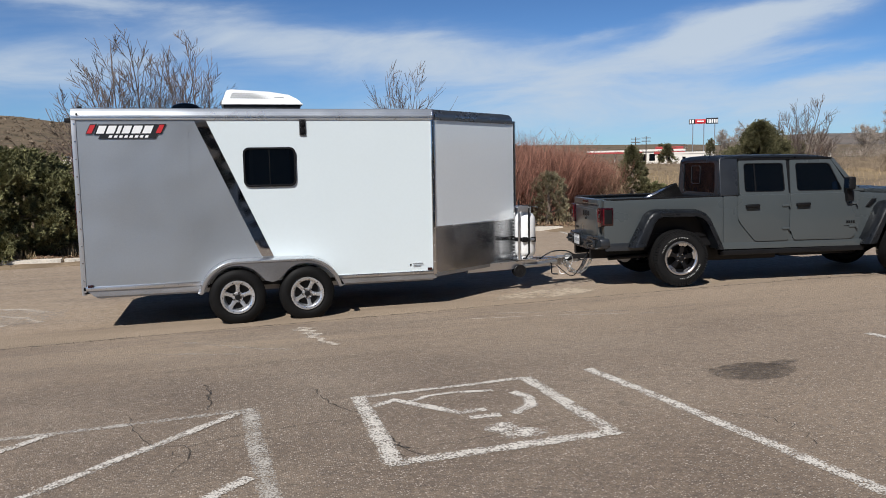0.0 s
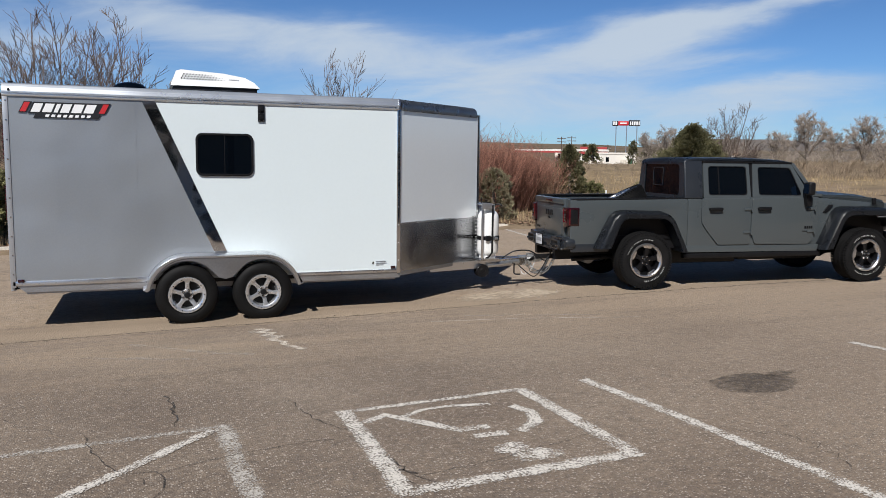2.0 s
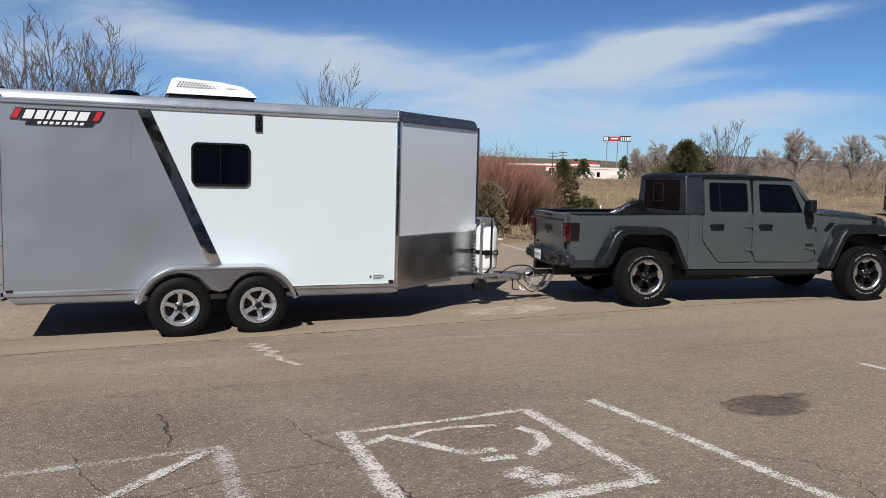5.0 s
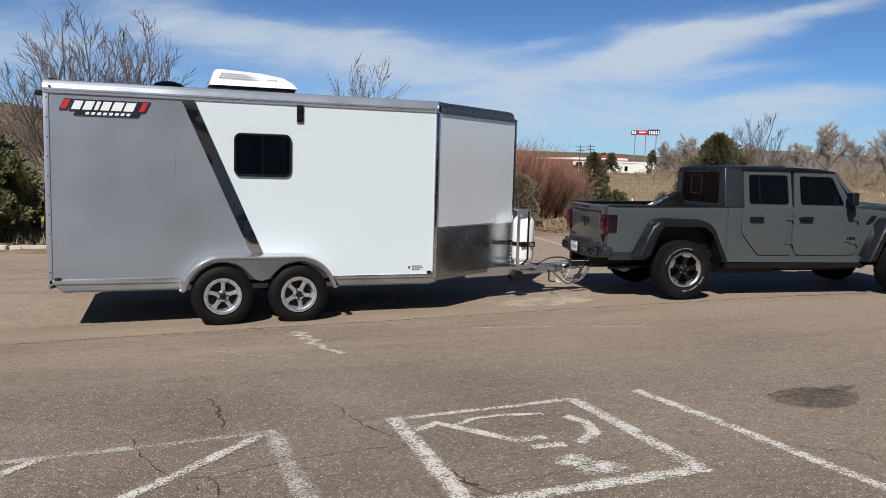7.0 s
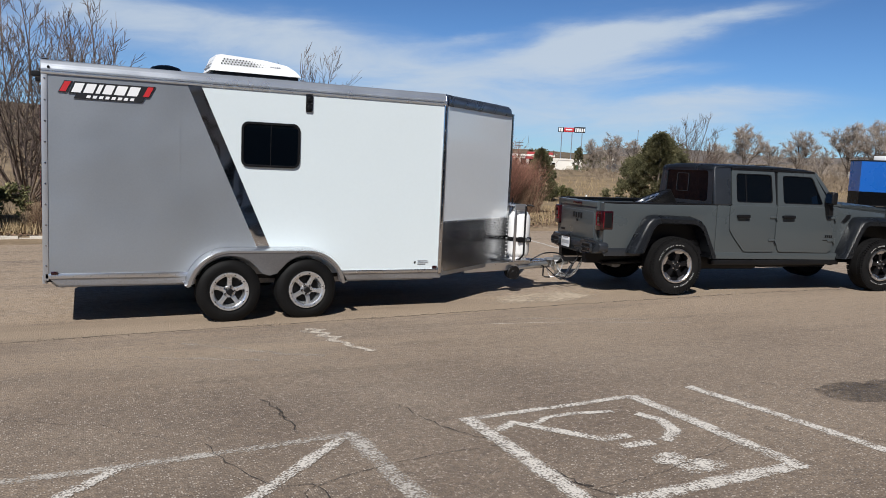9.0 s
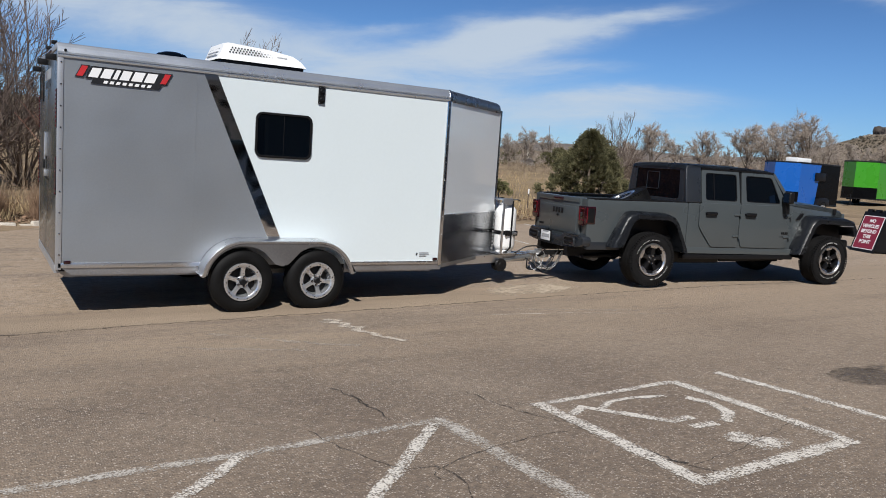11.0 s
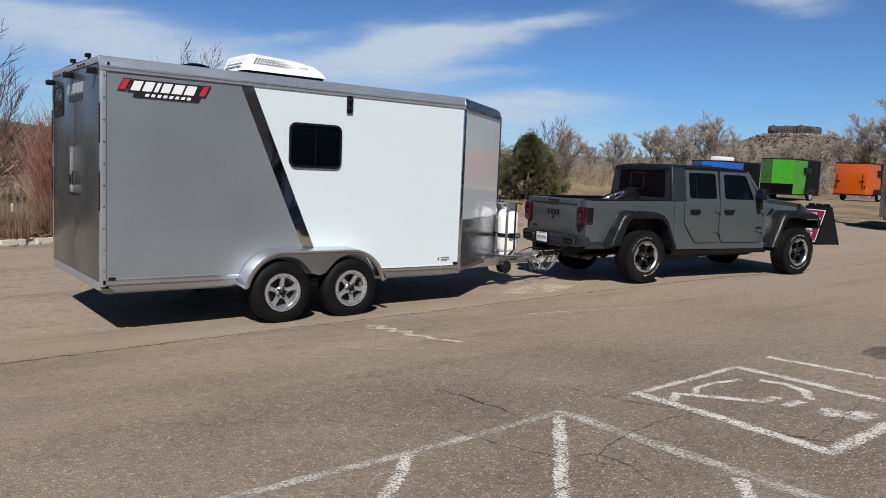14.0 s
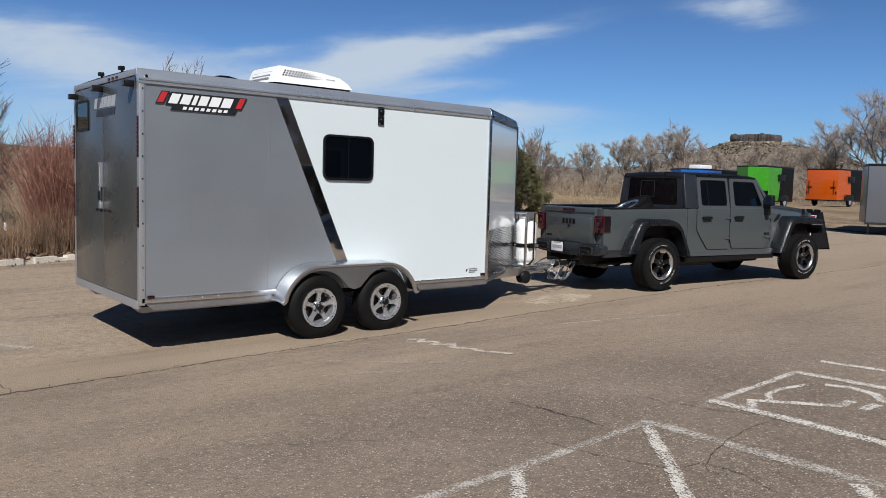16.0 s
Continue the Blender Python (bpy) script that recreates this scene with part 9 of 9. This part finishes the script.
def build_sign_board():
    n = Vector((-0.945, 0.326, 0)).normalized()
    ang = math.degrees(math.atan2(n.y, n.x))
    t = thing("sign_board", "maroon A-frame board that forbids vehicles beyond this point", "sign", pose(16.94, 12.83, lot_z(16.94, 12.83), 0, 0, ang))
    W, H, S = 0.80, 1.00, 0.39

    def P(side, u, v, off):
        """side +1 is the lettered face; u across, v up the slope."""
        tilt = math.atan2(S - 0.06, H)
        return Vector((side * (S - v * math.sin(tilt)) + side * off * math.cos(tilt), u * side, v * math.cos(tilt) + off * math.sin(tilt)))

    def board(side, u0, u1, v0, v1, o0, o1):
        bm = bmesh.new()
        vs = [bm.verts.new(P(side, u, v, o)) for o in (o0, o1) for u, v in ((u0, v0), (u1, v0), (u1, v1), (u0, v1))]
        for f in ((0, 1, 2, 3), (7, 6, 5, 4), (0, 4, 5, 1), (1, 5, 6, 2), (2, 6, 7, 3), (3, 7, 4, 0)):
            bm.faces.new([vs[i] for i in f])
        return bm

    for side in (1, -1):
        leaf = part("leaf", board(side, -W / 2, W / 2, 0.0, H + 0.05, -0.03, 0.0), M_BLACK, t, "black plastic board leaf")
        part("panel", board(side, -W / 2 + 0.05, W / 2 - 0.05, 0.07, H - 0.05, 0.001, 0.006), M_VINYLW, leaf)
        part("panel_face", board(side, -W / 2 + 0.07, W / 2 - 0.07, 0.09, H - 0.07, 0.006, 0.009), M_SIGNRED, leaf, "maroon panel with white lettering")
        for u in (-0.26, 0.0, 0.26):
            part("grip", board(side, u - 0.07, u + 0.07, H + 0.04, H + 0.12, -0.03, 0.0), M_BLACK, leaf)
    for s in (-1, 1):
        bm = bmesh.new()
        vs = [bm.verts.new((x, s * (W / 2 - 0.015 * k), z)) for k in (0, 1) for x, z in ((S - 0.03, 0.03), (-S + 0.03, 0.03), (-0.05, H - 0.02), (0.05, H - 0.02))]
        for f in ((0, 1, 2, 3), (7, 6, 5, 4), (0, 4, 5, 1), (1, 5, 6, 2), (2, 6, 7, 3), (3, 7, 4, 0)):
            bm.faces.new([vs[i] for i in f])
        part("end_cheek", bm, M_BLACK, t, "black end cheek")
    dg = bpy.context.evaluated_depsgraph_get()
    for k, line in enumerate(("NO", "VEHICLES", "BEYOND", "THIS", "POINT")):
        cu = bpy.data.curves.new("line", "FONT")
        cu.body, cu.align_x, cu.size, cu.extrude, cu.offset = line, "CENTER", 0.124, 0.002, 0.004
        tmp = new("line", cu)
        dg.update()
        me = bpy.data.meshes.new_from_object(tmp.evaluated_get(dg))
        bpy.data.objects.remove(tmp)
        me.materials.clear()
        me.materials.append(M_VINYLW)
        ob = new("lettering", me)
        ob.parent = t
        tilt = math.atan2(S - 0.06, H)
        o = P(1, 0, H - 0.225 - k * 0.138, 0.012)
        right, upv = Vector((0, 1, 0)), Vector((-math.sin(tilt), 0, math.cos(tilt)))
        ob.matrix_local = Matrix.Translation(o) @ Matrix((right, upv, right.cross(upv))).transposed().to_4x4() @ Matrix.Diagonal((1.02, 1, 1, 1))


build_sign_board()


def marker_post(x, y, h, label, cap):
    t = thing("marker_post", label, "post", gpose(x, y))
    part("post", B(-0.03, 0.03, -0.03, 0.03, -0.1, h, bevel=0.006) if cap else B(-0.014, 0.014, -0.014, 0.014, -0.1, h, bevel=0.004), M_WOODPOLE, t)
    if cap:
        part("cap", B(-0.033, 0.033, -0.033, 0.033, h - 0.09, h + 0.012, bevel=0.006), M_YELLOW, t, "yellow cap")
    else:
        part("flag", B(-0.022, 0.022, -0.017, 0.017, h - 0.16, h + 0.01, bevel=0.004), M_VINYLW, t, "white painted top")


marker_post(-3.15, 19.6, 0.5, "dark wooden marker post with a yellow cap", True)
marker_post(13.7, 23.0, 0.72, "thin wooden marker stake with a white top", False)
marker_post(-1.0, 20.6, 0.55, "thin wooden stake with a white top beside the kerb", False)


# ---------------------------------------------------------------- unseen shop front, added behind the walk to close the place
def build_unseen_shop():
    t = thing("unseen_shop_front", "added unseen long grey shop front with dark windows and a shaded porch", "building", pose(0, -3.0, lot_z(0, -3)), kind="structure")
    # never in view: its length and height shape reflections and cut sky fill
    part("wall", B(-2.6, 30, -0.4, 0.0, -0.3, 6.3), M_SHOPWALL, t, "pale grey clapboard wall")
    part("porch_roof", B(-3.0, 30.4, -0.6, 1.6, 3.05, 3.25, bevel=0.03), M_WOODPOLE, t)
    part("fascia", B(-3.0, 30.4, 1.56, 1.64, 2.85, 3.3), M_SHOPWALL, t)
    for k in range(8):
        x = -2.4 + k * 4.0
        part("porch_post", B(x - 0.08, x + 0.08, 1.4, 1.56, -0.2, 3.06, bevel=0.01), M_WOODPOLE, t)
        w = part("window", B(x + 0.9, x + 2.9, -0.02, 0.04, 0.75, 2.45), M_GLASS, t, "dark shop window")
        part("window_frame", ring_plate(bmesh.new(), [(x + 0.82, 0.67), (x + 2.98, 0.67), (x + 2.98, 2.53), (x + 0.82, 2.53)], [(x + 0.92, 0.77), (x + 2.88, 0.77), (x + 2.88, 2.43), (x + 0.92, 2.43)], -0.01, 0.07), M_STUCCO, w)
    part("walkway", B(-3.0, 30.4, 0.0, 1.7, -0.35, 0.06, bevel=0.02), M_CONCRETE, t, "concrete walkway")


build_unseen_shop()
